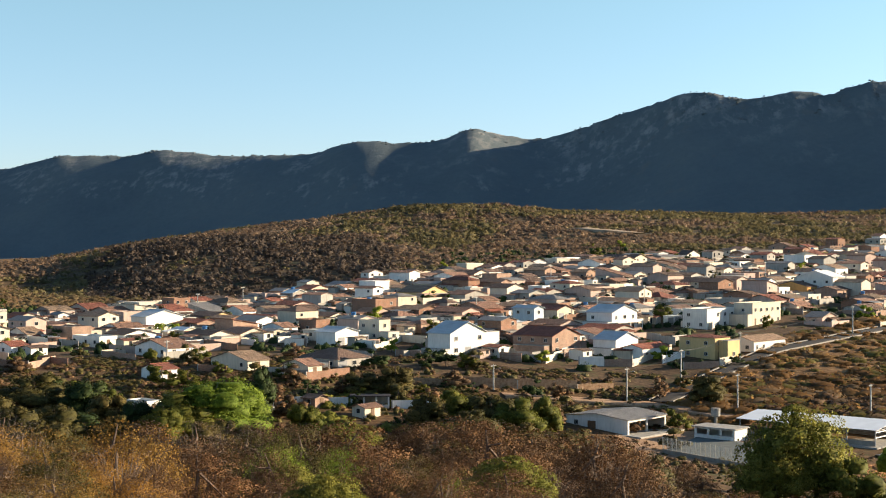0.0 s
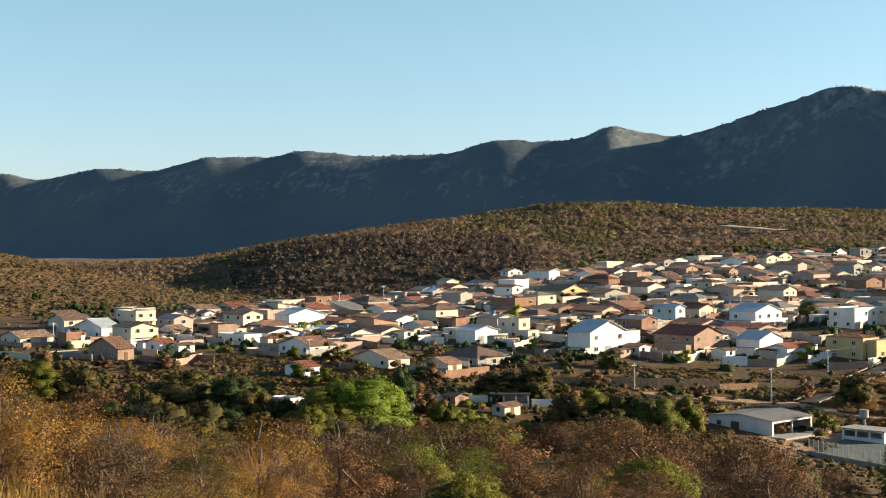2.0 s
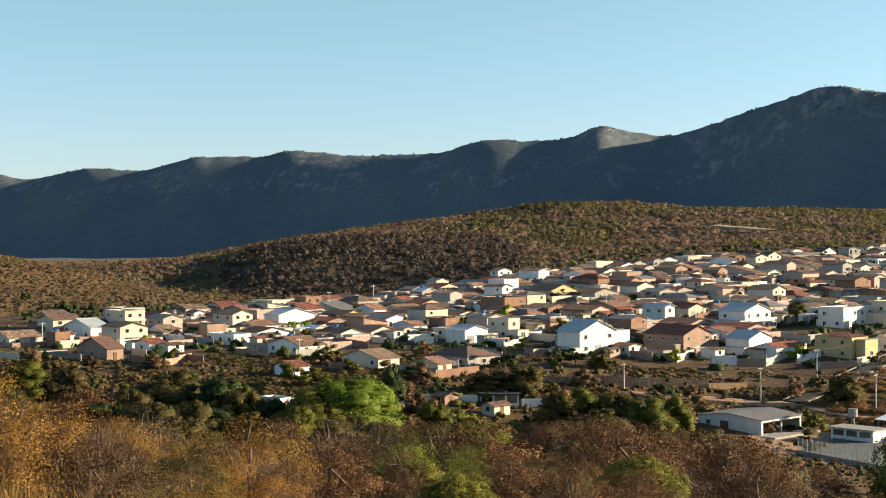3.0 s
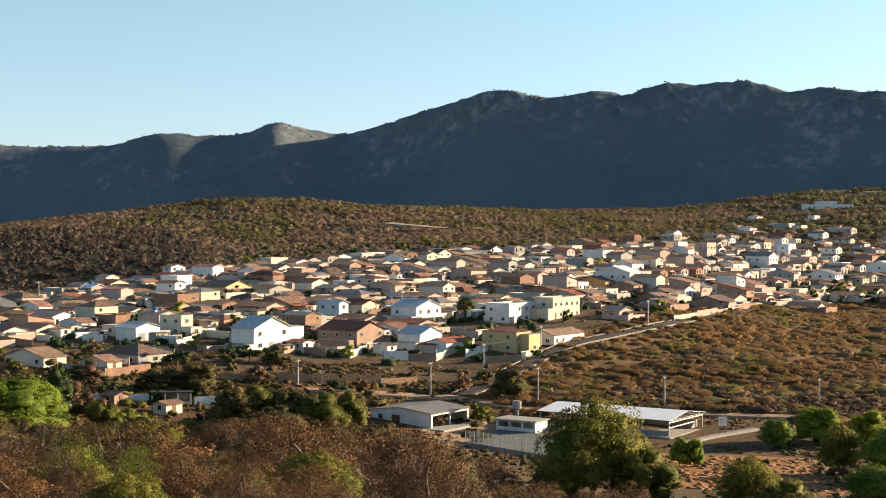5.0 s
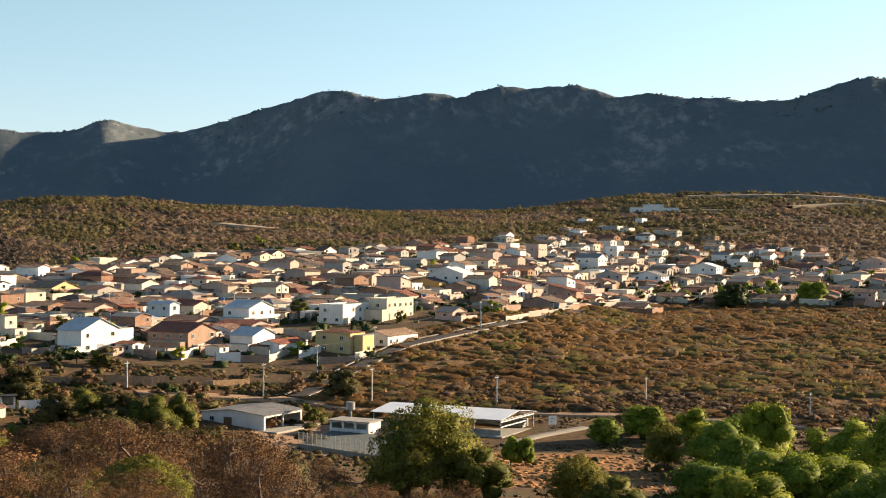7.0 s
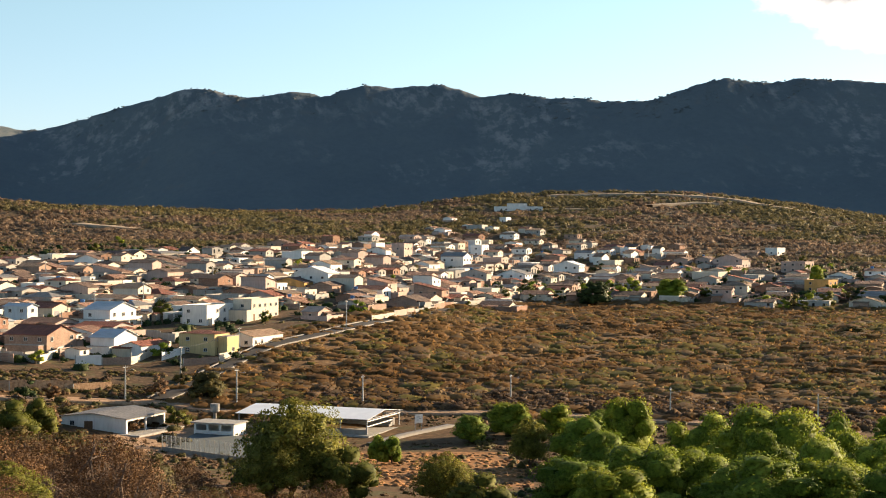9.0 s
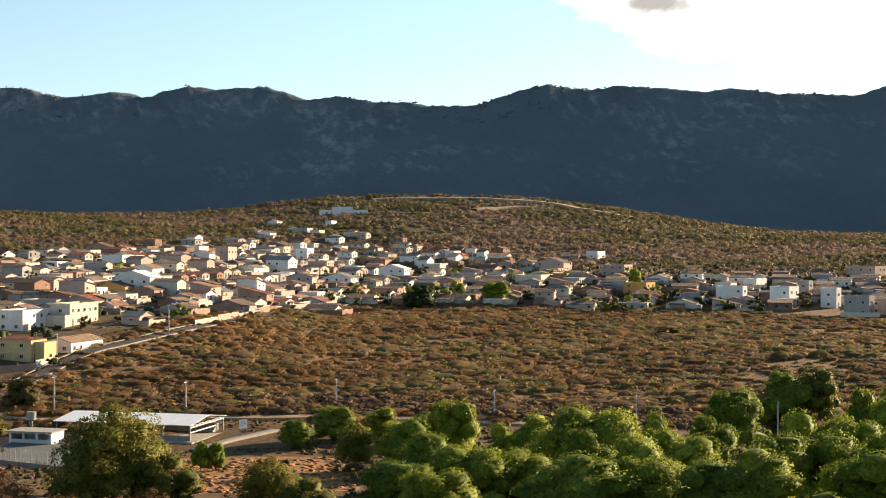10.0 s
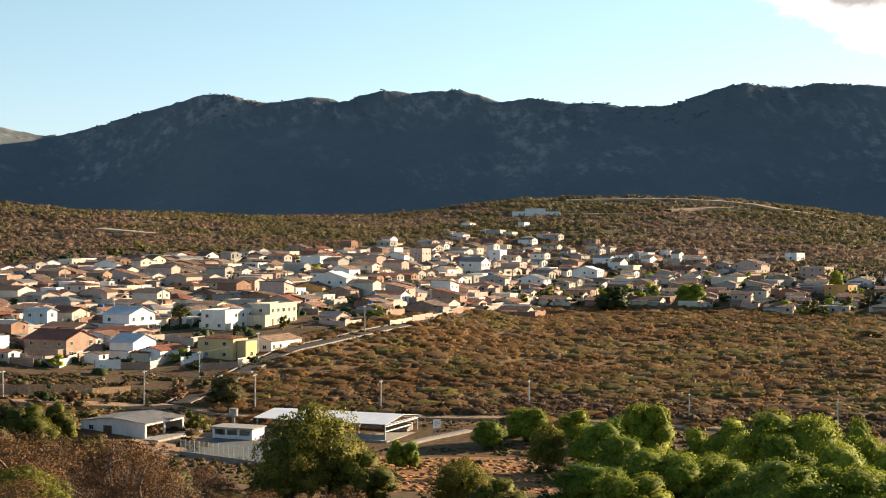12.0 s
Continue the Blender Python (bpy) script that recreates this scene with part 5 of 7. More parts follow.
def pergola(x, y, z, length):
    ob = thing("pergola", pose(x, y, z, 0, 0, 2), "dark-roofed open shelter on white pillars", "shelter")
    a = length / 2
    for k in range(4):
        px = -a + k * length / 3
        part("pillar", Shape().box(px - 0.18, -0.18, -2.0, px + 0.18, 0.18, 2.3), WHITE, ob)
    part("roof", Shape().box(-a - 0.4, -0.7, 2.302, a + 0.4, 3.6, 2.5), plain("dark_roof_paint", (0.05, 0.045, 0.05), 0.7), ob)
    part("low_wall", Shape().box(-a + 0.2, 0.2, -2.0, a - 0.2, 0.35, 0.55), WHITE, ob)
    part("back_wall", Shape().box(-a, 3.2, -2.0, a, 3.4, 2.29), GREY, ob)


def cistern(x, y, z):
    ob = thing("cistern", pose(x, y, z, 0, 0, 8), "white square water cistern raised on short legs", "water tank")
    body = Shape().box(-1.15, -1.0, 0.6, 1.15, 1.0, 2.9)
    part("tank", body, WHITE, ob)
    for k in range(5):
        part("rib", Shape().box(-1.1 + k * 0.52, -1.06, 0.65, -1.02 + k * 0.52, -1.002, 2.85), GREY, ob)
    part("base", Shape().box(-1.3, -1.2, -6.0, 1.3, 1.2, 0.598), WHITE, ob)
    part("pipe", Shape().tube([(0.1, 0.2, 2.9), (0.1, 0.2, 4.1)], [0.05, 0.05], 6), GATE_METAL, ob)


def street_pole(x, y, h):
    z = ground_at(x, y)
    ob = thing("power_pole", pose(x, y, z, 0, 0, STREET), "tall pale concrete power pole with a crossarm", "power pole", "power poles")
    part("pole", Shape().tube([(0, 0, -0.8), (0, 0, h)], [0.20, 0.13], 8), POLE_CONCRETE, ob)
    part("crossarm", Shape().box(-0.9, -0.06, h - 0.45, 0.9, 0.06, h - 0.3), POLE_CONCRETE, ob)
    for px in (-0.75, 0.0, 0.75):
        part("insulator", Shape().tube([(px, 0, h - 0.298), (px, 0, h - 0.1)], [0.06, 0.05], 6), GATE_METAL, ob)
    part("lamp_arm", Shape().tube([(0, -0.15, h - 1.2), (0, -1.0, h - 0.8), (0, -1.6, h - 0.75)], [0.035, 0.03, 0.03], 5), GATE_METAL, ob)
    part("lamp_head", Shape().box(-0.12, -2.1, h - 0.83, 0.12, -1.6, h - 0.7), GATE_METAL, ob)
    return (x, y, z + h - 0.2)


def cable(p, q):
    a, b = Vector(p), Vector(q)
    ob = thing("power_cable", pose(*a), "thin dark sagging power cables between poles", "cable", "power cables")
    for side in (-0.5, 0.5):
        s = Shape()
        pts = [Vector(((b - a) * t).to_tuple()) + Vector((side, side * 0.6, -1.1 * 4 * t * (1 - t))) for t in [k / 10 for k in range(11)]]
        s.tube(pts, [0.022] * 11, 4, False)
        part("wire", s, WIRE, ob)

# ---- roads ----
STREET_LINE = [(49.0, 318.3), (57.5, 330.0), (66.6, 346.2), (79.1, 365.5), (89.9, 380.0), (99.0, 386.5), (118.0, 406.2), (136.2, 429.9), (161.4, 457.4), (192.9, 495.3), (230.6, 533.8)]
STREAM_ROAD = [(13.4, 312.2), (27.5, 314.8), (40.3, 315.9), (48.7, 316.3), (63.4, 300.9), (76.6, 298.8), (90.6, 295.9), (104.9, 289.6), (121.0, 284.3), (137.6, 272.2), (149.1, 263.2), (164.8, 248.9), (177.6, 236.2)]


def smooth_line(points, step=4.0):
    """Points at even steps along a rounded line."""
    p = np.array(points, float)
    for _ in range(3):
        q = np.empty((len(p) * 2 - 2, 2))
        q[0::2], q[1::2] = p[:-1] * 0.75 + p[1:] * 0.25, p[:-1] * 0.25 + p[1:] * 0.75
        p = np.concatenate([p[:1], q, p[-1:]])
    s = np.concatenate([[0], np.cumsum(np.hypot(*np.diff(p, axis=0).T))])
    t = np.linspace(0, s[-1], max(2, int(s[-1] / step)))
    return np.stack([np.interp(t, s, p[:, 0]), np.interp(t, s, p[:, 1])], -1)


def strip(line, left, right, lift, thick):
    """A ribbon along a line over the ground, from left to right of it (metres)."""
    way = np.gradient(line, axis=0)
    way /= np.linalg.norm(way, axis=1)[:, None]
    side = np.stack([way[:, 1], -way[:, 0]], -1)
    cols = np.linspace(left, right, 5)
    rings = []
    for u in cols:
        p = line + side * u
        rings.append(np.stack([p[:, 0], p[:, 1], ground(p[:, 0], p[:, 1])], -1))
    g = np.array(rings)
    g[:, :, 2] = g[:, :, 2].mean(0) * 0.5 + g[:, :, 2] * 0.5 + lift
    s, k = Shape(), len(line)
    s.v = [tuple(v) for v in g.reshape(-1, 3)] + [(v[0], v[1], v[2] - thick) for v in g.reshape(-1, 3)]
    m = 5 * k
    for c in range(4):
        for r in range(k - 1):
            a, b = c * k + r, (c + 1) * k + r
            s.f.append((a, b, b + 1, a + 1))
            if c == 0:
                s.f.append((a, a + 1, a + 1 + m, a + m))
            if c == 3:
                s.f.append((b + 1, b, b + m, b + 1 + m))
    return s


street_line, stream_line = smooth_line(STREET_LINE), smooth_line(STREAM_ROAD)
tagged(new("road", strip(street_line, -2.4, 2.4, 0.22, 0.8).mesh("road", ASPHALT, smooth=True)), "worn grey paved street climbing into the town", "road", kind="structure")
tagged(new("road_dirt", strip(stream_line, -2.6, 2.6, 0.25, 0.8).mesh("road_dirt", DIRT_ROAD, smooth=True)), "pale dirt road above the sports ground", "road", kind="structure")
tagged(new("pavement", strip(street_line, -2.95, -2.45, 0.36, 0.8).mesh("pavement", PAVING, smooth=True)), "narrow concrete pavement with a raised kerb", "pavement", kind="structure")
tagged(new("kerb", strip(street_line, 2.45, 2.65, 0.34, 0.8).mesh("kerb", KERB, smooth=True)), "pale concrete kerb along the street", "kerb", kind="structure")

TRACKS = []
PALE = earth('pale_track', [(0.3, (0.22, 0.165, 0.115)), (0.5, (0.31, 0.24, 0.17)), (0.7, (0.40, 0.32, 0.23))], 0.03, 0.3)
LAWN = earth('green_plot_grass', [(0.3, (0.07, 0.10, 0.025)), (0.5, (0.12, 0.17, 0.04)), (0.7, (0.20, 0.25, 0.07))], 0.05, 0.6)
TRACKS.append((smooth_line([(504.1, 1106.6), (542.3, 1096.2), (588.2, 1079.1), (617.7, 1053.3), (645.5, 1035.3), (657.3, 993.8)], 8.0), 5))
tagged(new("road_track", strip(TRACKS[-1][0], -5, 5, 1.3, 4.5).mesh("road_track", PALE, smooth=True)), "bare pale terrace cut into the hill", "track", kind="structure")
TRACKS.append((smooth_line([(541.5, 993.5), (579.7, 1006.5), (612.2, 1007.6)], 8.0), 5))
tagged(new("road_track", strip(TRACKS[-1][0], -5, 5, 1.3, 4.5).mesh("road_track", PALE, smooth=True)), "bare pale terrace cut into the hill", "track", kind="structure")
TRACKS.append((smooth_line([(91.0, 916.0), (106.1, 902.8), (124.1, 887.9)], 8.0), 8))
tagged(new("road_track", strip(TRACKS[-1][0], -8, 8, 0.9, 4.5).mesh("road_track", PALE, smooth=True)), "pale dirt track across the hill", "track", kind="structure")
TRACKS.append((smooth_line([(655.9, 991.7), (666.4, 975.0), (662.1, 945.7)], 8.0), 5))
tagged(new("road_track", strip(TRACKS[-1][0], -5, 5, 0.9, 4.5).mesh("road_track", PALE, smooth=True)), "pale dirt track across the hill", "track", kind="structure")
TRACKS.append((smooth_line([(462.9, 1011.0), (484.0, 1003.4), (501.3, 989.2)], 8.0), 4))
tagged(new("road_track", strip(TRACKS[-1][0], -3, 3, 0.9, 4.5).mesh("road_track", PALE, smooth=True)), "pale dirt track across the hill", "track", kind="structure")
tagged(new("ground_plot", strip(smooth_line([(229.7, 791.3), (249.4, 799.0), (262.6, 795.8)], 6.0), -13, 13, 0.5, 3.0).mesh("ground_plot", LAWN, smooth=True)), "small bright green field behind the houses", "field", kind="structure")

# ---- garden walls ----
yard_wall(15.0, 367.2, 26.1, 356.0, 1.9, "grey")
yard_wall(26.1, 356.0, 33.8, 374.0, 1.9, "cream")
yard_wall(34.6, 356.8, 41.1, 357.6, 2.4, "white")
yard_wall(41.2, 357.6, 48.4, 358.2, 1.9, "salmon")
yard_wall(48.4, 358.2, 62.4, 382.4, 1.8, "cream")
yard_wall(61.1, 355.8, 70.5, 357.6, 1.8, "salmon")
yard_wall(71.0, 359.0, 76.1, 366.2, 1.8, "cream")
yard_wall(-18.3, 364.0, -8.7, 394.4, 1.6, "cream")
yard_wall(-106.3, 327.7, -94.4, 318.3, 1.6, "brick")
yard_wall(-94.4, 318.3, -92.3, 333.0, 1.6, "salmon")
yard_wall(-55.9, 318.6, -49.0, 316.2, 2.0, "brick")
yard_wall(-40.5, 319.4, -30.4, 315.0, 1.8, "grey")
yard_wall(-30.4, 315.0, -29.3, 324.2, 1.8, "cream")
yard_wall(-64.8, 378.5, -53.2, 362.1, 1.8, "brick")
yard_wall(-27.8, 355.4, -17.5, 349.6, 1.6, "grey")
yard_wall(-84.3, 345.4, -73.7, 335.5, 1.6, "salmon")
yard_wall(-97.7, 334.0, -87.4, 326.0, 1.6, "brick")
yard_wall(-12.1, 355.8, -5.6, 352.5, 1.7, "salmon")
yard_wall(11.4, 370.3, 16.3, 381.7, 1.6, "white")
yard_wall(-145.9, 337.8, -130.8, 325.7, 1.6, "cream")
yard_wall(64.1, 390.8, 69.1, 397.0, 2.0, "grey")
yard_wall(58.4, 400.8, 64.6, 389.2, 2.0, "grey")
yard_wall(134.5, 430.5, 146.6, 443.9, 1.6, "cream")
yard_wall(146.6, 443.9, 158.3, 457.4, 2.1, "pink")
yard_wall(158.3, 457.4, 171.0, 472.5, 1.4, "grey")
yard_wall(171.0, 472.5, 185.4, 490.6, 1.9, "salmon")
yard_wall(185.4, 490.6, 200.2, 508.0, 1.5, "cream")
yard_wall(200.2, 508.0, 215.7, 525.4, 2.0, "grey")
yard_wall(215.7, 525.4, 230.2, 538.9, 1.5, "pink")
yard_wall(230.2, 538.9, 243.0, 547.5, 1.9, "pink")


# the cut bank above the lower road
for _a, _b, _h in (((-12.0, 315.5), (2.0, 317.5), 1.5), ((2.0, 317.5), (17.0, 320.5), 2.2), ((17.0, 320.5), (31.0, 324.0), 2.4), ((31.0, 324.0), (40.0, 328.5), 1.7)):
    yard_wall(*_a, *_b, _h, "earth", 3.5)


def block_walls():
    """Low walls between the yards of the blocks."""
    rnd = random.Random(77)
    homes = [o for o in scene.objects if o.name.startswith("house") and o.location.y > 300]
    for o in homes:
        if rnd.random() > 0.42 or o.location.length > 690:
            continue
        th = radians(STREET)
        ux, uy = math.cos(th), math.sin(th)
        x, y = o.location.x + uy * 8.5, o.location.y - ux * 8.5
        ln = rnd.uniform(4, 7)
        if rnd.random() < 0.5:
            yard_wall(x - ux * ln, y - uy * ln, x + ux * ln, y + uy * ln, rnd.uniform(1.6, 2.1), rnd.choice(["cream", "salmon", "white", "grey", "brick"]))
        else:
            x, y = o.location.x - ux * 7.5, o.location.y - uy * 7.5
            yard_wall(x + uy * ln, y - ux * ln, x - uy * ln, y + ux * ln, rnd.uniform(1.6, 2.1), rnd.choice(["cream", "salmon", "white", "grey", "brick"]))


block_walls()


# ---- the sports ground ----
shed(35.9, 290.5, 4.7, 14.3, 15.3, 2.9)
changing_block(55.1, 277.5, 4.2, 5.0, 9.0, 2.5)
water_tower(56.9, 292.0, 4.6, 2.4)
court_fence(40.8, 259.3, 51.5, 232.4, 'front')
court_floor([(40.8, 259.3), (51.5, 232.4), (63.9, 256.6), (53.2, 283.6)])
sports_hall(82.4, 266.5, 7.5, 29.0, 17.0)
sign_board(94.0, 268.5, 4.1)
walkway([(80.0, 255.8), (88.5, 264.1), (96.5, 269.8), (103.1, 274.2)])

# ---- huts below the town ----
pergola(-15.0, 287.6, 9.4, 7.6)
yard_wall(-33.5, 285.3, -19.5, 287.6, 1.7, "white")
yard_wall(-10.6, 288.3, 0.6, 290.0, 1.7, "white")
house(-26.0, 286.0, 9.5, 3.8, 3.5, 2.2, "y", "salmon", "orange", 0.24, seed=501, fine=False, label="small brick hut with an orange tile roof below the slope")
house(-15.3, 279.2, 8.4, 4.5, 3.5, 2.2, "x", "cream", "orange", 0.24, seed=502, fine=False, label="small cream hut with an orange tile roof below the slope")
house(-58.7, 274.7, 9.7, 3.5, 6.3, 2.2, "flat", "white", "sheet", 0.24, seed=503, fine=False, label="small white hut with a flat roof below the slope")
cistern(-35.1, 280.3, 9.7)

# ---- poles and wires ----
pole_1 = street_pole(41.7, 317.3, 7.8)
pole_2 = street_pole(57.2, 336.2, 8.8)
pole_3 = street_pole(64.5, 306.3, 8.8)
pole_4 = street_pole(77.6, 365.3, 7.8)
pole_5 = street_pole(92.1, 301.2, 7.0)
pole_6 = street_pole(11.4, 315.8, 6.0)
pole_7 = street_pole(126.9, 298.1, 6.0)
pole_8 = street_pole(152.5, 269.3, 6.0)
pole_9 = street_pole(174.8, 246.9, 6.7)
pole_10 = street_pole(120.0, 409.8, 8.3)
pole_11 = street_pole(192.1, 221.9, 6.9)
pole_12 = street_pole(10.6, 445.9, 6.7)
pole_13 = street_pole(49.6, 449.8, 7.7)
pole_14 = street_pole(68.4, 475.6, 7.8)
pole_15 = street_pole(-85.3, 486.6, 8.0)
pole_16 = street_pole(-75.1, 525.2, 7.9)
pole_17 = street_pole(-64.8, 328.2, 6.0)
pole_18 = street_pole(44.2, 572.8, 7.0)
pole_19 = street_pole(101.0, 523.3, 8.6)
pole_20 = street_pole(268.0, 627.7, 8.3)
pole_21 = street_pole(372.5, 683.0, 7.9)
pole_22 = street_pole(-146.4, 376.0, 6.0)
pole_23 = street_pole(132.1, 573.5, 8.3)
pole_24 = street_pole(180.5, 498.8, 6.4)
cable(pole_1, pole_2)
cable(pole_2, pole_4)
cable(pole_3, pole_5)
cable(pole_5, pole_7)
cable(pole_7, pole_8)
cable(pole_8, pole_9)
cable(pole_9, pole_11)
cable(pole_4, pole_10)
cable(pole_1, pole_3)
cable(pole_6, pole_1)

# ---- plants ----
LEAF_LIME = foliage("sunny_leaves", (0.076, 0.122, 0.014), (0.162, 0.228, 0.026), (0.275, 0.330, 0.052), 0.5, 0.42)
LEAF_GREEN = foliage("green_leaves", (0.109, 0.154, 0.014), (0.229, 0.292, 0.031), (0.361, 0.407, 0.061), 0.5, 0.40)
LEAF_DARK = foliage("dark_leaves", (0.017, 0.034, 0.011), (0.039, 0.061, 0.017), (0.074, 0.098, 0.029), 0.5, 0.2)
LEAF_MID = foliage("dusty_green_leaves", (0.085, 0.097, 0.017), (0.185, 0.193, 0.035), (0.317, 0.295, 0.066), 0.5, 0.35)
LEAF_OLIVE = foliage("olive_leaves", (0.048, 0.046, 0.016), (0.097, 0.083, 0.027), (0.165, 0.134, 0.044), 0.5, 0.25)
LEAF_BROWN = foliage("dry_brown_leaves", (0.068, 0.040, 0.020), (0.138, 0.080, 0.041), (0.232, 0.145, 0.076), 0.5, 0.20, vary=0.32, hues=((0.6, 0.55, 0.5), (1.25, 1.12, 1.0)))
LEAF_GOLD = foliage("golden_leaves", (0.158, 0.082, 0.017), (0.299, 0.172, 0.042), (0.466, 0.298, 0.088), 0.5, 0.45, vary=0.3)
LEAF_GREY = foliage("bare_grey_twigs", (0.081, 0.063, 0.050), (0.162, 0.126, 0.104), (0.261, 0.216, 0.180), 0.5, 0.1)
SCRUB_FIELD = foliage("field_scrub_leaves", (0.202, 0.103, 0.042), (0.336, 0.182, 0.073), (0.464, 0.285, 0.117), 0.035, 0.58, vary=0.07, fleck=0.82)
SCRUB_GREY = foliage("field_grey_leaves", (0.15, 0.106, 0.06), (0.277, 0.198, 0.117), (0.392, 0.299, 0.181), 0.035, 0.58, vary=0.07, fleck=0.82)
SCRUB_OLIVE = foliage("field_olive_leaves", (0.159, 0.12, 0.04), (0.275, 0.214, 0.068), (0.384, 0.312, 0.108), 0.035, 0.58, vary=0.07, fleck=0.82)
SCRUB_HILL = foliage("hill_scrub_leaves", (0.135, 0.097, 0.069), (0.232, 0.168, 0.121), (0.335, 0.253, 0.179), 0.022, 0.38, vary=0.10, fleck=0.82)
SCRUB_GREEN = foliage("hill_green_leaves", (0.09, 0.084, 0.042), (0.161, 0.143, 0.069), (0.247, 0.209, 0.107), 0.03, 0.35, vary=0.10, fleck=0.82)
LEAF_VALLEY = foliage("valley_leaves", (0.056, 0.068, 0.011), (0.121, 0.128, 0.020), (0.209, 0.193, 0.034), 0.5, 0.35)
# purple-brown of bare wood, darkened to carry the hillside's shade
WOOD_PURPLE = foliage("shade_dark_bare_crowns", (0.062, 0.044, 0.038), (0.11, 0.08, 0.066), (0.176, 0.128, 0.104), 0.03, 0.25, vary=0.22, fleck=0.7)
SCRUB_KNOLL = foliage("knoll_scrub_leaves", (0.135, 0.090, 0.048), (0.215, 0.150, 0.080), (0.300, 0.215, 0.120), 0.03, 0.45, vary=0.16, fleck=0.82)
GRASS_DRY = foliage("dry_grass_blades", (0.176, 0.101, 0.030), (0.338, 0.209, 0.065), (0.513, 0.365, 0.135), 0.4, 0.35)


def unit(a):
    return a / (np.linalg.norm(a, axis=-1, keepdims=True) + 1e-9)


def leaf_cloud(rng, centres, radii, per, size, heart=None, stray=0.30, lift=0.15, dome=False, deep=0.26):
    """Three-cornered leaves over lobes: corners (n*3, 3) and the way each leaf's tuft faces. heart: the middle of the whole crown."""
    n = len(centres) * per
    way = unit(rng.normal(size=(n, 3)))
    way[:, 2] = np.where(way[:, 2] < (0.0 if dome else -0.45), -way[:, 2], way[:, 2])
    c, r = np.repeat(centres, per, 0), np.repeat(radii, per, 0)
    p = c + way * r * (1.10 - deep * rng.random((n, 1)) ** 1.5)
    out = unit(way / r)
    if heart is not None:
        out = unit(out + 0.8 * unit(p - np.asarray(heart)))
    face = unit(out + stray * rng.normal(size=(n, 3)) + np.array([0, 0, lift]))
    flat = unit(out * 0.7 + rng.normal(size=(n, 3)) * 0.6)
    t1 = unit(np.cross(flat, rng.normal(size=(n, 3))))
    t2 = np.cross(flat, t1)
    s = np.broadcast_to(np.asarray(size, float).reshape(-1, 1), (n, 1)) * rng.uniform(0.6, 1.4, (n, 1))
    corners = np.stack([p + t1 * s * 0.75, p - t1 * s * 0.35 + t2 * s * 0.45, p - t1 * s * 0.35 - t2 * s * 0.45], 1)
    return corners.reshape(-1, 3), np.repeat(face, 3, 0)


def lumps(rng, centres, radii, sides=7, rough=0.22, dome=False):
    """Uneven rounded masses, one at each centre: corners, the way each faces, and faces (four- and three-cornered index arrays)."""
    n = len(centres)
    rows = [0.0, 0.62] if dome else [-0.55, 0.05, 0.62]
    a = np.arange(sides) / sides * 2 * math.pi
    ring = []
    for h in rows:
        c = math.sqrt(max(0.05, 1 - h * h)) * (1.0 if h or not dome else 0.92)
        ring.append(np.stack([np.cos(a + h) * c, np.sin(a + h) * c, np.full(sides, h)], -1))
    shell = np.concatenate([*ring, [[0, 0, 1.0]]] if dome else [*ring, [[0, 0, 1.0]], [[0, 0, -0.8]]])
    m = len(shell)
    r = np.broadcast_to(np.asarray(radii, float), (n, 3))
    v = shell[None] * (1 + rough * rng.normal(size=(n, m, 1))) * r[:, None, :] + np.asarray(centres)[:, None, :]
    face = unit(shell[None] / r[:, None, :] + 0.15 * rng.normal(size=(n, m, 3)) / r.mean(1)[:, None, None])
    quads, tris = [], []
    for k in range(len(rows) - 1):
        for q in range(sides):
            p, t = k * sides + q, k * sides + (q + 1) % sides
            quads.append((p, t, t + sides, p + sides))
    topv, last = len(rows) * sides, (len(rows) - 1) * sides
    for q in range(sides):
        tris.append((last + q, last + (q + 1) % sides, topv))
        if not dome:
            tris.append(((q + 1) % sides, q, topv + 1))
    base = (np.arange(n) * m)[:, None, None]
    return v.reshape(-1, 3), face.reshape(-1, 3), (np.array(quads)[None] + base).reshape(-1, 4), (np.array(tris)[None] + base).reshape(-1, 3)


def leafy_mesh(name, leaves, body, mat):
    """Tufts of leaves and the rounded masses that carry them in one mesh, shaded by the tufts' facing."""
    corners, face = leaves
    v, vface, quads, tris = body
    o, n = len(v), len(corners) // 3
    loops = np.concatenate([quads.ravel(), tris.ravel(), np.arange(n * 3) + o])
    sizes = np.concatenate([np.full(len(quads), 4), np.full(len(tris) + n, 3)])
    me = raw_mesh(name, np.concatenate([v, corners]), loops, sizes, [mat])
    soft = me.attributes.new("custom_normal", "FLOAT_VECTOR", "POINT")
    soft.data.foreach_set("vector", unit(np.concatenate([vface, face])).astype(np.float32).ravel())
    return me


def quads_mesh(name, corners, mat):
    n = len(corners) // 4
    return raw_mesh(name, corners, np.arange(n * 4), np.full(n, 4), [mat], smooth=False)


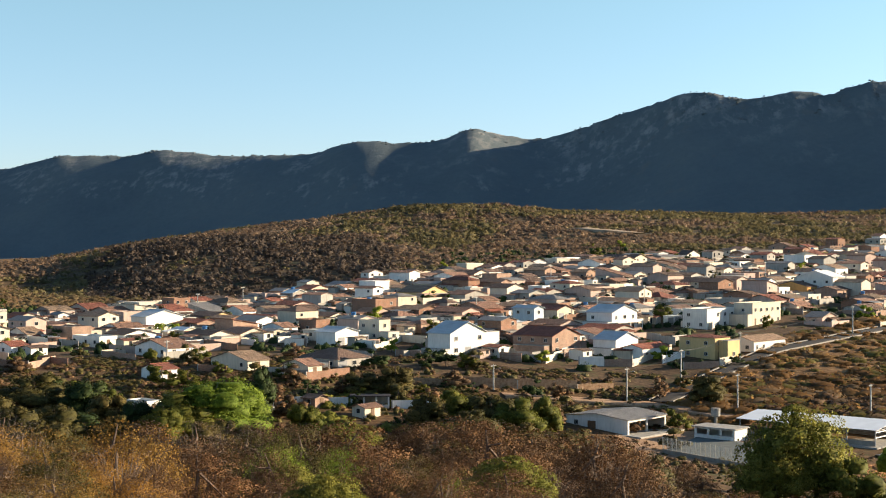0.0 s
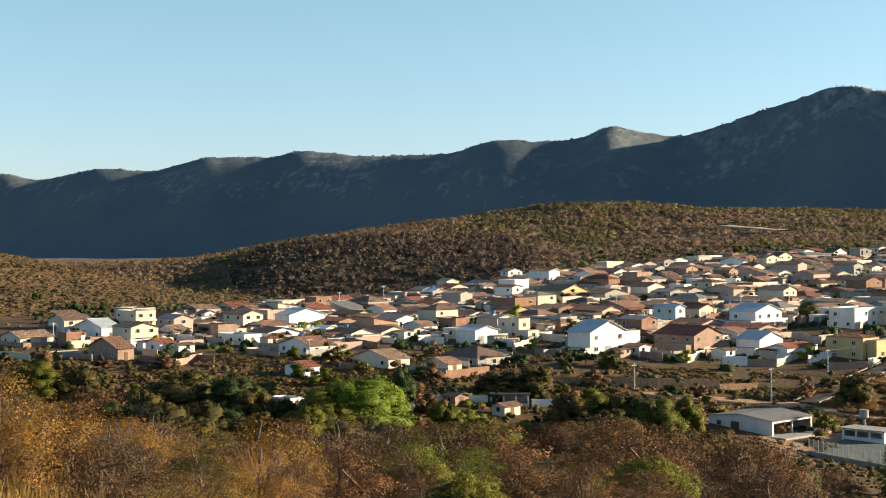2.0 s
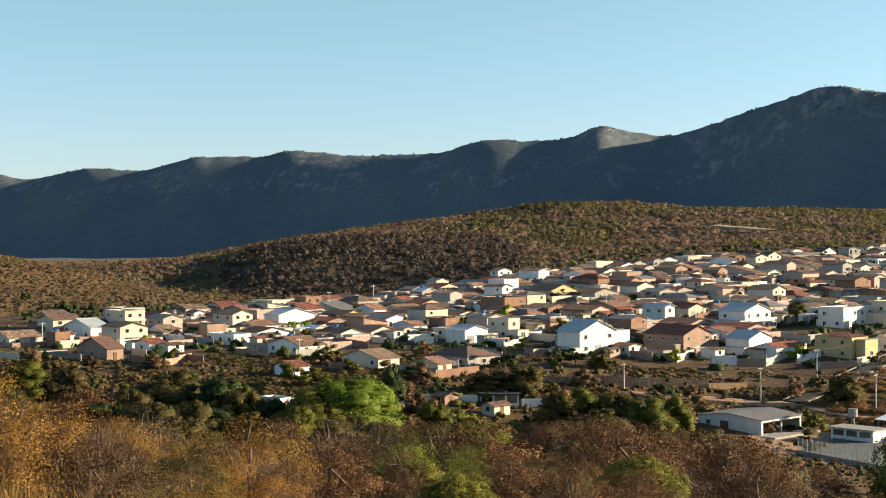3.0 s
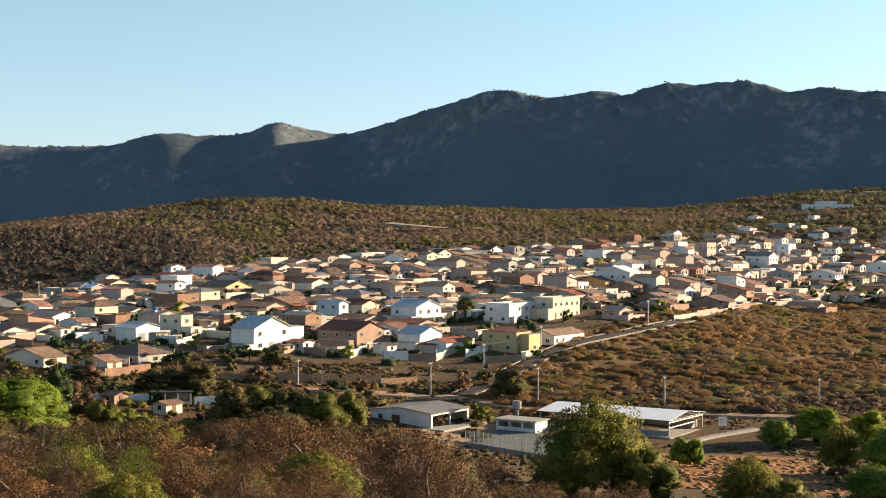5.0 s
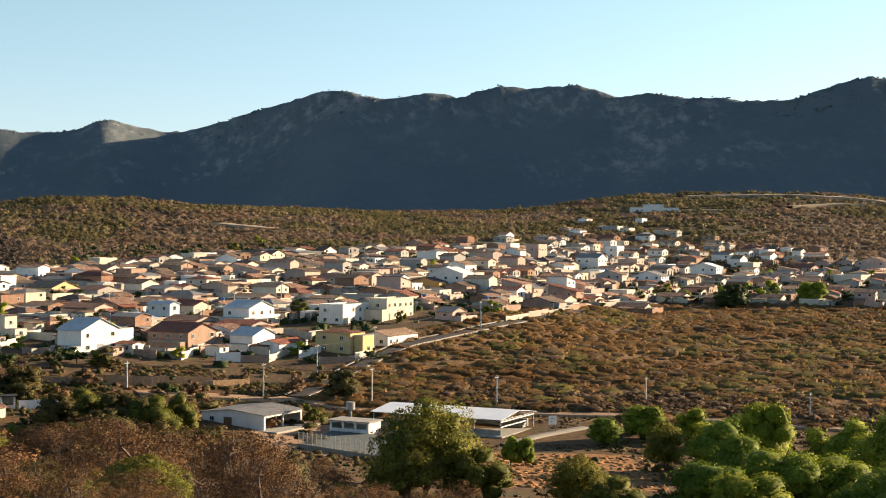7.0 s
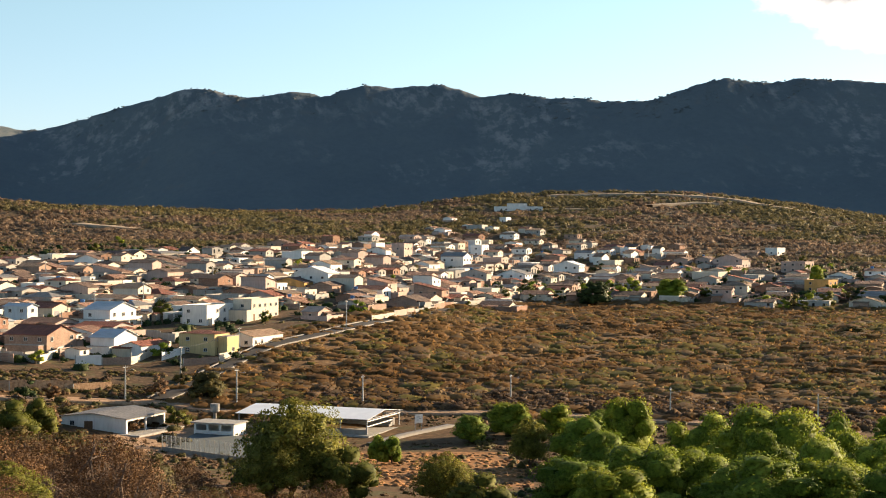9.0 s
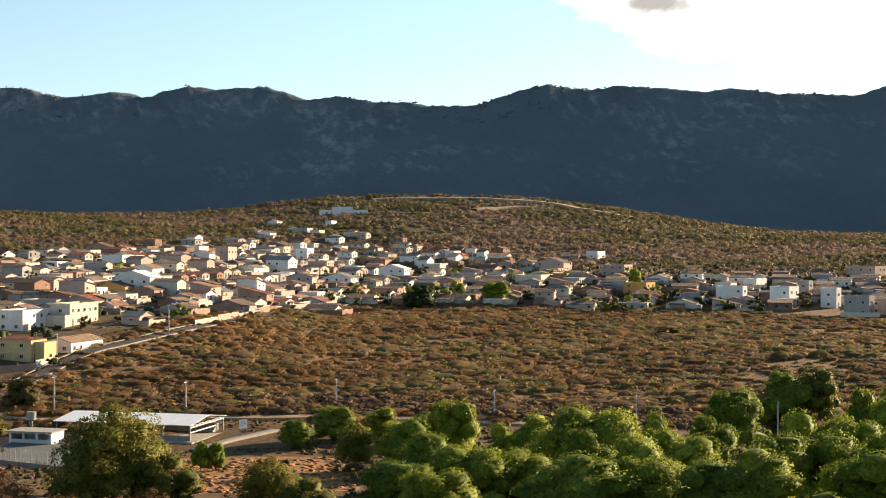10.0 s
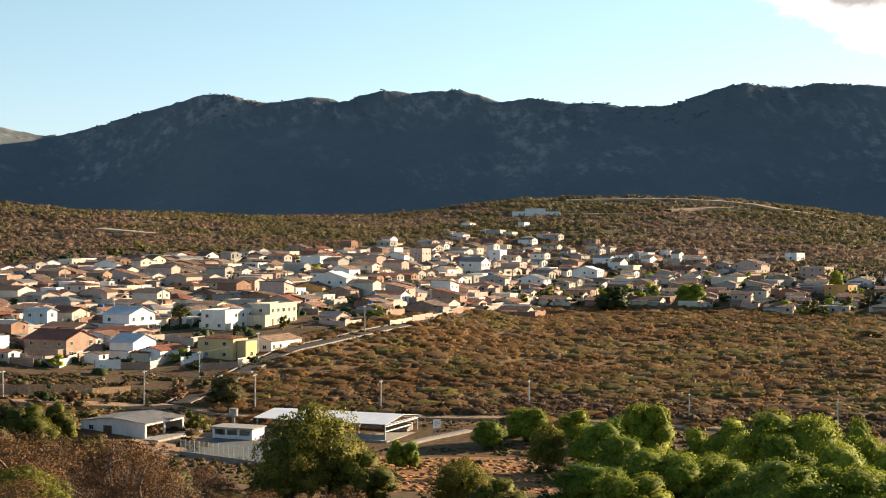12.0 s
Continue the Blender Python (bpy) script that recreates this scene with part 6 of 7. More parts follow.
def tree_kind(name, seed, mat, lobes, per, leaf, spread=1.0, low=0.30, bark=BARK, forks=7, word="", bare=0, core=0.82, stray=0.30, plump=1.0):
    """A tree one metre high and about one wide at spread 1: trunk with limbs, and a crown of leaf lobes."""
    rng = np.random.default_rng(seed)
    ob = thing(name, pose(0, 0, -500), word, "shrub" if "shrub" in name else "tree", "scrub bushes" if "shrub" in name else "trees")
    wood = Shape()
    bend = rng.normal(size=(4, 2)) * 0.02
    stem = [(0, 0, -0.08), (bend[0][0], bend[0][1], low * 0.6), (bend[1][0], bend[1][1], low), (bend[2][0] * 1.5, bend[2][1] * 1.5, 0.62), (0, 0, 0.8)]
    wood.tube(stem, [0.035, 0.028, 0.024, 0.014, 0.006], 6)
    cs = []
    for k in range(lobes):
        a = k * 2.399 + rng.uniform(-0.5, 0.5)
        rr = 0.42 * math.sqrt((k + 0.5) / lobes) * rng.uniform(0.75, 1.15)
        z = low + 0.08 + (0.80 - low) * (1 - (rr / 0.56) ** 2) * (rng.uniform(0.45, 0.98) if k % 2 else rng.uniform(0.0, 0.5))
        cs.append((rr * math.cos(a) * spread, rr * math.sin(a) * spread, min(z, 0.88)))
    cs = np.array(cs)
    rad = plump * rng.uniform(0.11, 0.22, (lobes, 1)) * np.array([[1.0 * spread, 1.0 * spread, 0.76]])
    for k in range(forks):
        tip = cs[int(k * lobes / forks)]
        start = Vector(stem[1 + k % 3])
        mid = start.lerp(Vector(tip), 0.55) + Vector(rng.normal(size=3) * 0.025)
        wood.tube([start, mid, tip], [0.014, 0.009, 0.003], 4)
    for k in range(bare):
        a, e = rng.uniform(0, 2 * math.pi), rng.uniform(0.35, 1.35)
        ln = rng.uniform(0.55, 0.95)
        tip = (math.cos(a) * math.cos(e) * ln * 0.5 * spread, math.sin(a) * math.cos(e) * ln * 0.5 * spread, 0.12 + math.sin(e) * ln * 0.86)
        mid = (tip[0] * 0.45 + rng.normal() * 0.03, tip[1] * 0.45 + rng.normal() * 0.03, tip[2] * 0.5)
        wood.tube([(0, 0, 0.03), mid, tip], [0.006, 0.004, 0.001], 3, False)
    heart = (0, 0, low + 0.25 * (1 - low))
    corners, face = leaf_cloud(rng, cs, rad, per, leaf, heart, stray, deep=0.26 if core else 0.6)
    fit = np.array([1.0 / (np.percentile(np.abs(corners[:, 0]), 98) * 2), 1.0 / (np.percentile(np.abs(corners[:, 1]), 98) * 2), 1.0 / np.percentile(corners[:, 2], 99)])
    wood.v = [tuple(np.array(v) * fit) for v in wood.v]
    part("trunk", wood, bark, ob)
    v, vface, quads, tris = lumps(rng, cs, rad * core, 7, 0.14) if core else (np.zeros((0, 3)), np.zeros((0, 3)), np.zeros((0, 4), int), np.zeros((0, 3), int))
    vface = unit(vface + 0.8 * unit(v - np.asarray(heart)))
    part("crown", leafy_mesh("crown", (corners * fit, face), (v * fit, vface, quads, tris), mat), None, ob)
    return ob


def kinds(name, count, *args, **more):
    return [tree_kind(name, 100 + k * 17 + len(name) + int(1000 * more.get("spread", 1)), *args, **more) for k in range(count)]


KINDS = {
    "green": kinds("tree", 3, LEAF_GREEN, 26, 300, 0.022, low=0.10, plump=1.25, word="broad green leafy tree growing in the valley"),
    "lime": kinds("tree", 3, LEAF_LIME, 24, 300, 0.022, low=0.08, plump=1.25, word="bright green leafy tree growing in the valley"),
    "valley": kinds("tree", 3, LEAF_VALLEY, 30, 190, 0.025, low=0.08, spread=1.16, word="green leafy tree growing in the valley below the houses"),
    "leafy": kinds("tree", 1, LEAF_MID, 64, 330, 0.019, low=0.12, core=0.40, word="dusty green spreading tree growing beside the sports ground"),
    "dark": kinds("tree", 2, LEAF_DARK, 28, 150, 0.028, low=0.06, word="dark green dense tree on the slope below the houses"),
    "olive": kinds("tree", 3, LEAF_OLIVE, 30, 150, 0.028, low=0.06, word="olive green dusty tree on the slope"),
    "brown": kinds("shrub", 4, LEAF_BROWN, 38, 180, 0.021, low=0.05, bark=TWIG, bare=24, core=0, stray=0.32, word="dry brown thorny scrub bush with bare twigs"),
    "gold": kinds("shrub", 2, LEAF_GOLD, 34, 150, 0.021, low=0.04, bark=TWIG, bare=26, spread=1.02, core=0, stray=0.32, word="golden dry scrub bush on the near slope"),
    "grey": kinds("shrub", 2, LEAF_GREY, 24, 80, 0.014, low=0.06, bark=TWIG, bare=36, spread=1.04, core=0, stray=0.32, word="leafless grey twiggy scrub bush"),
}
# the same bushes close to the lookout, with finer twigs and leaves
CLOSE = {
    "brown": kinds("shrub", 3, LEAF_BROWN, 46, 220, 0.0142, low=0.04, bark=TWIG, bare=50, spread=1.11, core=0, stray=0.32, word="dry brown thorny scrub bush with bare twigs"),
    "gold": kinds("shrub", 3, LEAF_GOLD, 44, 220, 0.0142, low=0.03, bark=TWIG, bare=70, spread=1.12, core=0, stray=0.32, word="golden dry scrub bush on the near slope"),
    "grey": kinds("shrub", 2, LEAF_GREY, 30, 120, 0.010, low=0.05, bark=TWIG, bare=80, spread=1.13, core=0, stray=0.32, word="leafless grey twiggy scrub bush"),
    "olive": kinds("shrub", 2, LEAF_OLIVE, 44, 280, 0.014, low=0.04, bark=TWIG, bare=50, spread=1.14, core=0, stray=0.32, word="olive green leafy bush on the near slope"),
    "lime": kinds("shrub", 2, LEAF_LIME, 40, 220, 0.015, low=0.04, bark=TWIG, bare=30, spread=1.15, core=0, stray=0.45, word="green leafy bush on the near slope"),
}
SMALL = {
    "green": kinds("tree", 2, LEAF_VALLEY, 9, 50, 0.055, low=0.08, forks=4, spread=1.01, word="small green garden tree between houses"),
    "lime": kinds("tree", 2, LEAF_GREEN, 9, 50, 0.055, low=0.08, forks=4, spread=1.03, word="small bright green garden tree between houses"),
    "dark": kinds("tree", 2, LEAF_DARK, 9, 50, 0.055, low=0.06, forks=4, spread=1.05, word="small dark green garden tree between houses"),
    "olive": kinds("tree", 2, LEAF_OLIVE, 9, 50, 0.055, low=0.06, forks=4, spread=1.07, word="small dusty olive tree on the slope"),
    "brown": kinds("shrub", 2, LEAF_BROWN, 12, 50, 0.045, low=0.05, bark=TWIG, forks=4, bare=8, spread=1.09, word="dry brown bush on the slope below the houses"),
}
KIND_TURN = random.Random(5)


def plant(kind, x, y, tall, wide, among=KINDS):
    """One plant of a kind with its foot on the ground."""
    if among is KINDS and kind in CLOSE and math.hypot(x, y) < 112:
        among = CLOSE
    proto = KIND_TURN.choice(among[kind])
    z = ground_at(x, y) - 0.05
    return copy_thing(proto, pose(x, y, z, 0, 0, KIND_TURN.uniform(0, 360)) @ Matrix.Diagonal((wide, wide, tall, 1)))


def thicket(name, label, mat, seed, places, widths, lobes=3, leaves=10, leaf=0.10, high=0.55, sides=6, stray=0.30, lift=0.15, core=0.90):
    """Countless bushes as one mesh: at each place a few rounded masses with small leaves over them, ragged at the rim."""
    rng = np.random.default_rng(seed)
    n = len(places)
    foot = np.repeat(np.stack([places[:, 0], places[:, 1], ground(places[:, 0], places[:, 1])], -1), lobes, 0)
    w = np.repeat(widths, lobes)
    part_of = np.tile(np.arange(lobes), n)
    off = rng.normal(size=(n * lobes, 3)) * np.array([0.26, 0.26, 0.0]) * (part_of > 0)[:, None]
    off[:, 2] = high * 0.16 * rng.random(n * lobes) - 0.03
    foot = foot + off * w[:, None]
    size = np.where(part_of > 0, rng.uniform(0.22, 0.38, n * lobes), rng.uniform(0.36, 0.50, n * lobes)) * w
    rad = size[:, None] * np.stack([rng.uniform(0.85, 1.15, n * lobes), rng.uniform(0.85, 1.15, n * lobes), 2 * high * rng.uniform(0.75, 1.2, n * lobes)], -1)
    tufts = leaf_cloud(rng, foot, rad, leaves, np.repeat(w, leaves) * leaf, stray=stray, lift=lift, dome=True)
    v, face, quads, tris = lumps(rng, foot - np.array([0, 0, 0.05]), rad * core, sides, 0.14, True)
    body = (v, unit(face + np.array([0, 0, lift])), quads, tris)
    return tagged(new(name, leafy_mesh(name, tufts, body, mat)), label, "scrub", kind="stuff")


def spots(rng, n, az0, az1, d0, d1):
    az = np.radians(rng.uniform(az0, az1, n))
    d = np.sqrt(rng.uniform(d0 * d0, d1 * d1, n))
    return np.stack([d * np.sin(az), d * np.cos(az)], -1)


def compass(p):
    return np.degrees(np.arctan2(p[:, 0], p[:, 1])), np.hypot(p[:, 0], p[:, 1])

# ---- trees and scrub ----
plant("leafy", 42.0, 166.8, 12.0, 12.6)
plant("leafy", 38.6, 162.5, 7.2, 8.0)
plant("valley", 46.8, 161.0, 7.0, 7.4)
plant("olive", -75.8, 259.1, 9.0, 14.2)
plant("dark", -65.7, 256.7, 8.8, 9.6)
plant("olive", -59.5, 248.0, 7.6, 8.2)
plant("olive", -67.8, 219.8, 7.3, 10.2)
plant("olive", -63.0, 226.4, 7.3, 9.5)
plant("dark", -53.7, 244.2, 6.7, 7.1)
plant("lime", -39.8, 246.8, 10.4, 15.1)
plant("valley", -45.1, 240.8, 8.3, 10.9)
plant("valley", -46.0, 230.5, 6.3, 6.6)
plant("lime", -35.1, 252.6, 8.7, 8.2)
plant("dark", -35.5, 272.7, 9.9, 6.4)
plant("valley", -70.5, 337.7, 2.9, 3.3)
plant("valley", 1.7, 270.0, 7.5, 9.8)
plant("olive", 9.2, 264.8, 8.0, 10.7)
plant("valley", 13.7, 259.6, 8.3, 9.5)
plant("olive", -3.1, 265.0, 7.2, 8.6)
plant("olive", 4.5, 240.0, 6.4, 10.7)
plant("valley", 1.5, 225.0, 4.4, 7.3)
plant("valley", 19.7, 269.3, 8.0, 6.5)
plant("olive", -10.2, 299.8, 6.6, 8.5)
plant("lime", -11.0, 94.4, 4.8, 4.0)
plant("lime", -6.8, 91.7, 4.0, 3.5)
plant("lime", 0.9, 84.0, 2.6, 3.1)
plant("lime", 2.6, 80.0, 2.5, 3.6)
plant("valley", -38.3, 124.2, 2.6, 4.7)
plant("olive", 59.6, 316.4, 6.5, 7.8)
plant("dark", -59.5, 232.5, 5.5, 8.7)
plant("valley", -25.0, 253.8, 6.3, 6.2)
plant("olive", -17.4, 299.5, 5.0, 9.7)
plant("olive", -53.5, 228.8, 5.2, 7.6)
plant("olive", 21.8, 234.0, 4.7, 6.6)
plant("lime", 99.3, 253.3, 5.3, 6.6)
plant("green", 110.0, 259.8, 6.5, 8.4)
plant("dark", 114.5, 259.0, 3.4, 3.6)
plant("green", 118.8, 255.8, 6.2, 7.4)
plant("lime", 124.0, 247.0, 6.0, 6.6)
plant("green", 98.3, 202.4, 9.3, 10.0)
plant("green", 114.0, 216.9, 11.5, 9.4)
plant("green", 82.4, 151.0, 8.0, 10.4)
plant("lime", 71.2, 148.8, 6.6, 9.0)
plant("lime", 90.2, 178.5, 8.7, 8.9)
plant("green", 111.1, 166.3, 12.5, 14.5)
plant("green", 113.5, 182.6, 8.9, 7.8)
plant("green", 130.8, 179.4, 11.1, 7.2)
plant("green", 85.6, 129.2, 7.9, 11.9)
plant("green", 101.5, 142.5, 9.3, 9.2)
plant("green", 72.6, 228.8, 4.9, 3.5)
plant("green", 74.9, 228.0, 4.7, 3.3)
plant("leafy", 59.2, 159.4, 6.4, 7.6)
plant("valley", 55.6, 139.3, 5.4, 6.7)
plant("lime", 141.0, 179.1, 10.5, 8.7)
plant("green", 127.6, 173.0, 9.2, 7.8)
plant("green", 115.8, 150.7, 9.0, 10.7)
plant("green", 96.9, 114.5, 9.1, 10.9)
plant("lime", 170.3, 209.5, 12.0, 10.9)
plant("lime", 197.2, 226.1, 11.8, 10.9)
plant("valley", 205.7, 225.2, 11.6, 11.1)
plant("lime", 125.8, 135.6, 9.9, 11.2)
plant("green", 104.9, 107.2, 9.4, 12.7)
plant("green", 167.7, 164.6, 14.1, 11.4)
plant("green", 214.9, 209.4, 14.0, 8.5)
plant("lime", 177.6, 183.0, 14.0, 8.2)
plant("lime", 129.2, 125.4, 11.1, 8.7)
plant("dark", 254.2, 510.2, 9.9, 12.7)
plant("green", 290.5, 513.5, 9.4, 11.9)
plant("olive", 274.1, 369.4, 2.5, 7.8)
plant("green", 369.1, 522.9, 9.6, 6.2)
plant("green", 117.4, 203.6, 8.0, 7.6)
plant("green", 119.8, 198.7, 9.7, 8.4)
plant("green", 88.6, 150.9, 7.4, 9.9)
plant("leafy", 95.0, 215.0, 8.0, 6.6)
plant("green", 68.2, 133.6, 6.4, 7.9)
plant("lime", 85.3, 135.4, 7.1, 9.7)
plant("green", 117.0, 168.3, 11.2, 10.8)
plant("lime", 104.7, 158.6, 9.9, 9.2)
plant("green", 93.9, 129.5, 7.8, 10.3)
plant("lime", 93.3, 117.5, 7.8, 9.1)
plant("green", 143.8, 159.8, 12.2, 10.4)
plant("lime", 117.8, 136.1, 9.9, 9.5)
plant("green", 141.1, 148.7, 11.8, 10.8)
plant("green", 134.4, 134.3, 10.7, 10.0)
plant("olive", -112.3, 278.2, 5.1, 9.1)
plant("olive", -101.0, 271.9, 6.0, 9.4)
plant("dark", -100.5, 239.8, 7.1, 9.5)
plant("olive", -80.8, 249.2, 7.0, 8.5)
plant("valley", -108.1, 269.1, 7.7, 10.0)
plant("brown", -86.5, 239.9, 7.7, 11.3)
plant("olive", -70.5, 229.4, 6.5, 10.7)
plant("dark", -79.2, 231.9, 6.1, 8.9)
plant("olive", -63.4, 223.2, 5.1, 7.0)
plant("dark", -75.9, 269.5, 7.2, 6.8)
plant("dark", -66.9, 256.4, 6.7, 8.6)
plant("valley", -60.6, 254.9, 6.2, 7.4)
plant("olive", -54.8, 228.5, 4.7, 5.7)
plant("brown", -87.7, 207.2, 6.0, 10.0)
plant("valley", -47.6, 235.2, 4.4, 6.8)
plant("dark", -79.2, 210.6, 5.2, 8.2)
plant("valley", -49.8, 257.2, 7.4, 8.5)
plant("valley", -41.9, 128.3, 2.5, 4.4)
plant("gold", -22.9, 92.2, 2.5, 3.1)
plant("grey", -19.7, 51.3, 2.5, 2.9)
plant("gold", -22.6, 55.6, 2.5, 2.7)
plant("lime", -10.8, 87.3, 4.1, 4.3)
plant("brown", -3.1, 215.0, 4.5, 9.6)
plant("brown", 2.0, 205.0, 3.8, 9.1)
plant("brown", 9.5, 209.8, 3.5, 6.8)
plant("brown", -25.5, 112.1, 3.3, 7.9)
plant("brown", -18.1, 93.3, 2.5, 7.3)


SITE = ("sports_hall", "pavement_court", "shed", "changing_block", "pavement_walkway")


def foreground_scrub():
    rnd = random.Random(21)
    made = []
    tries = 0
    while len(made) < 150 and tries < 6000:
        tries += 1
        az, d = rnd.uniform(-27, 17), math.sqrt(rnd.uniform(52 ** 2, 215 ** 2))
        x, y = d * math.sin(radians(az)), d * math.cos(radians(az))
        if az > 6 and d > 205:
            continue
        if az < -13 and d > 120 and rnd.random() < 0.7:
            continue
        gap = 3.9 + d * 0.026
        if any((x - p) ** 2 + (y - q) ** 2 < gap * gap for p, q in made):
            continue
        made.append((x, y))
        kind = rnd.choices(["brown", "grey", "gold", "olive", "leafy"], [0.59, 0.14, 0.03 if az > -12 else 0.22, 0.19, 0.05])[0]
        tall = rnd.uniform(3.0, 6.2) * (0.6 if az > 8.5 else 1.0)
        if d < 90:
            tall *= 0.62 if az > -15 else 0.42
        plant(kind, x, y, tall, tall * rnd.uniform(1.15, 1.6))


def knoll_scrub():
    """Dry bushes standing in the grass of the near knoll, and broad ones below it."""
    rnd = random.Random(77)
    for _ in range(70):
        az = rnd.uniform(-26, -11)
        d = math.sqrt(rnd.uniform(24 ** 2, 62 ** 2)) + max(0, az + 16) * 3
        tall = rnd.uniform(0.9, 2.0) * (1 + (d - 24) / 80)
        plant(rnd.choices(["gold", "brown", "grey", "olive"], [0.25, 0.4, 0.25, 0.10])[0], d * math.sin(radians(az)), d * math.cos(radians(az)), tall, tall * rnd.uniform(1.2, 1.7))


def slope_scrub():
    """Bushes on the slope between the stream and the lowest houses, and trees in the yards."""
    rnd = random.Random(8)
    for _ in range(100):
        az, d = rnd.uniform(-24, 10), rnd.uniform(262, 345)
        x, y = d * math.sin(radians(az)), d * math.cos(radians(az))
        if any((x - p) ** 2 + (y - q) ** 2 < (r + 1) ** 2 for p, q, r in TAKEN):
            continue
        tall = rnd.uniform(2.0, 5.0)
        plant(rnd.choice(["olive", "olive", "dark", "brown", "brown", "green"]), x, y, tall, tall * rnd.uniform(1.0, 1.5), SMALL)
    for _ in range(190):
        az, d = rnd.uniform(-22, 42), rnd.uniform(345, 780)
        if (az > 14 and d < 410 + (az - 14) * 14) or (az < 0 and d > 540) or (az > 23 and d < 560):
            continue
        x, y = d * math.sin(radians(az)), d * math.cos(radians(az))
        if any((x - p) ** 2 + (y - q) ** 2 < (r - 3.0) ** 2 for p, q, r in TAKEN):
            continue
        tall = rnd.uniform(2.2, 5.2)
        plant(rnd.choice(["green", "dark", "dark", "olive", "lime"]), x, y, tall, tall * rnd.uniform(0.9, 1.4), SMALL)


def clear_of_houses(p, room=6.5):
    homes = np.array([(q[0], q[1]) for q in TAKEN])
    ok = np.ones(len(p), bool)
    for k in range(0, len(p), 4000):
        gap = ((p[k:k + 4000, None, :] - homes[None]) ** 2).sum(-1).min(1)
        ok[k:k + 4000] = gap > room * room
    return ok


def clear_of_line(p, line, room):
    gap = ((p[:, None, :] - line[None, ::2]) ** 2).sum(-1).min(1)
    return gap > room * room


def off_site(p):
    """True for places off the court, the hall, the shed and the changing block."""
    ok = np.ones(len(p), bool)
    for o in list(scene.objects):
        if o.parent is None and o.name.split(".")[0] in SITE:
            box = [o.matrix_basis @ c.matrix_basis @ Vector(q) for c in o.children if c.type == "MESH" for q in c.bound_box]
            if o.type == "MESH":
                box = [o.matrix_basis @ Vector(q) for q in o.bound_box]
            x, y = [q[0] for q in box], [q[1] for q in box]
            ok &= ~((p[:, 0] > min(x)) & (p[:, 0] < max(x)) & (p[:, 1] > min(y)) & (p[:, 1] < max(y)))
    return ok


def wide_scrub():
    rng = np.random.default_rng(3)
    # the dry field between the stream road and the eastern streets
    p = spots(rng, 24000, 9, 51, 300, 600)
    az, d = compass(p)
    edge = 345 + (az - 9.5) * 17.0
    thick = fbm(p[:, 0] / 26, p[:, 1] / 16, 3, 2.0)
    keep = (d > 306 + 6 * np.sin(az)) & (d < np.where(az < 24, edge - 6, 585 - np.clip(az - 34, 0, 9) * 7)) & (rng.random(len(p)) < np.clip(3.2 * thick - 0.45, 0.30, 1))
    keep &= clear_of_line(p, street_line, 3.6) & clear_of_line(p, stream_line, 3.2)
    p, thick = p[keep], thick[keep]
    w = (2.2 + 5.6 * rng.random(len(p)) ** 1.6) * np.clip(0.6 + thick, 0.6, 1.3)
    pick = rng.random(len(p)) + 1.1 * (fbm(p[:, 0] / 30, p[:, 1] / 30, 2, 21.0) - 0.45) + 0.22 * np.clip((compass(p)[0] - 24) / 12, 0, 1)
    for name, label, mat, lo, hi in (("field_scrub", "low dry reddish-brown scrub covering the sloping field", SCRUB_FIELD, -9, 0.60), ("field_brush", "grey dry brush among the scrub of the field", SCRUB_GREY, 0.60, 0.80),
                                     ("field_bushes", "dusty olive bushes dotted over the dry field", SCRUB_OLIVE, 0.80, 9)):
        m = (pick > lo) & (pick <= hi)
        thicket(name, label, mat, 4, p[m], w[m], 2, 12, 0.085, 0.23, lift=1.0)
    # hills behind the town
    p = spots(rng, 60000, -28, 51, 480, 1280)
    az, d = compass(p)
    inner = np.where(az < 0, 520 + (az + 16) * 9, 670 + az * 9)
    inner = np.where(az > 23, 690, inner)
    inner = np.where(az > 31, 600, inner)
    inner = np.where(az < -9, 495, inner)
    wood = fbm(p[:, 0] / 55, p[:, 1] / 55, 3, 8.0)
    keep = (d > inner) & (d < np.where(az < 2, 1110, 1275)) & (rng.random(len(p)) < np.where((az < -9) & (d < 760 - (az + 24) * 16), 1.0, np.where((az > -15) & (az < -1) & (d < 900), 1.0, np.clip(0.05 + 1.8 * wood, 0.25, 1)))) & clear_of_houses(p, 8)
    keep &= ~((az > -22) & (az < -15.5) & (d > 930) & (rng.random(len(p)) < 0.9))
    for line, room in TRACKS:
        keep &= clear_of_line(p, line, room + 4)
    p = p[keep]
    az, d = compass(p)
    # the slope whose shade is put into darker and greener leaf colours
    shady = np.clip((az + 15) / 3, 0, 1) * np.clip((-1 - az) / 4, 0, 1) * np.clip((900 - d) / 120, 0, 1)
    # far hills get more dark thicket in place of the range's shade
    far = np.clip((d - 900) / 150, 0, 1) * np.clip((az - 3) / 3, 0, 1)
    green = fbm(p[:, 0] / 60, p[:, 1] / 60, 3, 12.0) + 0.16 * rng.random(len(p)) + 0.20 * far + 0.16 * shady > 0.60
    w = 2.0 + 4.4 * rng.random(len(p)) ** 1.5 + 0.9 * np.clip((d - 600) / 300, 0, 1)
    gold = (az < -9) & (d < 760 - (az + 24) * 16)
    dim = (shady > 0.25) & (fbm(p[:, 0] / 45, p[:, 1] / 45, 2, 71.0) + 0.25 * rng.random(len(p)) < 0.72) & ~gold
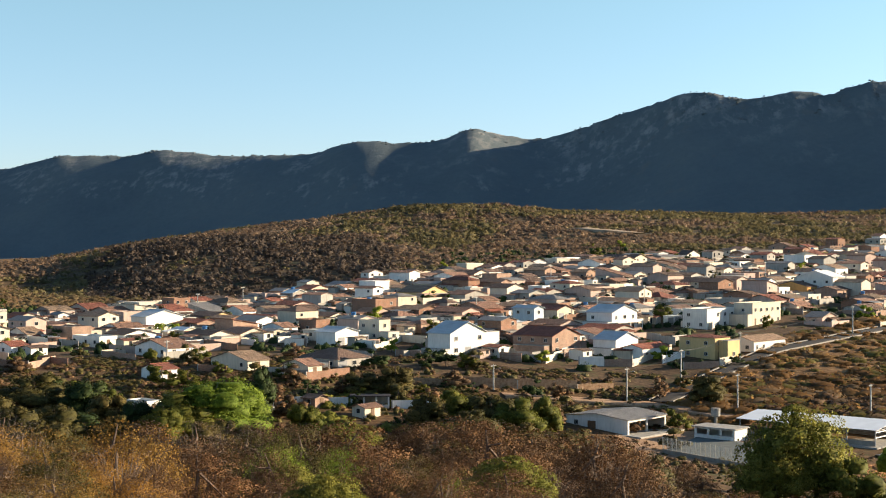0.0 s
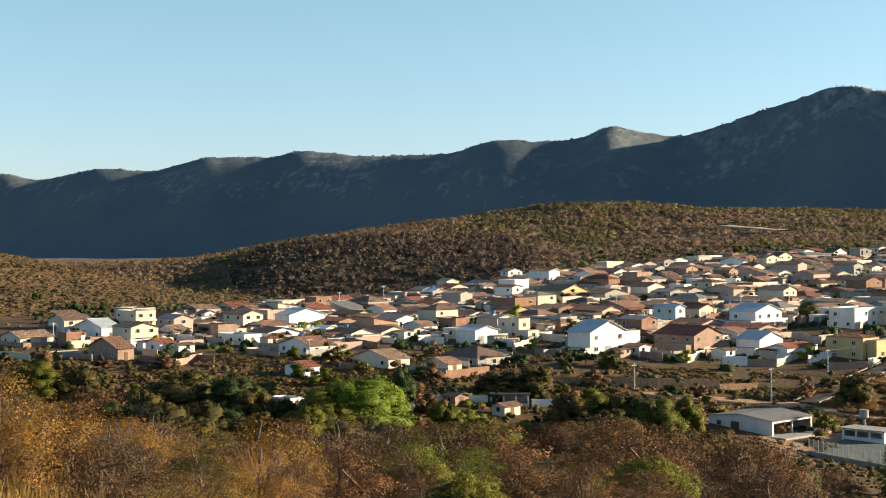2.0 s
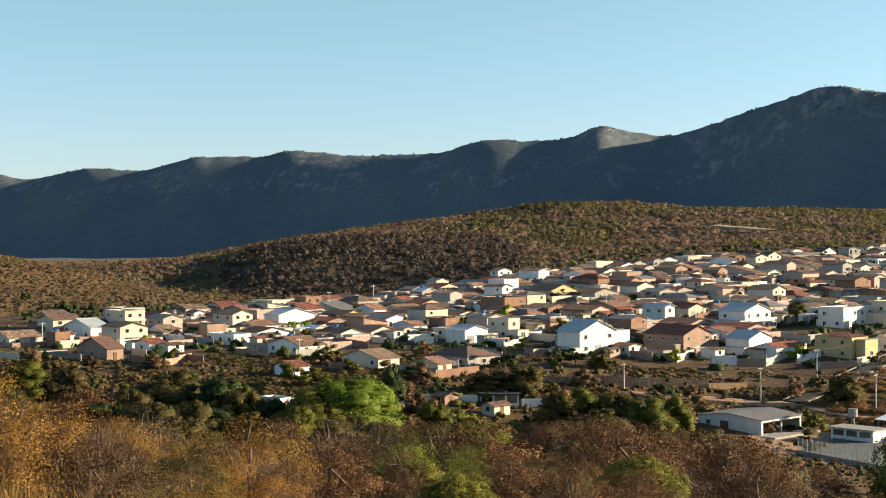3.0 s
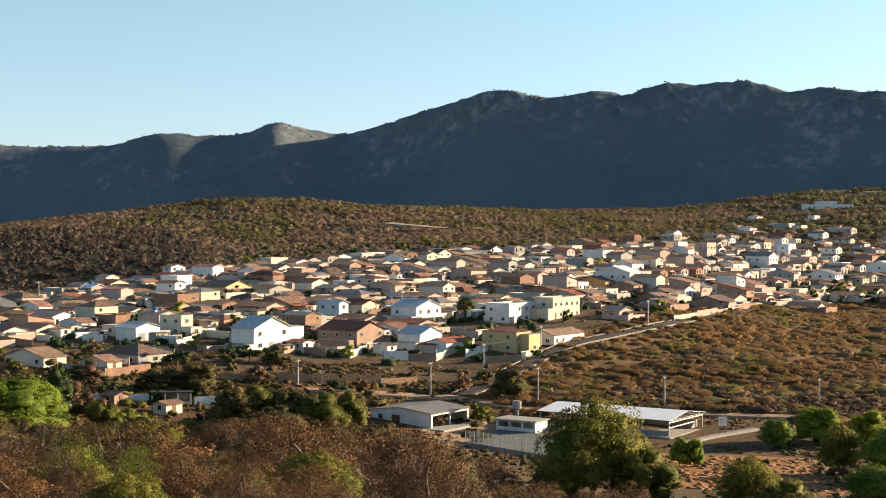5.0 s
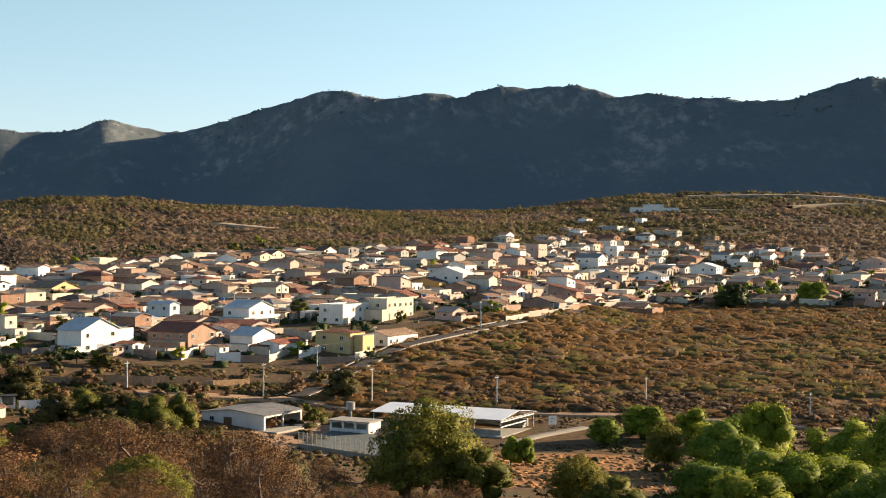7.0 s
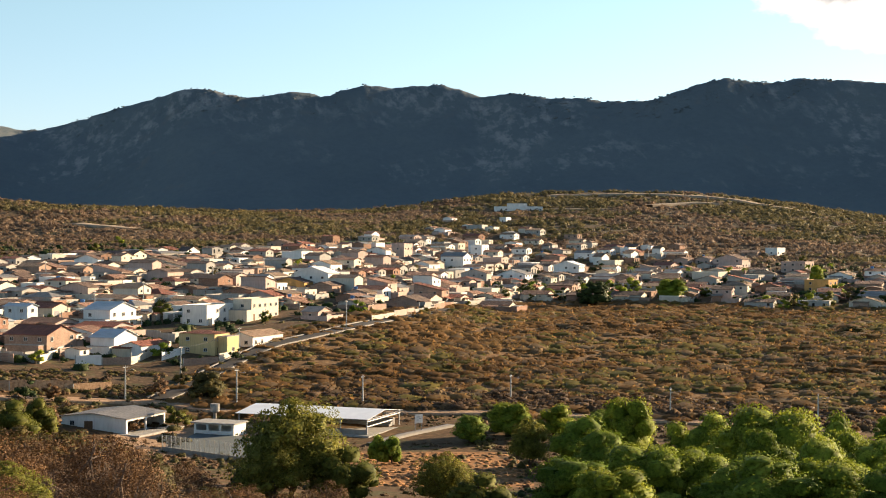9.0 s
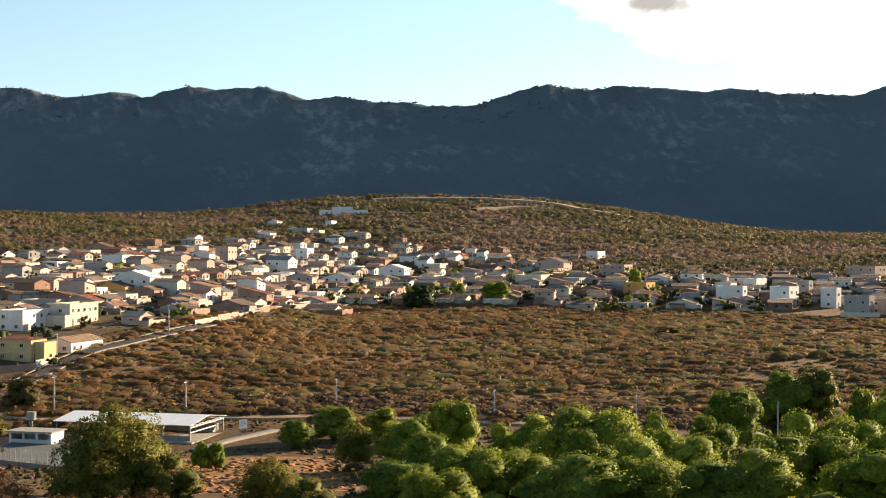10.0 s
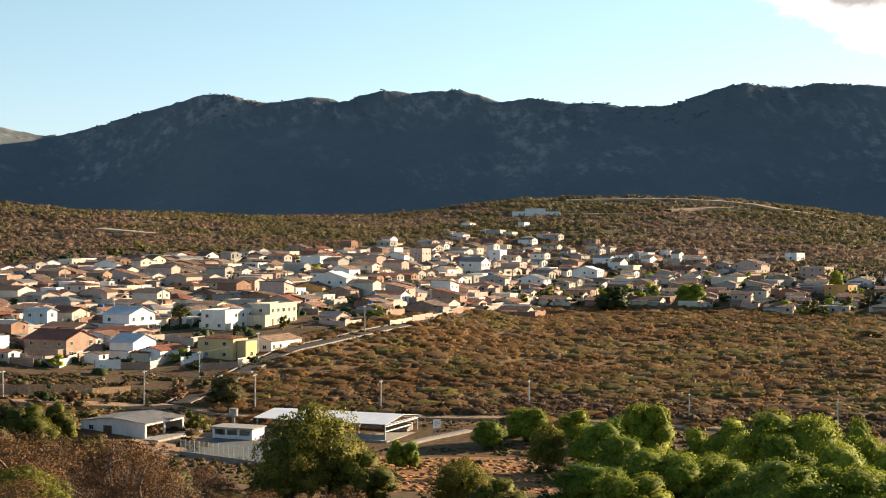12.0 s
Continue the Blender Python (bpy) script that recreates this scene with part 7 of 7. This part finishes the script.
    thicket("hill_woods", "bare purplish-brown woodland, darkened for shade, on the hillside behind the town", WOOD_PURPLE, 55, p[dim], w[dim] * 1.12, 1, 18, 0.16, 0.46, lift=0.5, core=0.70)
    green &= ~dim
    dry = ~green & ~gold & ~dim
    thicket("hill_scrub", "dry brown and grey woodland covering the low hills", SCRUB_HILL, 5, p[dry], w[dry], 1, 14, 0.17, 0.34, lift=0.9, core=0.72)
    thicket("hill_thicket", "greener thicket among the dry hill woodland, massed where shade is painted in", SCRUB_GREEN, 6, p[green & ~gold], w[green & ~gold] * 1.1, 1, 14, 0.17, 0.37, lift=0.9, core=0.72)
    thicket("golden_hill_scrub", "low dusty brown scrub on the rounded hill beside the town", SCRUB_KNOLL, 7, p[gold], w[gold] * 0.72, 2, 9, 0.11, 0.28, lift=0.7)
    p = spots(rng, 8200, -28, -9, 500, 800)
    az, d = compass(p)
    p = p[(d < 765 - (az + 24) * 16) & clear_of_houses(p, 8)]
    thicket("golden_brush", "low dry golden brush covering the rounded hill beside the town", SCRUB_KNOLL, 8, p, rng.uniform(1.2, 3.0, len(p)), 1, 8, 0.12, 0.26, lift=0.7)
    # weeds and bushes of the yards and empty plots
    p = spots(rng, 5000, -26, 50, 328, 800)
    az, d = compass(p)
    field = (az > 9) & (d < np.where(az < 24, 345 + (az - 9.5) * 17.0, 580))
    keep = ~field & clear_of_houses(p, 6.8) & (rng.random(len(p)) < 0.75) & clear_of_line(p, street_line, 5)
    p = p[keep]
    thicket("yard_weeds", "dusty green weeds and bushes in yards and empty plots", SCRUB_GREEN, 16, p, rng.uniform(0.9, 2.8, len(p)), 1, 10, 0.16, 0.42)
    p = spots(rng, 3600, -22, 44, 350, 760)
    az, d = compass(p)
    field = (az > 9) & (d < np.where(az < 24, 350 + (az - 9.5) * 17.0, 585))
    p = p[~field & clear_of_houses(p, 5.2) & clear_of_line(p, street_line, 5) & ((az > 0) | (d < 520))]
    thicket("garden_bushes", "dark green garden trees and hedges between the houses", LEAF_DARK, 41, p, rng.uniform(1.8, 4.6, len(p)), 3, 12, 0.11, 0.60)
    # weeds and clods on the trodden ground round the hall and on the dug bank
    p = spots(rng, 2600, 4.5, 24, 205, 312)
    az, d = compass(p)
    p = p[clear_of_line(p, stream_line, 3.0) & clear_of_line(p, street_line, 4.0) & clear_of_houses(p, 5.0) & off_site(p) & ~((az > 16.3) & (d < 262))]
    m = rng.random(len(p)) < 0.35
    thicket("site_weeds", "dusty weeds on the trodden ground round the sports hall", LEAF_OLIVE, 42, p[m], rng.uniform(0.4, 1.5, m.sum()), 2, 9, 0.15, 0.42)
    thicket("site_brush", "dry brown brush on the trodden ground round the sports hall", LEAF_BROWN, 43, p[~m], rng.uniform(0.4, 1.6, (~m).sum()), 2, 9, 0.15, 0.36)
    p = spots(rng, 900, 16.3, 24, 203, 258)
    p = p[off_site(p)]
    foot = np.stack([p[:, 0], p[:, 1], ground(p[:, 0], p[:, 1]) - 0.1], -1)
    v, _, quads, tris = lumps(rng, foot, rng.uniform(0.2, 0.8, (len(p), 1)) * np.array([[1.0, 1.0, 0.5]]), 7, 0.25, True)
    clods = raw_mesh("earth_clods", v, np.concatenate([quads.ravel(), tris.ravel()]), np.concatenate([np.full(len(quads), 4), np.full(len(tris), 3)]), [RED_EARTH])
    tagged(new("earth_clods", clods), "heaped red clods of earth on the dug bank", "soil", kind="stuff")
    p = spots(rng, 9500, -26, 9, 290, 352)
    az, d = compass(p)
    p = p[clear_of_houses(p, 5.5) & clear_of_line(p, stream_line, 3.4) & clear_of_line(p, street_line, 4.5) & (fbm(p[:, 0] / 12, p[:, 1] / 12, 2, 44.0) > 0.36)]
    w = rng.uniform(0.9, 3.0, len(p))
    m = rng.random(len(p)) < 0.5
    thicket("slope_weeds", "dusty olive weeds on the slope below the houses", LEAF_OLIVE, 31, p[m], w[m], 2, 8, 0.12, 0.32, lift=0.6)
    thicket("slope_brush", "dry brown brush on the slope below the houses", LEAF_BROWN, 32, p[~m], w[~m], 2, 8, 0.12, 0.30, lift=0.6)
    # sunny bushes in the hollow beside the shed
    p = spots(rng, 900, -5, 7.3, 232, 303)
    p = p[off_site(p) & clear_of_houses(p, 4.5) & clear_of_line(p, stream_line, 3.5) & (fbm(p[:, 0] / 14, p[:, 1] / 14, 2, 91.0) > 0.40)]
    thicket("hollow_bushes", "dusty yellow-green bushes in the hollow beside the shed", LEAF_MID, 92, p, rng.uniform(1.4, 3.8, len(p)), 3, 16, 0.085, 0.45, lift=0.3)
    # undergrowth on the near slopes and down to the stream
    p = spots(rng, 11000, -27, 50, 105, 335)
    az, d = compass(p)
    site = ((az > 4.5) & (az < 21.5) & (d > 250) & (d < 312)) | ((az > 16.3) & (az < 23) & (d > 203) & (d < 262) & (rng.random(len(p)) < 0.8))
    keep = (rng.random(len(p)) < np.where((d < 225) & (az < 22), 0.4, 0.85)) & ~site & clear_of_houses(p, 6.5) & clear_of_line(p, street_line, 4.5) & clear_of_line(p, stream_line, 3.4) & ((d < 335 - 20 * (az > 9)))
    p = p[keep]
    az, d = compass(p)
    w = rng.uniform(0.8, 2.4, len(p)) * np.where(d < 225, 0.7, 1.0)
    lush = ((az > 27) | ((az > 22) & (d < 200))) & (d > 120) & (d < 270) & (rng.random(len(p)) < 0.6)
    dull = ~lush & (rng.random(len(p)) < np.where(d > 225, 0.6, 0.2))
    rest = ~lush & ~dull
    thicket("undergrowth", "dry brown undergrowth on the near slopes", LEAF_BROWN, 9, p[rest], w[rest], 2, 14, 0.10, 0.45)
    thicket("olive_undergrowth", "dusty olive undergrowth on the slopes above the stream", LEAF_OLIVE, 10, p[dull], w[dull] * 1.1, 2, 12, 0.10, 0.48)
    # dark leaves here stand in for the shaded gaps between crowns
    thicket("green_undergrowth", "green undergrowth beneath the stream trees, coloured dark for the shade between crowns", LEAF_DARK, 12, p[lush], w[lush] * 1.3, 2, 16, 0.10, 0.55)


def near_grass():
    rng = np.random.default_rng(15)
    p = spots(rng, 18000, -28, -12, 14, 100)
    az, d = compass(p)
    p = p[(az < -14 - (d - 60) * 0.02) & (fbm(p[:, 0] / 4, p[:, 1] / 4, 3, 3.0) > 0.41)]
    z = ground(p[:, 0], p[:, 1])
    n, k = len(p), 7
    base = np.repeat(np.stack([p[:, 0], p[:, 1], z - 0.03], -1), k, 0) + rng.normal(size=(n * k, 3)) * np.array([0.16, 0.16, 0.0])
    tall = rng.uniform(0.25, 0.75, (n * k, 1))
    lean = rng.normal(size=(n * k, 3)) * 0.25 + np.array([-0.12, 0.0, 1.0])
    side = rng.normal(size=(n * k, 3)) * np.array([1, 1, 0.0])
    side = side / np.linalg.norm(side, axis=1)[:, None] * 0.018
    tip = base + lean * tall
    mid = base + lean * tall * 0.55
    corners = np.stack([base - side, base + side, mid + side, tip], 1).reshape(-1, 3)
    tagged(new("dry_grass", quads_mesh("dry_grass", corners, GRASS_DRY)), "tall golden dry grass on the near knoll", "grass", kind="stuff")


def range_trees():
    """Low trees along the crest of the range."""
    rng = np.random.default_rng(51)
    az = rng.uniform(-26, 50, 2600)
    d = ridge(az)[1] + rng.uniform(-60, 15, 2600)
    p = np.stack([d * np.sin(np.radians(az)), d * np.cos(np.radians(az))], -1)
    keep = rng.random(2600) < np.where(az < 6, 0.75, 0.8) * np.clip(3.4 * fbm(az * 1.7, d * 0 + 2.0, 2, 63.0) - 0.7, 0.1, 1)
    # trees share the range's haze-tinted colours
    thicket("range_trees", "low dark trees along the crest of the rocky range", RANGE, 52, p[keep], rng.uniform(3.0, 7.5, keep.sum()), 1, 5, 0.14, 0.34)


def field_foot():
    """Taller dark brush along the road at the foot of the field."""
    rng = np.random.default_rng(61)
    n = 1500
    k = rng.integers(len(stream_line) // 3, len(stream_line), n)
    out = stream_line[k] / np.linalg.norm(stream_line[k], axis=1)[:, None]
    p = stream_line[k] + out * (4.5 + 20 * rng.random((n, 1)) ** 1.4) + rng.normal(size=(n, 2)) * 1.5
    p = p[clear_of_line(p, stream_line, 4.0) & clear_of_line(p, street_line, 5.0)]
    thicket("field_foot_brush", "tall dark brown brush along the road at the foot of the field", LEAF_BROWN, 62, p, rng.uniform(2.0, 5.0, len(p)), 2, 16, 0.085, 0.36, lift=0.3)


def palm(x, y, h, seed):
    """A palm: ringed trunk and a head of arching fronds."""
    rnd = random.Random(seed)
    ob = thing("palm_tree", pose(x, y, ground_at(x, y), 0, 0, rnd.uniform(0, 360)), "green palm tree standing among the houses", "palm tree", "palms of the town")
    lean = rnd.uniform(-0.3, 0.3)
    part("trunk", Shape().tube([(0, 0, -0.3), (lean * 0.4, 0, h * 0.5), (lean, 0, h)], [0.24, 0.17, 0.14], 7), BARK, ob)
    for k in range(13):
        a, up, ln = k * 2.4, rnd.uniform(-0.1, 1.0), rnd.uniform(1.7, 2.5)
        leaf = Shape()
        spine = [(lean + math.cos(a) * ln * t, math.sin(a) * ln * t, h + ln * (up * t - 0.95 * t * t)) for t in (0, 0.3, 0.6, 0.85, 1.0)]
        for j, (px, py, pz) in enumerate(spine):
            wide = (0.08, 0.34, 0.40, 0.26, 0.03)[j]
            leaf.v += [(px - math.sin(a) * wide, py + math.cos(a) * wide, pz - 0.12), (px, py, pz), (px + math.sin(a) * wide, py - math.cos(a) * wide, pz - 0.12)]
        leaf.f = [(3 * j + c, 3 * j + c + 1, 3 * j + c + 4, 3 * j + c + 3) for j in range(4) for c in (0, 1)]
        part("frond", leaf, LEAF_GREEN, ob)


def town_edge_trees():
    """Garden trees along the lower edge of the eastern streets."""
    rnd = random.Random(71)
    for _ in range(64):
        az, d = rnd.uniform(22.5, 42), rnd.uniform(578, 640)
        if az > 33:
            d -= 25
        tall = rnd.uniform(3.0, 6.5)
        plant(rnd.choice(["green", "dark", "dark", "olive", "lime"]), d * math.sin(radians(az)), d * math.cos(radians(az)), tall, tall * rnd.uniform(1.0, 1.6), SMALL)
    for k, (x, y, h) in enumerate(((388.2, 556.5, 6.0), (399.4, 554.7, 6.5), (389.0, 546.7, 5.0), (360.3, 567.8, 5.5), (343.5, 590.0, 5.0), (319.8, 604.0, 5.5), (-83.5, 411.0, 3.4), (-80.0, 416.0, 3.0), (150.5, 588.0, 6.0))):
        palm(x, y, h, 900 + k)


range_trees()
field_foot()
town_edge_trees()
foreground_scrub()
knoll_scrub()
near_grass()
slope_scrub()
wide_scrub()
for _kind in [*KINDS.values(), *CLOSE.values(), *SMALL.values()]:
    for _ob in _kind:
        for _o in list(_ob.children_recursive):
            bpy.data.objects.remove(_o)
        bpy.data.objects.remove(_ob)

# ---- the bright cloud over the range ----
def build_cloud():
    """A far bank of cloud, a plain glowing sheet with ragged see-through edges."""
    m = bpy.data.materials.new("cloud_glow")
    m.use_nodes = True
    n, l = m.node_tree.nodes, m.node_tree.links
    n.remove(n["Principled BSDF"])
    tc = n.new("ShaderNodeTexCoord")

    def reckon(how, a, b):
        q = n.new("ShaderNodeMath")
        q.operation = how
        for k, value in enumerate((a, b)):
            if isinstance(value, bpy.types.NodeSocket):
                l.new(value, q.inputs[k])
            else:
                q.inputs[k].default_value = value
        return q.outputs[0]

    sep = n.new("ShaderNodeSeparateXYZ")
    l.new(tc.outputs["Object"], sep.inputs[0])
    u, z = sep.outputs[0], sep.outputs[2]
    # metres inside the cloud's western rim, and above its belly
    west = reckon("ADD", reckon("MULTIPLY", u, 0.515), reckon("ADD", reckon("MULTIPLY", z, 0.856), 400.0))
    belly = reckon("ADD", z, reckon("ADD", reckon("MULTIPLY", u, 0.158), 164.0))
    inside = reckon("MULTIPLY", reckon("MINIMUM", west, belly), 1 / 190)
    wisps = noise_tex(n, l, 0.009, 8, stretch=(0.7, 1.0, 1.3), rough=0.6)
    alpha = ramp(n, l, reckon("ADD", inside, wisps), [(0.30, (0, 0, 0)), (0.50, (0.45, 0.45, 0.45)), (0.85, (1, 1, 1))])
    # grey ellipse: the cloud's shaded belly painted into its glow
    grey = n.new("ShaderNodeMapping")
    grey.inputs["Location"].default_value, grey.inputs["Scale"].default_value = (4.5, 0.0, -1.8), (1 / 155, 0.0, 1 / 52)
    l.new(tc.outputs["Object"], grey.inputs[0])
    reach = n.new("ShaderNodeVectorMath")
    reach.operation = "LENGTH"
    l.new(grey.outputs[0], reach.inputs[0])
    rag = reckon("ADD", reach.outputs["Value"], noise_tex(n, l, 0.02, 5))
    tone = ramp(n, l, reckon("MULTIPLY", rag, 0.5), [(0.40, (0.33, 0.325, 0.32)), (0.80, (1.0, 0.99, 0.96))])
    em = n.new("ShaderNodeEmission")
    l.new(tone, em.inputs[0])
    em.inputs[1].default_value = 0.62
    tr = n.new("ShaderNodeBsdfTransparent")
    ms = n.new("ShaderNodeMixShader")
    l.new(alpha, ms.inputs[0]), l.new(tr.outputs[0], ms.inputs[1]), l.new(em.outputs[0], ms.inputs[2])
    l.new(ms.outputs[0], n["Material Output"].inputs[0])
    a, d = radians(45), 4500
    s = Shape()
    k = 12
    for i in range(k + 1):
        w = -1400 + 2800 * i / k
        for h in (-380, 700):
            s.v.append((w, (w / 900) ** 2 * -90, h))
    s.f = [(2 * i, 2 * i + 2, 2 * i + 3, 2 * i + 1) for i in range(k)]
    ob = new("backdrop", s.mesh("backdrop", m, smooth=True))
    ob.matrix_world = pose(d * math.sin(a), d * math.cos(a), 42 + d * 0.155, 0, 0, -45)
    ob.visible_shadow = False
    tagged(ob, "bright white evening cloud far behind the mountain range", "cloud", kind="structure")


build_cloud()
